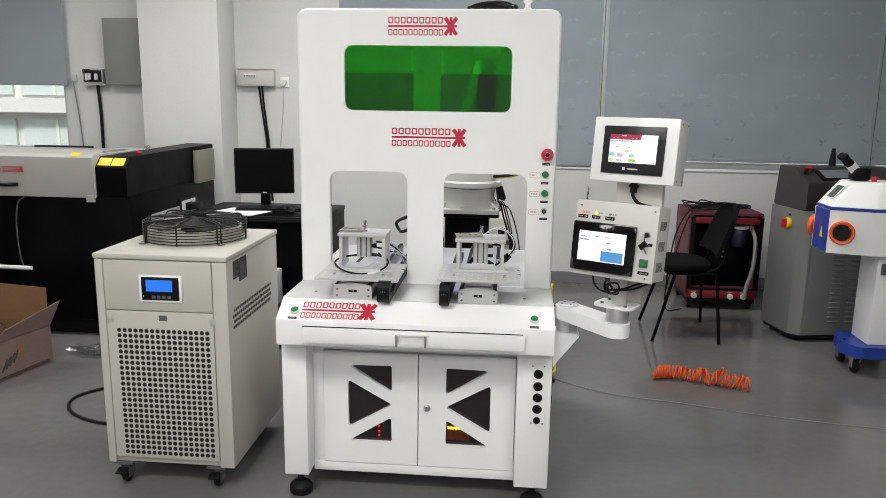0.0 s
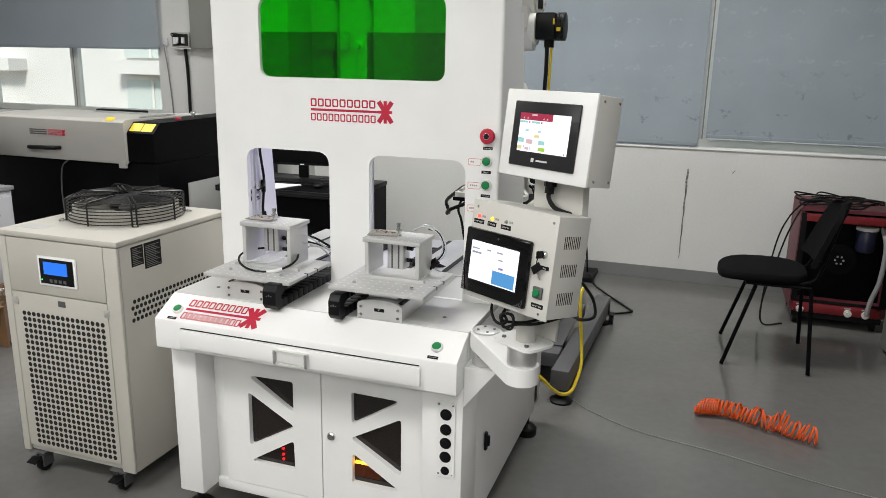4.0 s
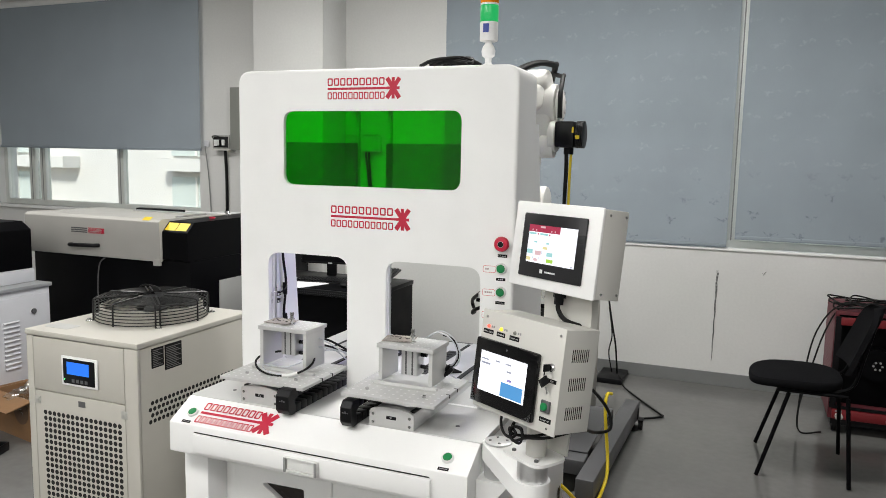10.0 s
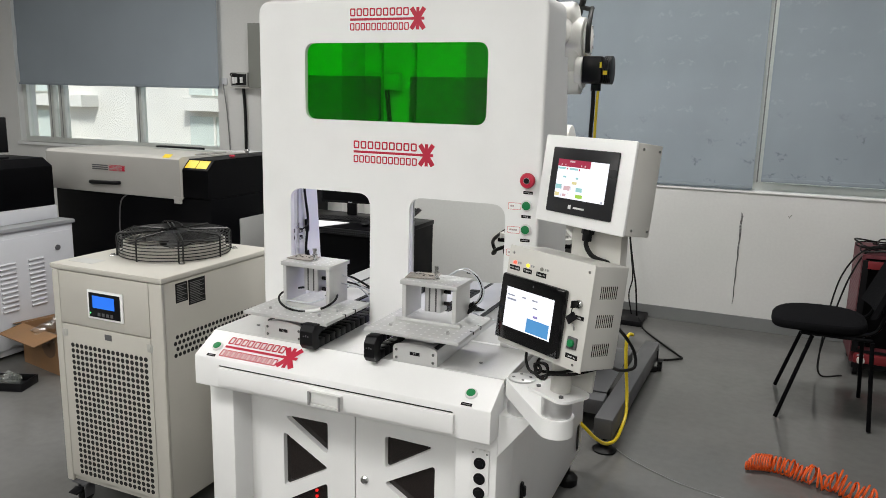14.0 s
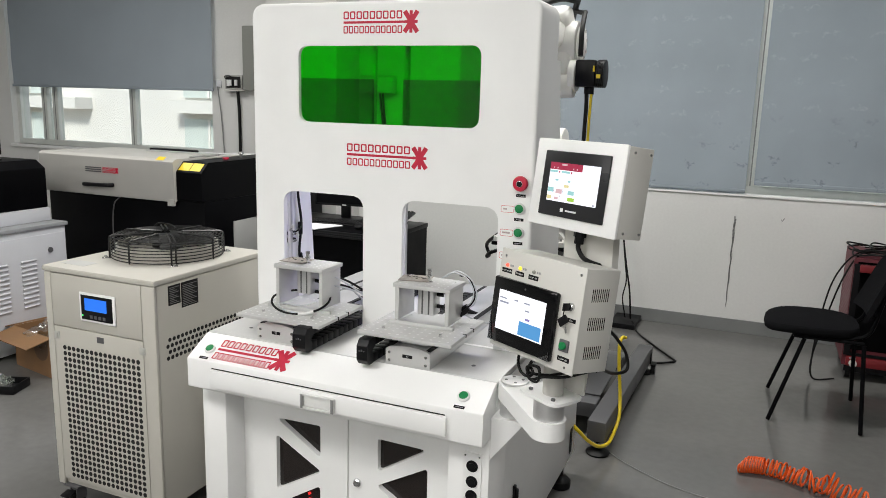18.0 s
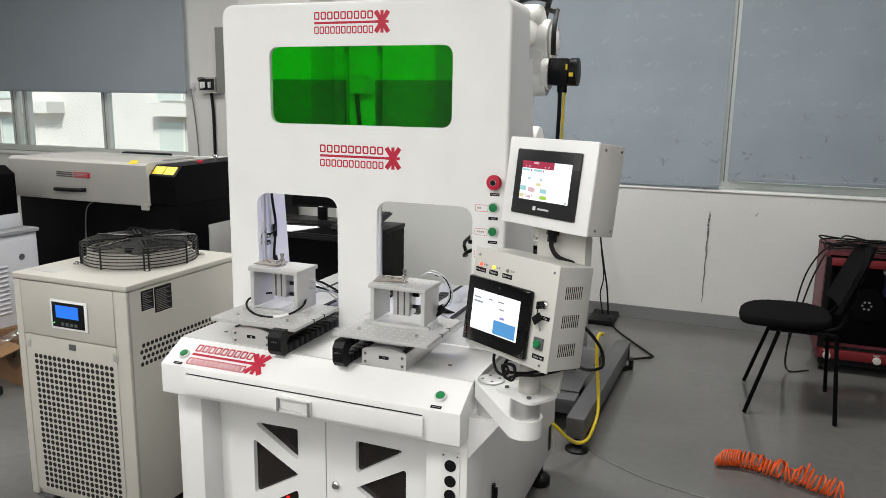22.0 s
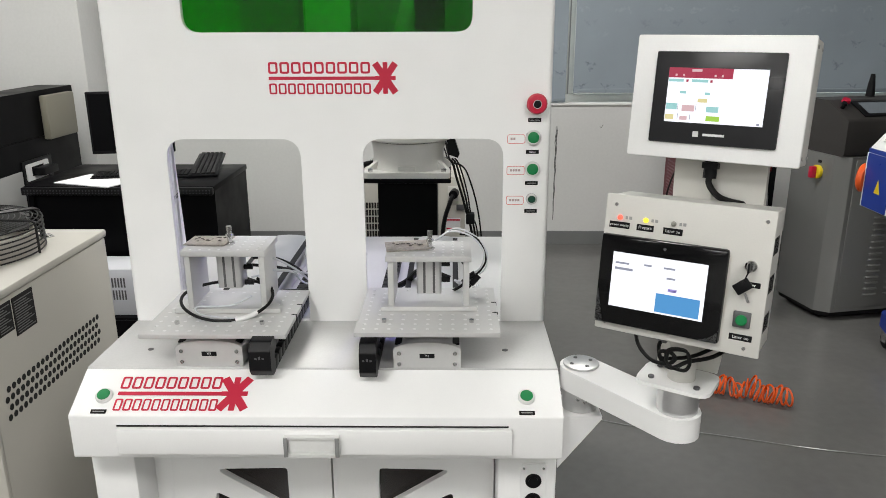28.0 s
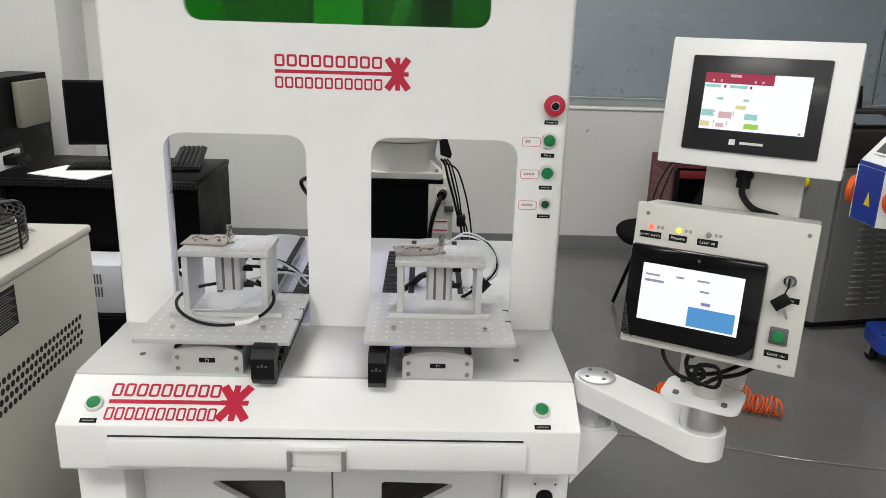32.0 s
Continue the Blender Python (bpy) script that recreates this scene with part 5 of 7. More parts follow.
for k in range(5):
    bm = bmesh.new()
    n1, n2 = 6, 5
    vv = [[bm.verts.new(((0.054 + 0.110 * i / n1) * math.cos(0.35 * i / n1 + 0.86 * j / n2), (0.054 + 0.110 * i / n1) * math.sin(0.35 * i / n1 + 0.86 * j / n2), 0.046 + 0.026 * j / n2)) for j in range(n2 + 1)] for i in range(n1 + 1)]
    for i in range(n1):
        for j in range(n2):
            bm.faces.new((vv[i][j], vv[i + 1][j], vv[i + 1][j + 1], vv[i][j + 1]))
    g = bmesh.ops.extrude_face_region(bm, geom=bm.faces[:])
    for v in [q for q in g['geom'] if isinstance(q, bmesh.types.BMVert)]:
        v.co.z += 0.003
    bmesh.ops.recalc_face_normals(bm, faces=bm.faces)
    part("blade", xf(bm, Matrix.Rotation(2 * math.pi * k / 5, 4, 'Z')), FANBLADE, fan)
part("motor_cable", tube([(0.0, 0.04, 0.090), (-0.04, 0.08, 0.089), (-0.10, 0.115, 0.088), (-0.165, 0.12, 0.084), (-0.19, 0.13, 0.04), (-0.20, 0.14, 0.002)], 0.003), RUBBER, fan, "black motor cable")
solo("black_cable", tube([(-1.40, 3.06, 0.10), (-1.55, 2.98, 0.03), (-1.78, 2.98, 0.008), (-1.98, 3.08, 0.008), (-2.05, 3.25, 0.008), (-1.90, 3.42, 0.008), (-1.60, 3.50, 0.008)], 0.007), RUBBER, "black power cable lying on the floor", "cable")

# ---- the robot behind the machine ----
RXc, RYc = -0.231, 4.265
fr = thing("robot_base_frame", (0.0, 4.4, 0), "dark grey steel floor frame on levelling feet", "steel frame")
for x in (0.212, -0.585):
    part("beam", xf(box(-0.040, 0.040, 0.0, 1.195, 0.058, 0.150, 0.005), Matrix.Translation((x, 3.755, 0)) @ Matrix.Rotation(radians(-1.6), 4, 'Z')), DARKSTEEL, fr, world=True)
    for y, o_ in ((3.775, 0.010), (4.90, 0.034)):
        part("foot", lathe([(0.050, 0), (0.052, 0.008), (0.035, 0.018), (0.012, 0.022), (0.012, 0.0575)], (x + o_, y, 0), 20), RUBBER, fr, "black levelling foot", world=True)
        part("foot_nut", cyl((x + o_, y, 0.040), (x + o_, y, 0.052), 0.020, n=6), STEEL, fr, world=True)
for y in (4.0, 4.7):
    part("cross_beam", box(-0.535, 0.1705, y - 0.05, y + 0.05, 0.080, 0.1495, 0.005), DARKSTEEL, fr, world=True)
part("base_plate", box(-0.5295, 0.1665, 4.0505, 4.6495, 0.1505, 0.1545), DARKSTEEL, fr, world=True)
part("castor", merge(cyl((0.290, 4.90, 0.028), (0.312, 4.90, 0.028), 0.028), box(0.2885, 0.316, 4.87, 4.93, 0.055, 0.062), box(0.2845, 0.2885, 4.88, 4.92, 0.058, 0.12)), RUBBER, fr, world=True)
part("pedestal", box(RXc - 0.123, RXc + 0.121, RYc - 0.11, RYc + 0.11, 0.155, 0.8035, 0.004), SATIN, fr, "black robot pedestal", world=True)
part("pedestal_top", box(RXc - 0.178, RXc + 0.178, RYc - 0.18, RYc + 0.17, 0.804, 0.8215, 0.003), SATIN, fr, world=True)

rb = thing("welding_robot", (RXc, RYc, 0.822), "cream jointed welding robot with black hoses on a pedestal", "robot")
base = [(-0.175, -0.172), (0.175, -0.172), (0.175, -0.09), (0.13, -0.05), (0.13, 0.05), (0.175, 0.09), (0.175, 0.165), (-0.175, 0.165), (-0.175, 0.09), (-0.13, 0.05), (-0.13, -0.05), (-0.175, -0.09)]
part("base_flange", plate(rounded(base, 0.02, 3), 'z', 0, 0.022), ROBOT, rb)
for x in (-0.148, 0.148):
    for y in (-0.14, 0.14):
        part("bolt", cyl((x, y, 0.022), (x, y, 0.034), 0.011, n=6), STEEL, rb)
part("base_body", lathe([(0.156, 0.022), (0.150, 0.04), (0.146, 0.07), (0.148, 0.10), (0.155, 0.128), (0.157, 0.134)], n=40), ROBOT, rb)
for sx in (-1, 1):
    for sy in (-1, 1):
        part("gusset", xf(merge(plate([(0.118, 0.0222), (0.196, 0.0222), (0.188, 0.030), (0.125, 0.072)], 'y', -0.011, 0.011)), Matrix.Rotation(math.atan2(sy * 0.10, sx * 0.17), 4, 'Z')), ROBOT, rb, "triangular casting web")
part("name_plate", box(-0.035, 0.035, -0.1535, -0.147, 0.028, 0.046, 0.002), ROBOT, rb)
part("seam_ring", lathe([(0.150, 0.1342), (0.150, 0.140)], n=36), BLACK, rb)
part("turret", lathe([(0.178, 0.1402), (0.186, 0.148), (0.186, 0.168), (0.178, 0.174), (0.170, 0.178), (0.166, 0.29), (0.145, 0.325), (0.10, 0.34)], n=40), ROBOT, rb, "white rotating turret")
part("shoulder", merge(box(-0.09, 0.09, -0.14, 0.06, 0.3405, 0.50, 0.03, 3), cyl((-0.13, -0.07, 0.46), (0.13, -0.07, 0.46), 0.085, n=32, bev=0.01)), ROBOT, rb)
part("connector_cover", plate([(0.160, 0.140), (0.193, 0.140), (0.213, 0.078), (0.206, 0.062), (0.166, 0.076)], 'y', -0.045, 0.02), BLACK, rb, "black connector cover")
def limb(p0, p1, w, h, bev=0.03):
    """A rounded bar from p0 to p1."""
    p0, p1 = Vector(p0), Vector(p1)
    d = p1 - p0
    return xf(box(-w / 2, w / 2, -h / 2, h / 2, 0, d.length, bev, 3), Matrix.Translation(p0) @ d.to_track_quat('Z', 'Y').to_matrix().to_4x4())


part("upper_arm", limb((-0.24, 4.20, 1.25), (-0.085, 3.82, 1.70), 0.12, 0.15), ROBOT, rb, world=True)
part("elbow", merge(cyl((-0.15, 3.80, 1.715), (0.030, 3.80, 1.715), 0.088, n=36, bev=0.012), box(-0.11, 0.020, 3.72, 3.87, 1.53, 1.70, 0.03, 3), limb((-0.05, 3.84, 1.72), (-0.06, 3.74, 1.84), 0.12, 0.10)), ROBOT, rb, "cream elbow casting", world=True)
part("elbow_cover", merge(cyl((0.030, 3.80, 1.715), (0.044, 3.80, 1.715), 0.070, n=32, bev=0.004), cyl((0.044, 3.80, 1.715), (0.050, 3.80, 1.715), 0.035, n=24, bev=0.002)), ROBOT, rb, "round bolted cover", world=True)
for k in range(8):
    a_ = k * math.pi / 4 + 0.3
    part("bolt", cyl((0.044, 3.80 + 0.056 * math.cos(a_), 1.715 + 0.056 * math.sin(a_)), (0.050, 3.80 + 0.056 * math.cos(a_), 1.715 + 0.056 * math.sin(a_)), 0.006, n=6), STEEL, rb, world=True)
part("motor_flange", merge(cyl((0.020, 3.715, 1.585), (0.050, 3.715, 1.585), 0.062, n=28, bev=0.005), cyl((-0.02, 3.715, 1.545), (0.040, 3.715, 1.545), 0.045, n=24, bev=0.006)), ROBOT, rb, world=True)
part("elbow_motor", merge(box(0.0505, 0.128, 3.660, 3.770, 1.542, 1.645, 0.008), cyl((0.128, 3.715, 1.594), (0.160, 3.715, 1.594), 0.050, bev=0.004), *[cyl((0.131 + 0.008 * q, 3.715, 1.594), (0.135 + 0.008 * q, 3.715, 1.594), 0.054, n=20) for q in range(4)]), BLACK, rb, "black servo motor", world=True)
part("warning_mark", merge(box(0.134, 0.150, 3.6585, 3.6600, 1.575, 1.590), box(0.120, 0.1275, 3.6585, 3.6600, 1.600, 1.622)), YELLOW, rb, world=True)
part("forearm", merge(limb((-0.06, 3.78, 1.755), (-0.10, 3.34, 1.665), 0.10, 0.105), cyl((-0.10, 3.34, 1.665), (-0.107, 3.27, 1.650), 0.044, bev=0.01)), ROBOT, rb, world=True)
part("wrist", merge(cyl((-0.165, 3.25, 1.645), (-0.050, 3.25, 1.645), 0.045, bev=0.008), cyl((-0.107, 3.25, 1.61), (-0.107, 3.25, 1.545), 0.035, bev=0.006)), ROBOT, rb, world=True)
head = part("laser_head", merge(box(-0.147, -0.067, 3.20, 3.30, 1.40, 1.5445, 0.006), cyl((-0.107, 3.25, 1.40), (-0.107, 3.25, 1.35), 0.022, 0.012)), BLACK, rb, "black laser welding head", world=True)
# glowing ring added to the head as a fixture for the violet spot
part("added_violet_ring", lathe([(0.026, 1.362), (0.040, 1.362), (0.040, 1.376), (0.026, 1.376)], (-0.107, 3.25, 0), 28), glow("added_violet_glow", (0.30, 0.24, 1.0), 6), rb, "glowing violet ring added round the nozzle for an unseen violet source", world=True)
part("hose", tube([(-0.26, 4.36, 1.12), (-0.22, 4.40, 1.45), (-0.10, 4.15, 1.80), (-0.02, 3.92, 1.885), (0.005, 3.80, 1.88), (-0.02, 3.62, 1.865), (-0.06, 3.42, 1.80), (-0.09, 3.32, 1.70)], 0.013), RUBBER, rb, "black corrugated hose", world=True)
part("hose", tube([(-0.29, 4.36, 1.12), (-0.25, 4.40, 1.50), (-0.12, 4.10, 1.84), (0.015, 3.90, 1.845), (0.045, 3.79, 1.825), (0.055, 3.72, 1.755), (0.060, 3.70, 1.66)], 0.010), RUBBER, rb, "black hose", world=True)
part("cable", tube([(0.092, 3.70, 1.545), (0.094, 3.70, 1.45), (0.090, 3.71, 1.30), (0.085, 3.78, 1.15), (0.02, 3.98, 1.06), (-0.11, 4.22, 1.02)], 0.008), RUBBER, rb, "black motor cable", world=True)
part("cable", tube([(0.112, 3.705, 1.545), (0.108, 3.705, 1.45), (0.106, 3.715, 1.30), (0.098, 3.79, 1.14), (0.03, 4.0, 1.05), (-0.11, 4.24, 1.01)], 0.0055), YELLOW, rb, "yellow cable", world=True)
part("cable_gland", cyl((0.100, 3.705, 1.5425), (0.100, 3.705, 1.515), 0.020, n=12), BLACK, rb, world=True)
for i, (ox, rr) in enumerate(((0.0, 0.0052), (0.013, 0.0042), (0.024, 0.0032))):
    solo("black_cable", tube([(-0.062 + ox, RYc - 0.06 + 0.006 * i, 0.884), (-0.045 + ox, RYc - 0.05, 0.86), (-0.030 + ox * 1.2, RYc - 0.045, 0.80), (-0.006 + ox, RYc - 0.04, 0.72), (0.014 + ox * 0.7, RYc - 0.04, 0.645), (0.030 + ox, RYc - 0.04, 0.59), (0.05 + ox, RYc, 0.45), (0.07 + ox, RYc + 0.06, 0.25), (0.075 + ox, RYc + 0.12, 0.165)], rr), RUBBER, "black robot cable hanging beside the pedestal", "cable", "robot cables")
solo("black_cable", tube([(-0.045, RYc - 0.075, 0.868), (-0.02, RYc - 0.07, 0.862), (0.006, RYc - 0.060, 0.838), (0.026, RYc - 0.060, 0.790), (0.046, RYc - 0.060, 0.725), (0.062, RYc - 0.060, 0.65), (0.075, RYc - 0.055, 0.55), (0.09, RYc, 0.35), (0.095, RYc + 0.05, 0.165)], 0.0035), RUBBER, "thin black robot cable hanging beside the pedestal", "cable", "robot cables")
solo("cable_clamp", box(0.010, 0.046, RYc - 0.062, RYc - 0.018, 0.603, 0.648, 0.004), BLACK, "black clamp round the robot cables", "clamp")
solo("black_hose", tube([(-0.375, 4.33, 0.848), (-0.45, 4.40, 0.822), (-0.54, 4.54, 0.765), (-0.65, 4.75, 0.695), (-0.73, 4.94, 0.640), (-0.763, 5.03, 0.600), (-0.735, 5.00, 0.560), (-0.68, 4.80, 0.590), (-0.60, 4.62, 0.650), (-0.50, 4.56, 0.700), (-0.41, 4.44, 0.770), (-0.35, 4.37, 0.83)], 0.0105, 10), RUBBER, "loop of thick black hose by the robot base", "hose")
solo("black_hose", tube([(-0.40, 4.42, 0.84), (-0.50, 4.56, 0.75), (-0.545, 4.60, 0.66), (-0.525, 4.60, 0.59), (-0.50, 4.62, 0.40), (-0.50, 4.66, 0.165)], 0.007), RUBBER, "black hose hanging by the robot base", "hose")

# controllers behind the robot
def controller(x0, x1, y0, y1, z1, label):
    t = thing("robot_controller", ((x0 + x1) / 2, (y0 + y1) / 2, 0), label, "controller", "controllers")
    part("case", box(x0, x1, y0, y1, 0.02, z1, 0.006), CREAM, t, world=True)
    part("plinth", box(x0 + 0.02, x1 - 0.02, y0 + 0.02, y1 - 0.02, 0.0, 0.0195), BLACK, t, world=True)
    part("vent", merge(*[box(x0 + 0.07 + 0.014 * a, x0 + 0.080 + 0.014 * a, y0 - 0.001, y0 + 0.001, 0.11 + 0.036 * k, 0.140 + 0.036 * k) for a in range(7) for k in range(int((z1 - 0.22) / 0.036))]), HOLE, t, "rows of dark vent slots", world=True)
    part("door", box(x1 - 0.14, x1 - 0.002, y0 - 0.006, y0 - 0.0005, 0.05, z1 - 0.012, 0.003), CREAM, t, world=True)
    l = part("warning_label", box(x1 - 0.095, x1 - 0.022, y0 - 0.0075, y0 - 0.0062, z1 - 0.275, z1 - 0.205), PALE, t, "white label with red headings", world=True)
    part("heading", merge(*[box(x1 - 0.092, x1 - 0.025, y0 - 0.0085, y0 - 0.0076, z, z + 0.007) for z in (z1 - 0.218, z1 - 0.262)]), REDP, l, world=True)
    k = part("socket", box(x1 - 0.085, x1 - 0.030, y0 - 0.012, y0 - 0.0062, z1 - 0.118, z1 - 0.044, 0.003), BOXGREY, t, world=True)
    part("plug", merge(cyl((x1 - 0.050, y0 - 0.0122, z1 - 0.075), (x1 - 0.058, y0 - 0.045, z1 - 0.080), 0.022), tube([(x1 - 0.058, y0 - 0.045, z1 - 0.08), (x1 - 0.075, y0 - 0.06, z1 - 0.12), (x1 - 0.10, y0 - 0.06, z1 - 0.20), (x1 - 0.112, y0 - 0.05, z1 - 0.32), (x1 - 0.11, y0 - 0.05, z1 - 0.52)], 0.011)), BLACK, k, "black plug and cable", world=True)
    part("latch", box(x1 - 0.042, x1 + 0.004, y0 - 0.012, y0 - 0.0062, z1 - 0.166, z1 - 0.136, 0.003), DARKSTEEL, t, world=True)
    return t


controller(-0.56, 0.014, 4.75, 5.09, 0.70, "cream robot controller cabinet behind the robot pedestal")

# ---- desk with monitor ----
dk = thing("desk", (-1.45, 4.6, 0), "black desk with closed sides", "desk")
part("desktop", box(-1.90, -1.075, 4.29, 4.83, 0.725, 0.750, 0.003), SATIN, dk, world=True)
part("side_panel", box(-1.100, -1.078, 4.31, 4.82, 0.0, 0.7245), SATIN, dk, world=True)
part("side_panel", box(-1.895, -1.873, 4.31, 4.82, 0.0, 0.7245), SATIN, dk, world=True)
part("modesty_panel", box(-1.8725, -1.1005, 4.325, 4.345, 0.12, 0.7245), SATIN, dk, world=True)
part("lip", box(-1.90, -1.075, 4.268, 4.2898, 0.715, 0.748, 0.003), BLACK, dk, "black front lip with rows of small holes", world=True)
part("lip_hole", merge(*[cyl((-1.885 + 0.014 * i, 4.2672, z), (-1.885 + 0.014 * i, 4.2684, z), 0.0035, n=6) for i in range(58) for z in (0.724, 0.7355)]), mat("dull_black_mesh", (0.025, 0.025, 0.03), 0.6), dk, kind="stuff", world=True)
mo = thing("monitor", pose(-1.555, 4.66, 0.7505, 0, 0, 12), "black flat monitor standing on the desk, switched off", "monitor")
part("screen_panel", box(-0.185, 0.185, -0.012, 0.012, 0.085, 0.372, 0.004), BLACK, mo)
part("screen", box(-0.175, 0.175, -0.0135, -0.0122, 0.10, 0.362), SATIN, mo, "dark glossy screen")
part("neck", box(-0.03, 0.03, 0.013, 0.04, 0.008, 0.20, 0.005), BLACK, mo)
part("foot", box(-0.11, 0.11, -0.07, 0.09, 0, 0.0078, 0.003), BLACK, mo)
part("badge", box(-0.012, 0.012, -0.0128, -0.012, 0.088, 0.094), PALE, mo)


def keyboard(m, label):
    k = thing("keyboard", m, label, "keyboard", "keyboards")
    part("base", box(-0.215, 0.215, -0.065, 0.065, 0, 0.012, 0.004), BLACK, k)
    key = box(-0.0085, 0.0085, -0.0085, 0.0085, 0.0122, 0.019, 0.002)
    me = mesh_from(key, "key", BLACK)
    for i in range(21):
        for j in range(5):
            o = new("key", me)
            o.parent, o.location = k, (-0.2 + i * 0.02, -0.045 + j * 0.0215, 0)
    return k


keyboard(pose(-1.47, 4.52, 0.7505, 3, 0, 8), "black keyboard on the desk")
keyboard(pose(-1.225, 4.70, 0.7665, 0, -4, 101), "black keyboard lying askew at the desk corner")
solo("paper_sheet", xf(box(-0.105, 0.105, -0.15, 0.15, 0, 0.004), pose(-1.62, 4.40, 0.751, 0, 0, 70)), PAPER, "white sheet of paper on the desk", "paper")
solo("computer_mouse", xf(ball((0, 0, 0.014), 0.03, 1, 1.7, 0.55), pose(-1.32, 4.42, 0.751, 0, 0, 20)), BLACK, "small black computer mouse", "mouse")

# ---- the laser engraver by the left windows ----
en = thing("laser_engraver", (-2.84, 4.78, 0), "large black laser engraver with a beige lid and yellow labels", "engraver")
BEIGE = mat("beige_lid_coat", (0.43, 0.42, 0.395), 0.42, var=0.04)
part("body", box(-3.46, -2.205, 4.17, 5.44, 0.10, 0.86, 0.006), SATIN, en, world=True)
part("plinth", box(-3.42, -2.25, 4.22, 5.40, 0.0, 0.0995), BLACK, en, world=True)
lid = part("lid", plate(rounded([(4.135, 0.845), (4.128, 1.085), (4.155, 1.100), (4.74, 1.094), (5.10, 1.040), (5.10, 0.862), (4.165, 0.862)], 0.008, 3), 'x', -3.48, -2.392), BEIGE, en, "beige sheet-metal lid", world=True)
part("lid_tab", box(-2.445, -2.400, 4.131, 4.150, 0.826, 0.8655), BEIGE, lid, world=True)
part("handle", tube([(-3.08, 4.130, 0.913), (-3.072, 4.100, 0.917), (-3.03, 4.092, 0.918), (-2.915, 4.092, 0.921), (-2.872, 4.100, 0.922), (-2.864, 4.130, 0.920)], 0.012, 10), BLACK, lid, "black bow handle", world=True)
part("logo", xf(emblem(0.13, 0.035), Matrix.Translation((-2.88, 4.1285, 1.008)) @ Matrix.Rotation(radians(-2), 4, 'X') @ FRONT), RED, lid, world=True)
part("print_bar", merge(*[box(-3.085, -2.955, 4.1285, 4.130, z, z + 0.007) for z in (0.992, 1.004, 1.016)]), DARKSTEEL, lid, world=True)
part("warning_label", xf(box(-0.028, 0.028, -0.018, 0.018, 0, 0.001), Matrix.Translation((-2.50, 4.152, 1.100)) @ Matrix.Rotation(radians(29), 4, 'X')), YELLOW, lid, "yellow warning label", world=True)
part("control_end", plate(rounded([(4.15, 0.861), (4.15, 1.028), (4.212, 1.086), (5.44, 1.096), (5.44, 0.861)], 0.008, 3), 'x', -2.390, -2.205), SATIN, en, "black control end", world=True)
for x in (-2.343, -2.262):
    part("warning_label", xf(box(-0.038, 0.038, -0.030, 0.030, 0, 0.001), Matrix.Translation((x, 4.182, 1.0585)) @ Matrix.Rotation(radians(43), 4, 'X')), YELLOW, en, "yellow warning label", world=True)
part("end_cover", box(-2.2045, -2.165, 5.075, 5.375, 0.838, 1.066, 0.008), mat("grey_beige_coat", (0.235, 0.22, 0.175), 0.5), en, "grey sheet-metal cover", world=True)
part("side_cover", box(-2.2045, -2.195, 4.42, 4.81, 0.44, 0.716, 0.003), mat("mid_grey_coat", (0.36, 0.36, 0.35), 0.5), en, "grey side cover", world=True)
so = part("socket_box", box(-2.2045, -2.195, 4.82, 5.10, 0.50, 0.76, 0.004), BLACK, en, "black socket box", world=True)
for z in (0.525, 0.658):
    part("socket", plate(rect(4.84, 5.05, z, z + 0.085, 0.01), 'x', -2.1945, -2.188, [rect(4.885, 5.005, z + 0.018, z + 0.068, 0.006)]), PALE, so, world=True)
    part("plug", merge(box(-2.1940, -2.13, 4.90, 5.04, z + 0.020, z + 0.060, 0.008), tube([(-2.14, 4.94, z + 0.03), (-2.10, 4.95, z - 0.02), (-2.14, 4.97, z - 0.10), (-2.18, 4.96, z - 0.22)], 0.007)), BLACK, so, world=True)
part("support_rod", tube([(-3.09, 4.115, 0.428), (-2.81, 4.115, 0.424)], 0.012, 10, False), PALE, en, "pale rod fixed on the front", world=True)
for x in (-3.05, -2.85):
    part("rod_bracket", box(x - 0.01, x + 0.01, 4.116, 4.1698, 0.418, 0.434), BLACK, en, world=True)
part("hanging_cord", tube([(-2.85, 4.165, 0.845), (-2.885, 4.150, 0.80), (-2.905, 4.150, 0.66), (-2.900, 4.152, 0.50), (-2.89, 4.16, 0.42)], 0.004), mat("grey_hanging_cord", (0.10, 0.10, 0.10), 0.5), en, "thin grey cord hanging on the front", world=True)
part("rear_plate", box(-3.44, -2.42, 5.102, 5.43, 0.861, 1.03, 0.004), SATIN, en, world=True)
solo("white_board", xf(box(-0.17, 0.17, -0.06, 0.06, 0, 0.008, 0.002), pose(-3.20, 5.34, 1.0312, 0, 0, 14)), WHITE, "thin white board lying on the engraver", "board")
part("emergency_stop", lathe([(0.015, 0), (0.015, 0.004), (0.020, 0.006), (0.018, 0.014)], (-2.27, 4.45, 1.0880), 20), REDP, en, world=True)
part("key_switch", lathe([(0.012, 0), (0.012, 0.02), (0.02, 0.022), (0.016, 0.034)], (-2.32, 4.66, 1.0895), 16), STEEL, en, world=True)
part("gas_strut", tube([(-2.42, 4.30, 1.104), (-2.44, 4.60, 1.101)], 0.005, 8, False), STEEL, en, world=True)
solo("metal_ruler", box(-3.05, -2.45, 4.60, 4.655, 1.0962, 1.102), ALU, "thin metal strip lying on the engraver", "ruler")
solo("flat_tray", box(-2.95, -2.45, 5.14, 5.40, 1.0305, 1.050, 0.003), PALE, "flat pale tray on the engraver", "tray")
solo("dark_strip", box(-3.10, -2.72, 4.68, 4.73, 1.0955, 1.110, 0.003), BLACK, "thin dark strip lying on the engraver", "strip")

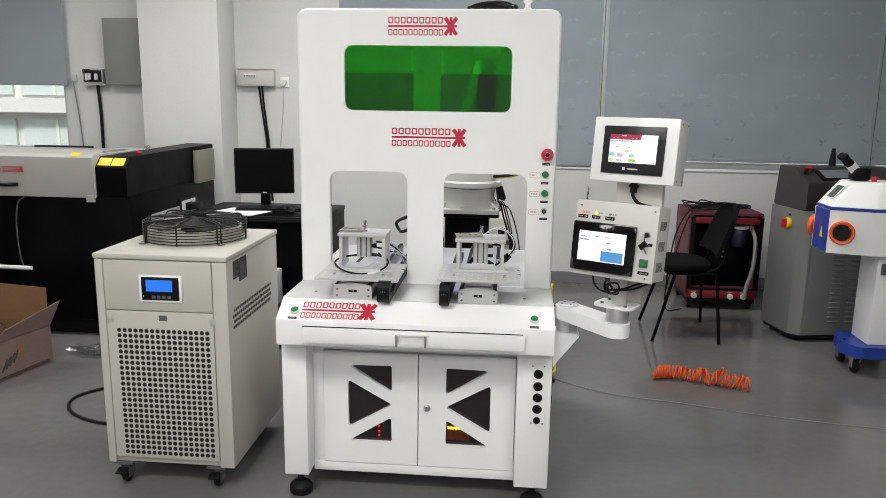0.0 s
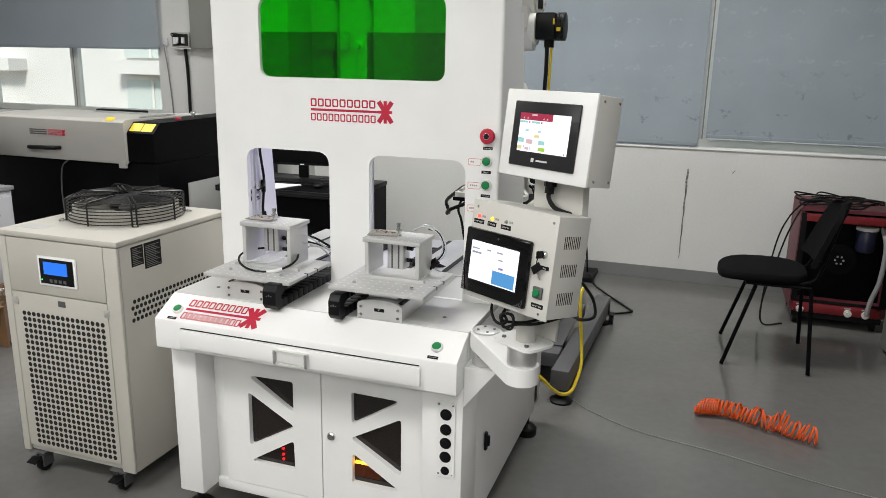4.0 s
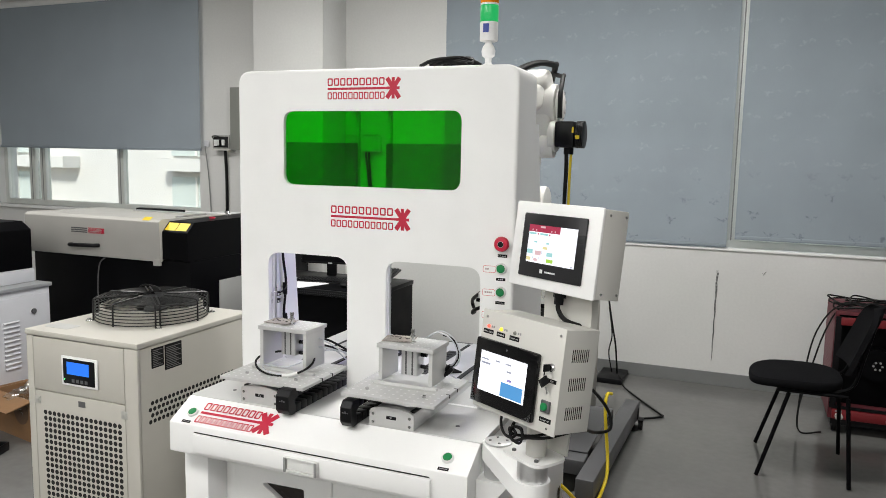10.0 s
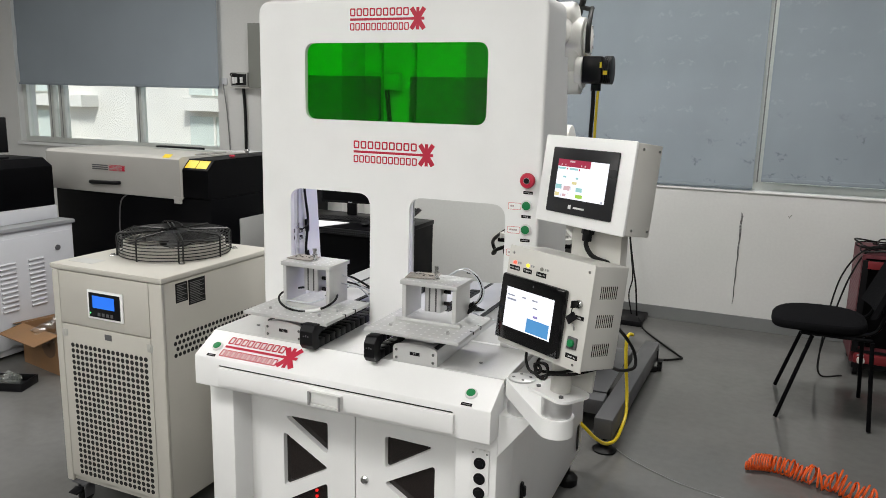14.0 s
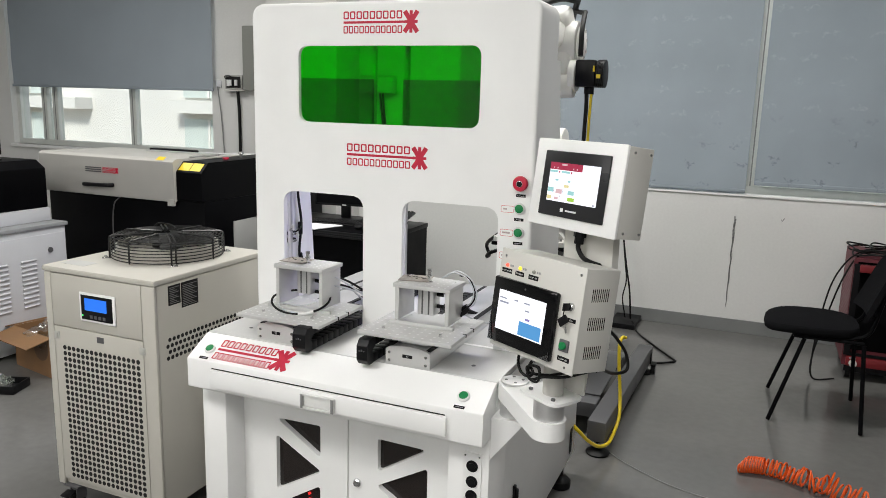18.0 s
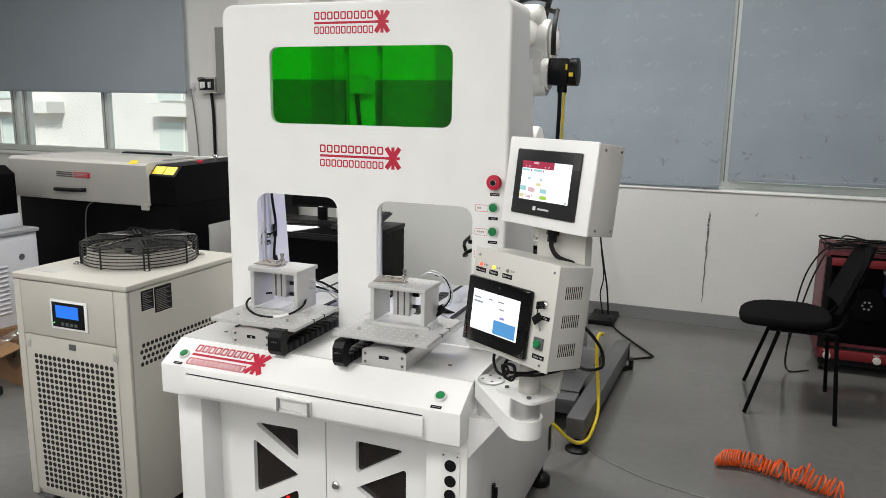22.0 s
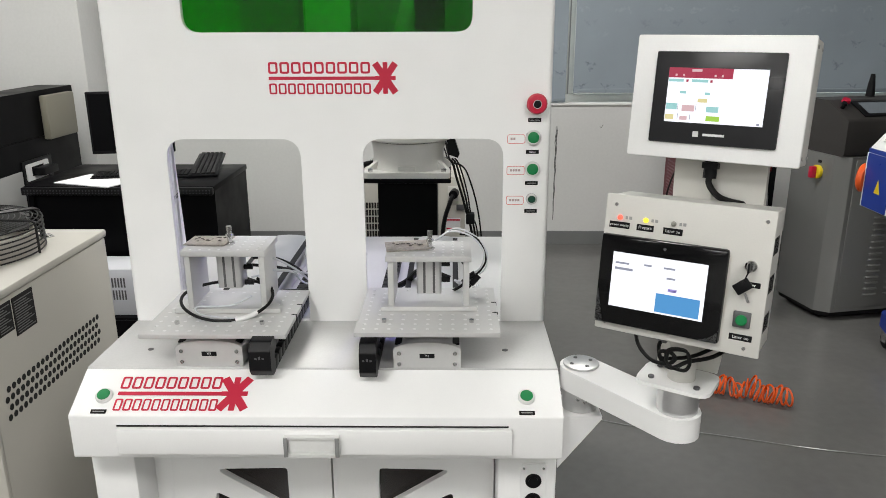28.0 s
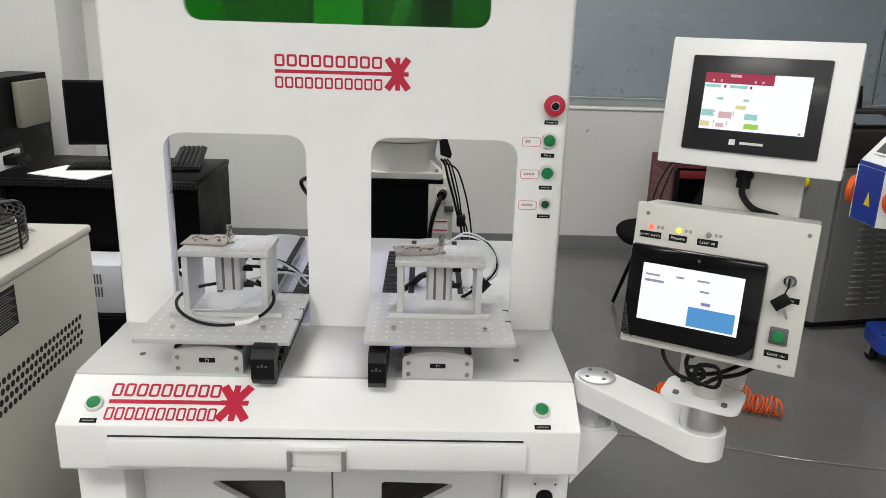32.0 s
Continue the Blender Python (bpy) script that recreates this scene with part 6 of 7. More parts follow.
# ---- white cabinet with a small device, boxes ----
wc = thing("metal_cabinet", (-3.25, 3.45, 0), "white metal cabinet with louvres and a lock", "cabinet")
GREYTOP = mat("grey_top", (0.30, 0.31, 0.32), 0.5)
PALEW = mat("pale_cabinet_coat", (0.60, 0.61, 0.64), 0.45, var=0.03)
part("body", box(-3.53, -2.992, 3.00, 3.875, 0.02, 0.700, 0.004), PALEW, wc, world=True)
part("top", box(-3.54, -2.978, 2.99, 3.885, 0.7005, 0.722, 0.003), GREYTOP, wc, world=True)
d = part("door", box(-2.9915, -2.980, 3.02, 3.855, 0.06, 0.665, 0.003), PALEW, wc, world=True)
part("lock", cyl((-2.972, 3.755, 0.572), (-2.980, 3.755, 0.572), 0.015), DARKSTEEL, d, world=True)
for yy in (3.61, 3.435):
    for k in range(11):
        part("louvre", xf(box(-0.006, 0.006, -0.048, 0.048, -0.005, 0.005, 0.002), Matrix.Translation((-2.977, yy, 0.53 - 0.026 * k)) @ Matrix.Rotation(radians(35), 4, 'Y')), PALEW, d, world=True)
dv = thing("desktop_device", (-3.3, 3.5, 0.722), "black desktop device with a pale grey base", "device")
part("base", box(-3.50, -3.085, 3.05, 3.86, 0.7225, 0.800, 0.004), PALEW, dv, world=True)
part("hood", plate(rounded([(-3.49, 0.8005), (-3.09, 0.8005), (-3.09, 1.03), (-3.16, 1.075), (-3.49, 1.075)], 0.01), 'y', 3.06, 3.85), SATIN, dv, world=True)
mo2 = thing("monitor", pose(-3.30, 3.62, 1.0755, 0, 0, 75), "black flat monitor standing on the device, switched off", "monitor")
part("screen_panel", box(-0.18, 0.10, -0.012, 0.012, 0.03, 0.23, 0.004), BLACK, mo2)
part("foot", box(-0.08, 0.08, -0.06, 0.06, 0, 0.008, 0.003), BLACK, mo2)
part("neck", box(-0.025, 0.025, 0.0125, 0.03, 0.0082, 0.10, 0.004), BLACK, mo2)
cb = thing("cardboard_box", pose(-2.67, 3.56, 0, 0, 0, -11), "open brown cardboard box with crumpled wrapping", "box")
bw, bd, bh, tk = 0.185, 0.18, 0.22, 0.005
part("side", box(-bw, bw, -bd, -bd + tk, 0, bh), CARD, cb)
part("side", box(-bw, bw, bd - tk, bd, 0, bh), CARD, cb)
part("side", box(-bw, -bw + tk, -bd + tk, bd - tk, 0, bh), CARD, cb)
PINKCARD = mat("faded_pinkish_cardboard", (0.155, 0.105, 0.09), 0.85, var=0.14, scale=9, bump=0.2, fine=90)
part("side", box(bw - tk, bw, -bd + tk, bd - tk, 0, bh), PINKCARD, cb)
part("print", merge(box(bw + 0.0001, bw + 0.001, -bd + 0.01, bd - 0.02, 0.012, 0.032), *[xf(box(0, 0.001, -0.006, 0.006, -0.035, 0.035), Matrix.Translation((bw + 0.0001, -0.13 + 0.024 * q, 0.085 + 0.010 * q)) @ Matrix.Rotation(radians(-35), 4, 'X')) for q in range(4)]), mat("dark_print", (0.05, 0.035, 0.03), 0.8), cb, "dark printed bars")
part("torn_patch", plate([(-0.05, 0.10), (-0.005, 0.12), (0.0, 0.18), (-0.02, 0.165), (-0.045, 0.19), (-0.04, 0.14)], 'x', bw + 0.0002, bw + 0.0012), CARD, cb, "pale torn patch")
part("bottom", box(-bw + tk, bw - tk, -bd + tk, bd - tk, 0, 0.006), CARD, cb)
for m_, w_, l_ in ((Matrix.Translation((0, -bd, bh)) @ Matrix.Rotation(radians(192), 4, 'X'), bw * 0.97, 0.13), (Matrix.Translation((0, bd - tk, bh)) @ Matrix.Rotation(radians(88), 4, 'X'), bw * 0.97, 0.20)):
    part("flap", xf(box(-w_, w_, 0, l_, 0.0005, tk), m_), CARD, cb)
part("flap", xf(box(0, 0.13, -bd, bd, 0.0005, tk), Matrix.Translation((-bw, 0, bh)) @ Matrix.Rotation(math.pi, 4, 'Z') @ Matrix.Rotation(radians(15), 4, 'Y')), CARD, cb)
part("flap", xf(plate([(-bd, 0.0), (bd, 0.0), (bd + 0.045, 0.125), (-bd + 0.05, 0.055)], 'x', 0.0005, tk), Matrix.Translation((bw, 0, bh)) @ Matrix.Rotation(radians(14), 4, 'Y')), PINKCARD, cb, "pinkish outside of the raised flap")
part("print", xf(cyl((0, 0, 0), (0, 0, 0.001), 0.07, n=32), Matrix.Translation((0.08, -bd - 0.0002, 0.15)) @ FRONT), mat("brown_print", (0.12, 0.07, 0.04), 0.8), cb, "dark round print")
WRAP = clear("crumpled_clear_wrap", (0.90, 0.92, 0.90), 0.22, 0.28)
wr = bmesh.new()
bmesh.ops.create_icosphere(wr, subdivisions=4, radius=0.13)
for v in wr.verts:
    v.co *= 0.8 + 0.5 * noise.noise(v.co * 14) + 0.15 * noise.noise(v.co * 40)
    v.co.z *= 0.8
solo("plastic_wrap", xf(wr, pose(-2.63, 3.46, 0.19)), WRAP, "crumpled clear plastic wrap in the box", "wrap", "wraps")
bx = thing("tool_tray", pose(-2.64, 3.14, 0, 0, 0, 20), "low black plastic tray lying on the floor", "tray")
part("bottom", box(-0.11, 0.11, -0.07, 0.07, 0, 0.006, 0.002), BLACK, bx)
for q in (-1, 1):
    part("side", box(-0.11, 0.11, q * 0.067 - 0.003, q * 0.067 + 0.003, 0.0062, 0.042, 0.001), BLACK, bx)
    part("end", box(q * 0.107 - 0.003, q * 0.107 + 0.003, -0.0635, 0.0635, 0.0062, 0.042, 0.001), BLACK, bx)


def crumple(m_, rx_, ry_, rz_, seed, label):
    b_ = bmesh.new()
    bmesh.ops.create_icosphere(b_, subdivisions=4, radius=1.0)
    for v in b_.verts:
        p_ = v.co * 2.2 + Vector((seed, 0, 0))
        k_ = 0.8 + 0.55 * noise.noise(p_) + 0.25 * noise.noise(p_ * 3)
        v.co = Vector((v.co.x * rx_ * k_, v.co.y * ry_ * k_, max(0.002, (v.co.z * 0.5 + 0.5) * rz_ * k_)))
    return solo("plastic_wrap", xf(b_, m_), WRAP, label, "wrap", "wraps")


crumple(pose(-2.63, 3.14, 0.0065), 0.07, 0.05, 0.07, 3.0, "crumpled clear bag lying in the black tray")
crumple(pose(-2.66, 2.98, 0.0), 0.08, 0.05, 0.03, 7.0, "crumpled clear bag on the floor")
crumple(pose(-2.30, 3.88, 0.0), 0.16, 0.10, 0.05, 11.0, "sheet of clear wrap lying on the floor")

# the pale case in front of the desk
uc = thing("low_cabinet", (-1.55, 4.18, 0), "low black cabinet in front of the desk", "cabinet")
part("body", box(-1.80, -1.30, 4.06, 4.285, 0.0, 0.235, 0.004), SATIN, uc, world=True)
part("door", box(-1.79, -1.31, 4.052, 4.0595, 0.015, 0.225, 0.002), SATIN, uc, world=True)
pc = thing("vented_case", (-1.52, 4.18, 0.2355), "pale grey metal case with rows of vent slots", "case")
part("body", box(-1.70, -1.34, 4.09, 4.28, 0.2355, 0.440, 0.004), PALEW, pc, world=True)
part("vent", merge(*[box(-1.60 + 0.0125 * i, -1.5935 + 0.0125 * i, 4.0885, 4.0905, z, z + 0.042) for i in range(15) for z in (0.305, 0.360)]), DARKSTEEL, pc, "two rows of dark vent slots", world=True)

# ---- switch boxes and conduits on the wall ----
eb = thing("switch_box", (-2.03, 5.95, 1.52), "grey wall-mounted switch box with breakers", "switch box", "switch boxes")
part("case", box(-2.17, -1.885, 5.935, 5.998, 1.525, 1.655, 0.004), BOXGREY, eb, world=True)
part("cover", box(-2.165, -1.890, 5.9305, 5.9348, 1.535, 1.650, 0.002), BOXGREY, eb, world=True)
for k in range(5):
    part("breaker", box(-2.120 + 0.020 * k, -2.103 + 0.020 * k, 5.924, 5.9303, 1.590, 1.622, 0.002), PALE, eb, "pale breaker" if k == 0 else "", world=True)
    part("toggle", box(-2.116 + 0.020 * k, -2.107 + 0.020 * k, 5.918, 5.9238, 1.598, 1.606, 0.001), BLACK, eb, world=True)
part("lid_shade", box(-2.175, -1.880, 5.915, 5.9348, 1.6552, 1.660, 0.001), BOXGREY, eb, world=True)
solo("wall_socket", box(-1.845, -1.775, 5.985, 5.998, 1.52, 1.60, 0.004), WHITE, "white plastic wall socket", "socket", "wall sockets")
solo("plug", cyl((-1.81, 5.94, 1.555), (-1.81, 5.984, 1.555), 0.022), PALE, "pale plug in the wall socket", "plug")
solo("wall_cable", merge(tube([(-2.015, 5.97, 1.524), (-2.005, 5.98, 1.40), (-1.985, 5.985, 1.22), (-1.968, 5.985, 1.05), (-1.955, 5.985, 0.6)], 0.0085), tube([(-1.990, 5.97, 1.524), (-1.985, 5.98, 1.40), (-1.967, 5.985, 1.22), (-1.951, 5.985, 1.05), (-1.935, 5.985, 0.6)], 0.0085)), RUBBER, "two thick black cables down the wall", "cable")
solo("wall_cable", tube([(-1.81, 5.955, 1.53), (-1.83, 5.98, 1.3), (-1.86, 5.985, 1.0), (-1.86, 5.985, 0.7)], 0.004), mat("grey_cord", (0.5, 0.5, 0.48), 0.6), "thin grey cord down the wall", "cable")
eb = thing("switch_box", (-3.3, 5.95, 1.52), "grey breaker box with an open lid", "switch box", "switch boxes")
part("tray", box(-3.47, -3.27, 5.93, 5.998, 1.515, 1.525), BOXGREY, eb, world=True)
part("case", box(-3.47, -3.30, 5.945, 5.998, 1.53, 1.645, 0.003), mat("worn_grey", (0.40, 0.40, 0.38), 0.6, var=0.3, scale=30), eb, world=True)
# flat near-black sheet paints the shade of the open interior
part("interior_shade", box(-3.455, -3.310, 5.9425, 5.9448, 1.540, 1.632), HOLE, eb, "dark sheet standing for the shaded open interior", world=True)
for k in range(4):
    part("breaker", box(-3.440 + 0.026 * k, -3.418 + 0.026 * k, 5.925, 5.9423, 1.552 + 0.006 * (k % 2), 1.606, 0.002), PALE if k != 2 else BLACK, eb, "white breaker" if k == 0 else "", world=True)
part("wire", tube([(-3.44, 5.93, 1.606), (-3.45, 5.915, 1.630), (-3.40, 5.915, 1.636), (-3.36, 5.93, 1.608)], 0.004), RUBBER, eb, "black wire", world=True)

solo("distribution_panel", box(-3.252, -2.957, 5.90, 5.998, 1.52, 2.035, 0.004), mat("olive_grey_coat", (0.24, 0.245, 0.225), 0.5), "olive-grey metal distribution panel on the wall", "panel")
solo("wall_socket", box(-3.60, -3.545, 5.985, 5.998, 1.54, 1.60, 0.004), PALEW, "small grey wall socket", "socket", "wall sockets")
solo("wall_cable", tube([(-3.36, 5.97, 1.515), (-3.355, 5.98, 1.3), (-3.355, 5.98, 0.9), (-3.35, 5.98, 0.5)], 0.013), RUBBER, "thick black cable down the wall", "cable")
solo("wall_cable", tube([(-3.57, 5.97, 1.55), (-3.55, 5.985, 1.3), (-3.53, 5.985, 1.0), (-3.53, 5.985, 0.8)], 0.005), mat("grey_cord_dark", (0.22, 0.22, 0.22), 0.6), "thin dark cord down the wall", "cable")

# ---- chair ----
cr = thing("visitor_chair", (1.08, 4.74, 0), "black fabric visitor chair on thin black steel legs", "chair")
bm = bmesh.new()
n1, n2 = 28, 8
rings = []
for j in range(n2 + 1):
    f = -1 + 2 * j / n2
    k_ = max(0.0, 1 - abs(f) ** 3.2) ** (1 / 3.2)
    ring = []
    for i in range(n1):
        a = 2 * math.pi * i / n1
        ca, sa = math.cos(a), math.sin(a)
        ex, ey = 0.212 * math.copysign(abs(ca) ** 0.72, ca), 0.210 * math.copysign(abs(sa) ** 0.66, sa)
        k2 = 0.80 + 0.20 * k_
        x = 1.05 + ex * k2
        ring.append(bm.verts.new((x, 4.745 + ey * k2, 0.447 + 0.026 * f + 0.012 * math.sin((x - 0.85) * 6) - (0.10 * max(0, 0.92 - x)))))
    rings.append(ring)
for a_, b_ in zip(rings, rings[1:]):
    for i in range(n1):
        bm.faces.new((a_[i], a_[(i + 1) % n1], b_[(i + 1) % n1], b_[i]))
bm.faces.new(list(reversed(rings[0])))
bm.faces.new(rings[-1])
bmesh.ops.recalc_face_normals(bm, faces=bm.faces)
part("seat", bm, FABRIC, cr, "padded black seat", world=True)
for y in (4.61, 4.88):
    part("seat_rail", tube([(0.97, y, 0.424), (1.23, y, 0.424)], 0.009, 10, False), SATIN, cr, world=True)
bm = bmesh.new()
n1, n2 = 14, 14
gv = []
for i in range(n1 + 1):
    u = -1 + 2 * i / n1
    col_ = []
    for j in range(n2 + 1):
        v = j / n2
        half = 0.205 * (1 - 0.16 * v) * (1 if v < 0.70 else math.sqrt(max(0.10, 1 - ((v - 0.70) / 0.315) ** 2)))
        col_.append(bm.verts.new((1.265 + 0.115 * v + 0.035 * (1 - u * u) - 0.02, 4.745 + u * half, 0.53 + 0.30 * v)))
    gv.append(col_)
for i in range(n1):
    for j in range(n2):
        bm.faces.new((gv[i][j], gv[i + 1][j], gv[i + 1][j + 1], gv[i][j + 1]))
g = bmesh.ops.extrude_face_region(bm, geom=bm.faces[:])
for v in [q for q in g['geom'] if isinstance(q, bmesh.types.BMVert)]:
    v.co.x += 0.025
bmesh.ops.recalc_face_normals(bm, faces=bm.faces)
part("backrest", bm, FABRIC, cr, "curved black backrest", world=True)
for y in (4.53, 4.96):
    part("front_leg", tube([(1.02, y + (0.03 if y < 4.7 else -0.03), 0.415), (0.898, y - (0.035 if y < 4.7 else 0.0), 0.006)], 0.010, 10, False), SATIN, cr, world=True)
    part("rear_leg", tube([(1.27, y + (0.03 if y < 4.7 else -0.03), 0.415), (1.296, y - (0.035 if y < 4.7 else 0.0), 0.006)], 0.010, 10, False), SATIN, cr, world=True)
    part("back_support", tube([(1.22, y + (0.06 if y < 4.7 else -0.06), 0.43), (1.29, y + (0.06 if y < 4.7 else -0.06), 0.47), (1.325, y + (0.07 if y < 4.7 else -0.07), 0.60), (1.365, y + (0.08 if y < 4.7 else -0.08), 0.77)], 0.009), SATIN, cr, world=True)
    part("side_rail", tube([(0.97, y + (0.03 if y < 4.7 else -0.03), 0.422), (1.27, y + (0.03 if y < 4.7 else -0.03), 0.422)], 0.008, 10, False), SATIN, cr, world=True)

# ---- red welding source ----
rw = thing("red_welding_source", (1.51, 5.53, 0), "dusty red welding power source with cables on top", "power source")
DRED = mat("dark_red_coat", (0.17, 0.006, 0.010), 0.55, var=0.15)
PERF = mat("dusty_red_coat", (0.115, 0.019, 0.027), 0.6, var=0.3, scale=20)
RX0, RX1, RZ1 = 1.27, 1.765, 0.695
part("shell", plate(rect(RX0, RX1, 0.085, RZ1, 0.01), 'y', 5.322, 5.76, [rect(RX0 + 0.02, RX1 - 0.02, 0.145, RZ1 - 0.02)]), PERF, rw, "dusty red sheet-metal shell", world=True)
part("front_rim", plate(rect(RX0 + 0.004, RX1, 0.145, RZ1 - 0.03), 'y', 5.312, 5.3218, [rect(RX0 + 0.035, RX1 - 0.035, 0.16, RZ1 - 0.075)]), BLACK, rw, "black front rim", world=True)
part("back_panel", box(RX0 + 0.0205, RX1 - 0.0205, 5.44, 5.46, 0.1455, RZ1 - 0.0205), SATIN, rw, world=True)
part("upper_strip", box(RX0 + 0.03, RX1 - 0.03, 5.304, 5.3118, RZ1 - 0.075, RZ1 - 0.032, 0.002), DRED, rw, "red strip", world=True)
part("base_tray", box(RX0 + 0.015, RX1 - 0.015, 5.315, 5.75, 0.052, 0.0845), BLACK, rw, world=True)
part("lower_strip", box(RX0 + 0.02, RX1 - 0.03, 5.302, 5.3217, 0.086, 0.140, 0.004), DRED, rw, "red strip", world=True)
for x in (1.325, 1.575, 1.665):
    part("connector", merge(cyl((x, 5.285, 0.105), (x, 5.3018, 0.105), 0.020), cyl((x, 5.275, 0.105), (x, 5.2849, 0.105), 0.013)), BOXGREY, rw, "pale round connector", world=True)
    part("print_bar", box(x - 0.02, x + 0.015, 5.3012, 5.3019, 0.128, 0.136), DIMPRINT, rw, world=True)
part("reel", merge(cyl((1.50, 5.35, 0.40), (1.50, 5.435, 0.40), 0.09), cyl((1.50, 5.342, 0.40), (1.50, 5.35, 0.40), 0.025)), SATIN, rw, "black wire reel", world=True)
part("reel_hub", merge(*[cyl((1.50 + 0.022 * math.cos(a), 5.338, 0.40 + 0.022 * math.sin(a)), (1.50 + 0.022 * math.cos(a), 5.3418, 0.40 + 0.022 * math.sin(a)), 0.006, n=8) for a in [k * 1.047 for k in range(6)]]), DIMPRINT, rw, world=True)
part("filter_cup", lathe([(0.045, 0), (0.052, 0.02), (0.052, 0.115), (0.045, 0.125)], (1.625, 5.38, 0.455), 20), mat("dark_blue_cup", (0.012, 0.014, 0.035), 0.3), rw, "dark blue filter cup", world=True)
part("lid", cyl((1.625, 5.38, 0.5802), (1.625, 5.38, 0.598), 0.058), BOXGREY, rw, world=True)
part("hose", tube([(1.70, 5.38, 0.60), (1.715, 5.30, 0.50), (1.705, 5.275, 0.32), (1.675, 5.27, 0.20), (1.665, 5.272, 0.11)], 0.013, 10), mat("grey_hose", (0.26, 0.26, 0.265), 0.5), rw, "grey hose", world=True)
part("side_perforation", merge(*[cyl((RX0 - 0.0006, 5.36 + 0.02 * i, 0.20 + 0.02 * j), (RX0 + 0.0004, 5.36 + 0.02 * i, 0.20 + 0.02 * j), 0.006, n=8) for i in range(18) for j in range(22)]), mat("pale_pink_hole", (0.24, 0.14, 0.15), 0.7), rw, "field of small holes", world=True, kind="stuff")
for x in (1.31, 1.72):
    for y in (5.37, 5.71):
        part("castor", cyl((x - 0.012, y, 0.03), (x + 0.012, y, 0.03), 0.03), RUBBER, rw, world=True)
random.seed(4)
for k in range(6):
    c0 = Vector((1.48 + random.uniform(-0.08, 0.08), 5.47 + random.uniform(-0.06, 0.06), 0.700 + 0.006 * k))
    solo("black_cable", tube([c0 + Vector((random.uniform(0.14, 0.22) * math.cos(a), random.uniform(0.08, 0.13) * math.sin(a), random.uniform(0, 0.03))) for a in [i * 0.75 + k for i in range(9)]], 0.0045), RUBBER, "black cable coiled on the red power source", "cable", "coiled cables")
for k in range(2):
    solo("black_cable", tube([(1.42, 5.45, 0.715 + 0.01 * k), (1.30 - 0.02 * k, 5.36, 0.712), (1.225 - 0.04 * k, 5.31, 0.58), (1.17 - 0.03 * k, 5.28, 0.38), (1.115, 5.24, 0.13), (1.13, 5.22, 0.012), (1.24, 5.27, 0.010)], 0.0048), RUBBER, "black cable hanging down to the floor", "cable", "coiled cables")

# ---- stainless laser source ----
PX, PY = 1.758, 4.605
gw = thing("laser_source_cabinet", pose(PX, PY, 0, 0, 0, 12), "satin steel laser cabinet with a dark sloping console on castors", "laser cabinet")
CW, CD, CH = 0.62, 0.36, 0.815
part("body", plate(rounded([(0.0, 0.055), (0.055, 0.0), (CW, 0.0), (CW, CD), (0.0, CD)], 0.008, 3), 'z', 0.045, CH), STAIN, gw)
part("front_door", box(0.075, CW - 0.02, -0.006, -0.0003, 0.065, CH - 0.015, 0.002), STAIN, gw)
for c_ in range(3):
    for k in range(15):
        part("louvre", xf(box(-0.035, 0.035, -0.010, 0.004, -0.005, 0.005, 0.002), Matrix.Translation((0.25 + 0.115 * c_, -0.008, 0.13 + 0.030 * k)) @ Matrix.Rotation(radians(-30), 4, 'X')), STAIN, gw)
part("plinth", plate(rounded([(0.012, 0.06), (0.06, 0.012), (CW - 0.012, 0.012), (CW - 0.012, CD - 0.012), (0.012, CD - 0.012)], 0.008, 3), 'z', 0.022, 0.0445), BLACK, gw)
for x in (0.06, CW - 0.06):
    for y in (0.07, CD - 0.05):
        part("castor", merge(cyl((x - 0.012, y, 0.018), (x + 0.012, y, 0.018), 0.018), box(x - 0.02, x + 0.02, y - 0.02, y + 0.02, 0.018, 0.0218)), RUBBER, gw)
DKG = mat("dark_brown_grey_coat", (0.036, 0.033, 0.031), 0.5, var=0.08)
con = part("console", plate(rounded([(0.012, CH + 0.0005), (0.012, CH + 0.172), (0.17, CH + 0.250), (CD - 0.03, CH + 0.250), (CD, CH + 0.0005)], 0.02, 3), 'x', 0.012, CW), DKG, gw, "dark sloping console")
cs = Matrix.Translation((0.24, 0.088, CH + 0.2115)) @ Matrix.Rotation(math.atan2(0.078, 0.158), 4, 'X')
part("screen_frame", xf(box(-0.13, 0.13, -0.065, 0.065, 0, 0.006, 0.002), cs), BLACK, con)
part("screen", xf(box(-0.10, 0.10, -0.045, 0.048, 0.0062, 0.007), cs), mat("dull_screen", (0.16, 0.18, 0.20), 0.2), con, "dull grey screen")
part("stop_button", xf(lathe([(0.013, 0), (0.013, 0.012), (0.02, 0.014), (0.018, 0.028)], (-0.17, 0.045, 0), 18), cs), REDP, con)
part("key_switch", xf(lathe([(0.010, 0), (0.010, 0.018), (0.014, 0.02), (0.012, 0.030)], (-0.20, 0.015, 0), 14), cs), BLACK, con)
sw = part("main_switch", xf(cyl((0, 0, 0), (0, 0, 0.02), 0.033, bev=0.004), Matrix.Translation((-0.0001, 0.150, 0.725)) @ Matrix.Rotation(radians(-90), 4, 'Y')), YELLOW, gw, "yellow and red rotary switch")
part("knob", box(-0.050, -0.0202, 0.138, 0.162, 0.697, 0.753, 0.005), REDP, sw)
part("name_label", box(-0.001, 0.0005, 0.138, 0.162, 0.768, 0.782), BLACK, gw)
part("strain_relief", lathe([(0.022, 0), (0.018, 0.05), (0.010, 0.11)], (0.33, 0.28, CH + 0.2495), 14), BLACK, gw)

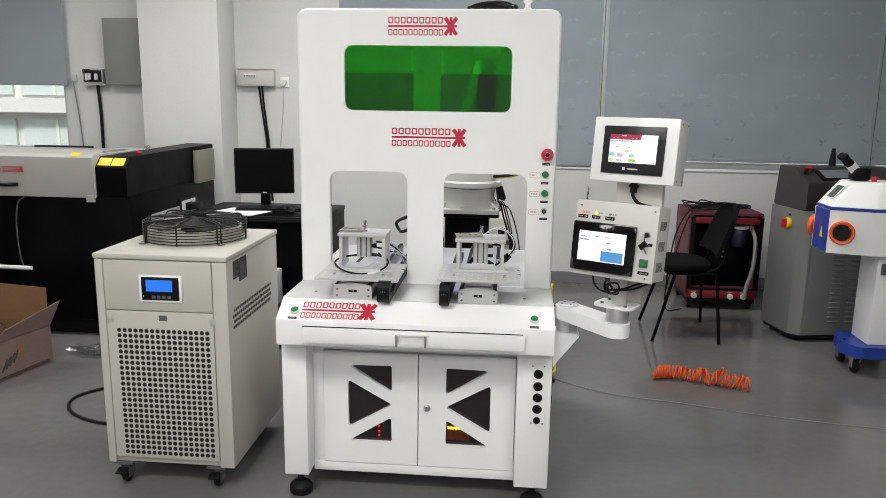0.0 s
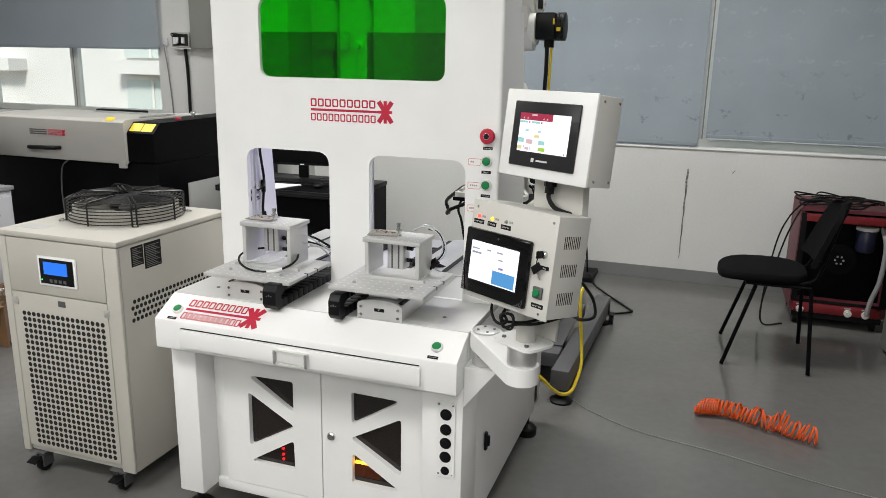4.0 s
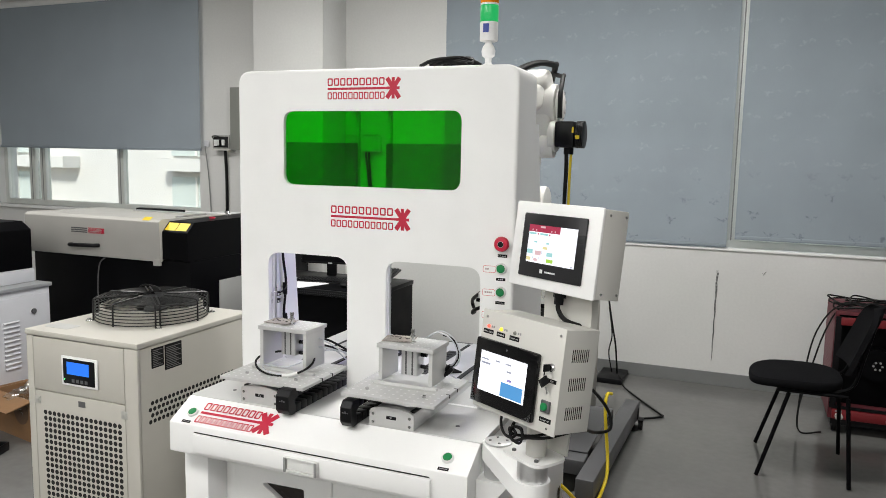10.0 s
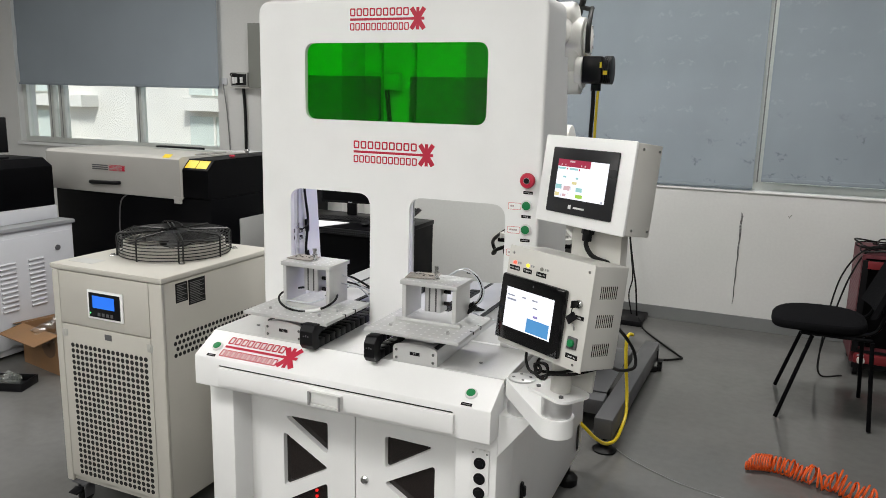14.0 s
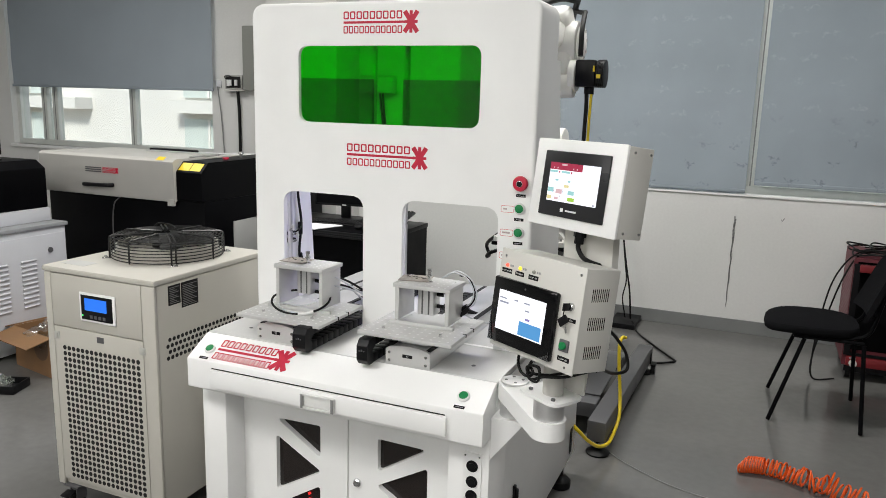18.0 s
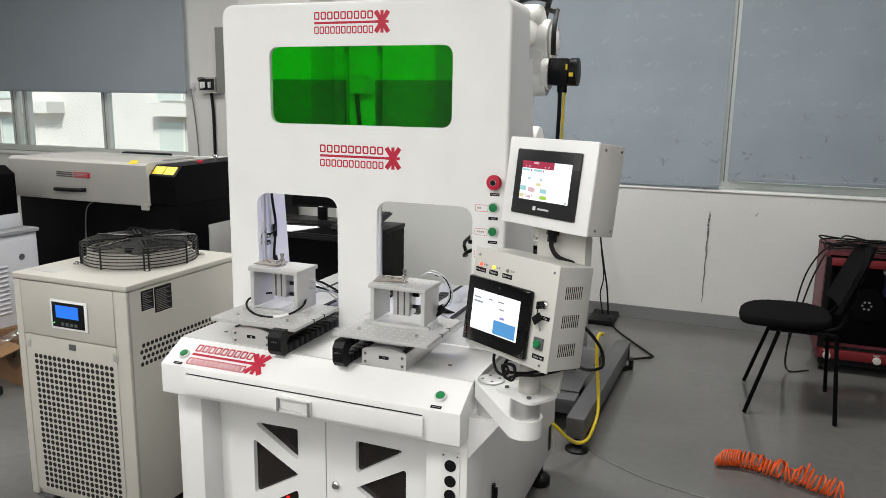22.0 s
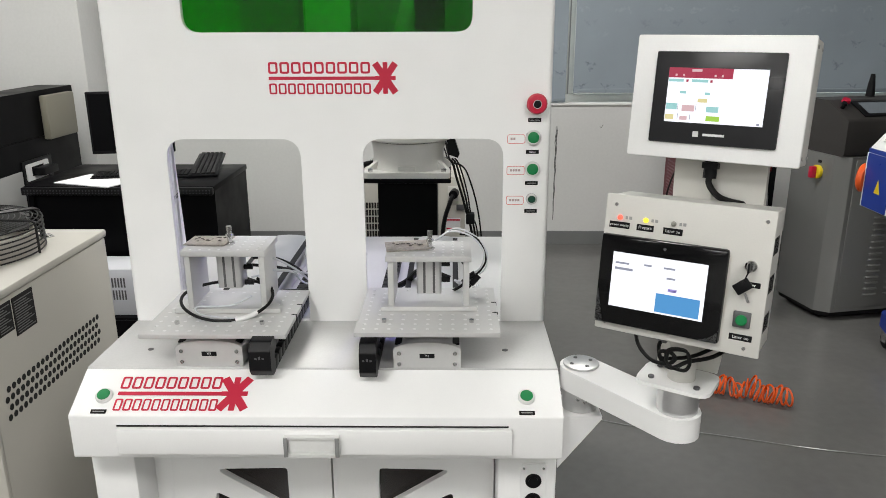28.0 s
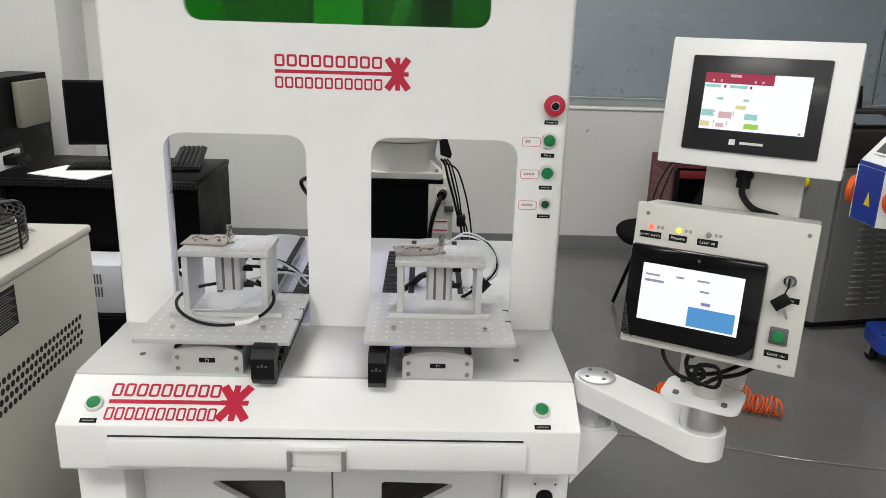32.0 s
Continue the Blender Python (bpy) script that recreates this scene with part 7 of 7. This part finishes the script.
# ---- white and blue spot welder ----
sw_ = thing("spot_welder", pose(1.685, 4.075, 0, 0, 0, 0), "white and blue laser spot welder with orange cuffed ports", "spot welder")
plan = [(0.0, 0.0), (0.20, -0.07), (0.62, -0.07), (0.62, 0.24), (0.05, 0.24), (0.0, 0.185)]
crown = [(0.128, 0.06), (0.24, 0.02), (0.60, 0.02), (0.60, 0.21), (0.13, 0.21), (0.097, 0.17)]
part("body", plate(plan, 'z', 0.672, 0.900), WHITE, sw_, "white faceted chamber")
bm = bmesh.new()
lo_ = [bm.verts.new((a, b, 0.9165)) for a, b in plan]
hi_ = [bm.verts.new((a, b, 1.045)) for a, b in crown]
for i in range(6):
    bm.faces.new((lo_[i], lo_[(i + 1) % 6], hi_[(i + 1) % 6], hi_[i]))
bm.faces.new(list(reversed(lo_)))
bm.faces.new(hi_)
bmesh.ops.recalc_face_normals(bm, faces=bm.faces)
bmesh.ops.bevel(bm, geom=list(bm.edges), offset=0.006, segments=2, profile=0.5, affect='EDGES')
part("hood", bm, WHITE, sw_, "white sloping hood")
part("stripe", plate([(a * 1.006 - 0.002, b * 1.01 - 0.001) for a, b in plan], 'z', 0.9003, 0.9162), BLUE, sw_, "blue stripe")
part("side_cover", box(-0.004, -0.0002, 0.004, 0.182, 0.675, 0.898), BLUE, sw_, "blue side cover")
part("warning_mark", plate([(0.06, 0.745), (0.10, 0.745), (0.08, 0.80)], 'x', -0.0055, -0.0042), YELLOW, sw_)
FA = Matrix.Rotation(math.atan2(-0.07, 0.20), 4, 'Z')
for s_, x_, y_ in ((FA, 0.060, -0.0212), (Matrix.Identity(4), 0.44, -0.0702)):
    q_ = Matrix.Translation((x_, y_, 0.785)) @ s_ @ FRONT
    o = part("port_cuff", xf(lathe([(0.046, 0), (0.058, 0.002), (0.062, 0.018), (0.056, 0.026), (0.046, 0.024), (0.0445, 0.010)], n=36), q_), ORANGE, sw_, "orange ring cuff")
    part("port", xf(cyl((0, 0, 0.0105), (0, 0, 0.0125), 0.0440), q_), HOLE, o)
part("port_cuff", xf(lathe([(0.046, 0), (0.058, 0.002), (0.062, 0.018), (0.056, 0.026), (0.046, 0.024)], n=28), Matrix.Translation((0.022, 0.2117, 0.785)) @ Matrix.Rotation(radians(132), 4, 'Z') @ Matrix.Rotation(radians(90), 4, 'Y')), ORANGE, sw_, "orange ring cuff")
part("edge_trim", box(-0.0045, 0.004, 0.1825, 0.190, 0.673, 0.899, 0.001), WHITE, sw_, "white edge trim")
slope = Matrix.Translation((0.056, 0.096, 0.987)) @ Matrix.Rotation(radians(-50), 4, 'Y')
me_ = part("meter", xf(box(-0.048, 0.048, -0.046, 0.046, -0.002, 0.004, 0.002), slope), WHITE, sw_, "sunken meter window")
part("pane", xf(box(-0.040, 0.040, -0.038, 0.038, 0.0042, 0.0050), slope), DARKSTEEL, me_, "dark glass pane")
mi = part("microscope", merge(xf(box(-0.045, 0.045, -0.035, 0.045, -0.035, 0.035, 0.014), Matrix.Translation((0.175, 0.115, 1.082))), cyl((0.150, 0.112, 1.10), (0.105, 0.106, 1.145), 0.024)), BLACK, sw_, "black viewing head")
part("tube_ring", cyl((0.158, 0.112, 1.092), (0.118, 0.107, 1.132), 0.0255), WHITE, mi, "white tube ring")
for e in (-0.022, 0.022):
    part("eyepiece", merge(cyl((0.105, 0.106 + e, 1.142), (0.075, 0.100 + e, 1.172), 0.017), cyl((0.078, 0.100 + e, 1.168), (0.066, 0.098 + e, 1.180), 0.020)), BLACK, mi)
part("screen", xf(box(-0.07, 0.07, -0.05, 0.05, 0, 0.012, 0.003), Matrix.Translation((0.40, 0.12, 1.050)) @ Matrix.Rotation(radians(-14), 4, 'Y')), BLACK, sw_)
part("stop_button", lathe([(0.012, 0), (0.012, 0.012), (0.02, 0.015), (0.018, 0.028)], (0.235, 0.075, 1.044), 18), REDP, sw_)
part("column", box(0.27, 0.52, 0.0, 0.20, 0.17, 0.6715, 0.006), WHITE, sw_)
part("column_mark", box(0.29, 0.35, -0.012, -0.0002, 0.56, 0.62, 0.003), DARKSTEEL, sw_)
part("base", plate(rounded([(0.15, 0.06), (0.21, -0.05), (0.66, -0.05), (0.66, 0.26), (0.20, 0.26)], 0.05, 4), 'z', 0.105, 0.1695), BLUE, sw_, "blue base")
for x in (0.235, 0.60):
    for y in (0.04, 0.22):
        w = part("castor", merge(cyl((x, y, 0.085), (x, y, 0.1048), 0.02), box(x - 0.022, x - 0.017, y - 0.02, y + 0.02, 0.03, 0.088), box(x + 0.017, x + 0.022, y - 0.02, y + 0.02, 0.03, 0.088)), STEEL, sw_)
        part("wheel", cyl((x - 0.014, y, 0.040), (x + 0.014, y, 0.040), 0.040, bev=0.005), RUBBER, w)
part("hose", tube([(0.36, 0.20, 1.044), (0.38, 0.21, 1.10), (0.45, 0.21, 1.13), (0.60, 0.21, 1.10)], 0.012), RUBBER, sw_)

# ---- things on the floor ----
P0, P1 = Vector((0.80, 3.90, 0)), Vector((1.255, 3.765, 0))
d = (P1 - P0)
L = d.length
d.normalize()
side = Vector((-d.y, d.x, 0))
pts = []
TURNS, N = 34, 34 * 14
random.seed(21)
jit = [random.uniform(-1, 1) for _ in range(80)]
for i in range(N + 1):
    u = i / N
    a = 2 * math.pi * TURNS * u
    k = int(TURNS * u)
    e = TURNS * u - k
    j1 = jit[k] * (1 - e) + jit[k + 1] * e
    j2 = jit[k + 39] * (1 - e) + jit[k + 40] * e
    loose = min(1.0, max(0.0, (u - 0.25) * 4))
    r = 0.033 + 0.0045 * j1 * loose
    if u < 0.08:
        r *= 0.45 + 0.55 * u / 0.08
    w = 0.62 * u if u < 0.28 else 0.1736 + (u - 0.28) * 1.1478
    bow = side * (0.016 * math.sin(u * 5) + 0.006 * j2 * loose - 0.05 * max(0.0, 1 - w / 0.30) ** 2)
    lift = 0.026 * math.exp(-((w - 0.70) / 0.03) ** 2)
    pts.append(P0 + d * (L * w + loose * 0.011 * math.sin(a + 2.2 * j2)) + bow + side * (r * math.cos(a)) + Vector((0, 0, r + 0.004 + r * math.sin(a) * (1 + lift * 16) + lift + 0.003 * j1 * loose)))
lo = min(p.z for p in pts)
solo("coiled_air_hose", tube([p + Vector((0, 0, 0.0038 - lo)) for p in pts], 0.0039, 6, False), ORANGE, "orange spiral air hose lying on the floor", "hose")
solo("clear_tube", tube([(0.17, 3.92, 0.004), (0.27, 3.80, 0.004), (0.36, 3.72, 0.004), (0.57, 3.605, 0.004), (0.88, 3.535, 0.004), (1.25, 3.43, 0.004), (1.72, 3.35, 0.004), (2.2, 3.30, 0.004)], 0.0020), mat("clear_pvc_tube", (0.27, 0.27, 0.265), 0.08), "thin clear tube lying across the floor", "tube")
solo("yellow_cable", tube([(0.262, 4.06, 0.445), (0.250, 4.03, 0.452), (0.245, 4.01, 0.42), (0.250, 4.00, 0.337), (0.264, 4.00, 0.20), (0.274, 3.96, 0.11), (0.270, 3.88, 0.066), (0.265, 3.76, 0.060), (0.242, 3.66, 0.085), (0.212, 3.58, 0.14), (0.183, 3.53, 0.195), (0.12, 3.53, 0.24), (0.02, 3.56, 0.26)], 0.0075, 10), YELLOW, "yellow cable looping down to the floor", "cable")
solo("black_cable", tube([(0.045, 5.76, 0.045), (0.075, 5.70, 0.036), (0.10, 5.64, 0.010), (0.22, 5.44, 0.007), (0.375, 5.20, 0.007), (0.395, 5.165, 0.007), (0.370, 5.13, 0.007), (0.27, 5.06, 0.007), (0.15, 5.02, 0.007)], 0.006), RUBBER, "black cable trailing on the floor by the wall", "cable")
solo("black_cable", tube([(-0.115, 5.972, 0.93), (-0.110, 5.965, 0.80), (-0.085, 5.93, 0.66), (-0.060, 5.84, 0.56), (-0.020, 5.80, 0.38), (0.005, 5.81, 0.24), (0.020, 5.84, 0.040)], 0.006), RUBBER, "black cable hanging down the wall to the floor box", "cable", "wall cables")
solo("black_cable", tube([(-0.150, 5.972, 0.93), (-0.142, 5.965, 0.74), (-0.090, 5.93, 0.62), (-0.055, 5.88, 0.46), (-0.030, 5.86, 0.30), (-0.045, 5.85, 0.18), (-0.020, 5.86, 0.039)], 0.0045), RUBBER, "thin black cable hanging down the wall to the floor box", "cable", "wall cables")
solo("floor_box", box(-0.10, 0.075, 5.70, 5.985, 0.0, 0.035, 0.006), BLACK, "low dark box on the floor by the wall", "box")

# the blind's chain and a hook on the wall
GRAPH = mat("dark_chain_metal", (0.10, 0.10, 0.10), 0.7)
random.seed(11)
solo("blind_chain", merge(*[tube([(0.618 + 0.0022 * q * (1 - k / 14) + 0.0045 * math.sin(k * 2.3 + q * 2.1) * (1 - 0.6 * k / 12), 5.9988, 0.785 - 0.02 * (q % 3) - (0.60 - 0.16 * (q == 2)) * k / 12) for k in range(13)], 0.0017, 4) for q in range(5)]), GRAPH, "tangled dark bead chain hanging flat against the wall", "chain")
solo("wall_hook", tube([(0.899, 5.9988, 0.786), (0.905, 5.9988, 0.772), (0.920, 5.9988, 0.795)], 0.0022, 4, False), GRAPH, "small dark bent hook in the wall", "hook")
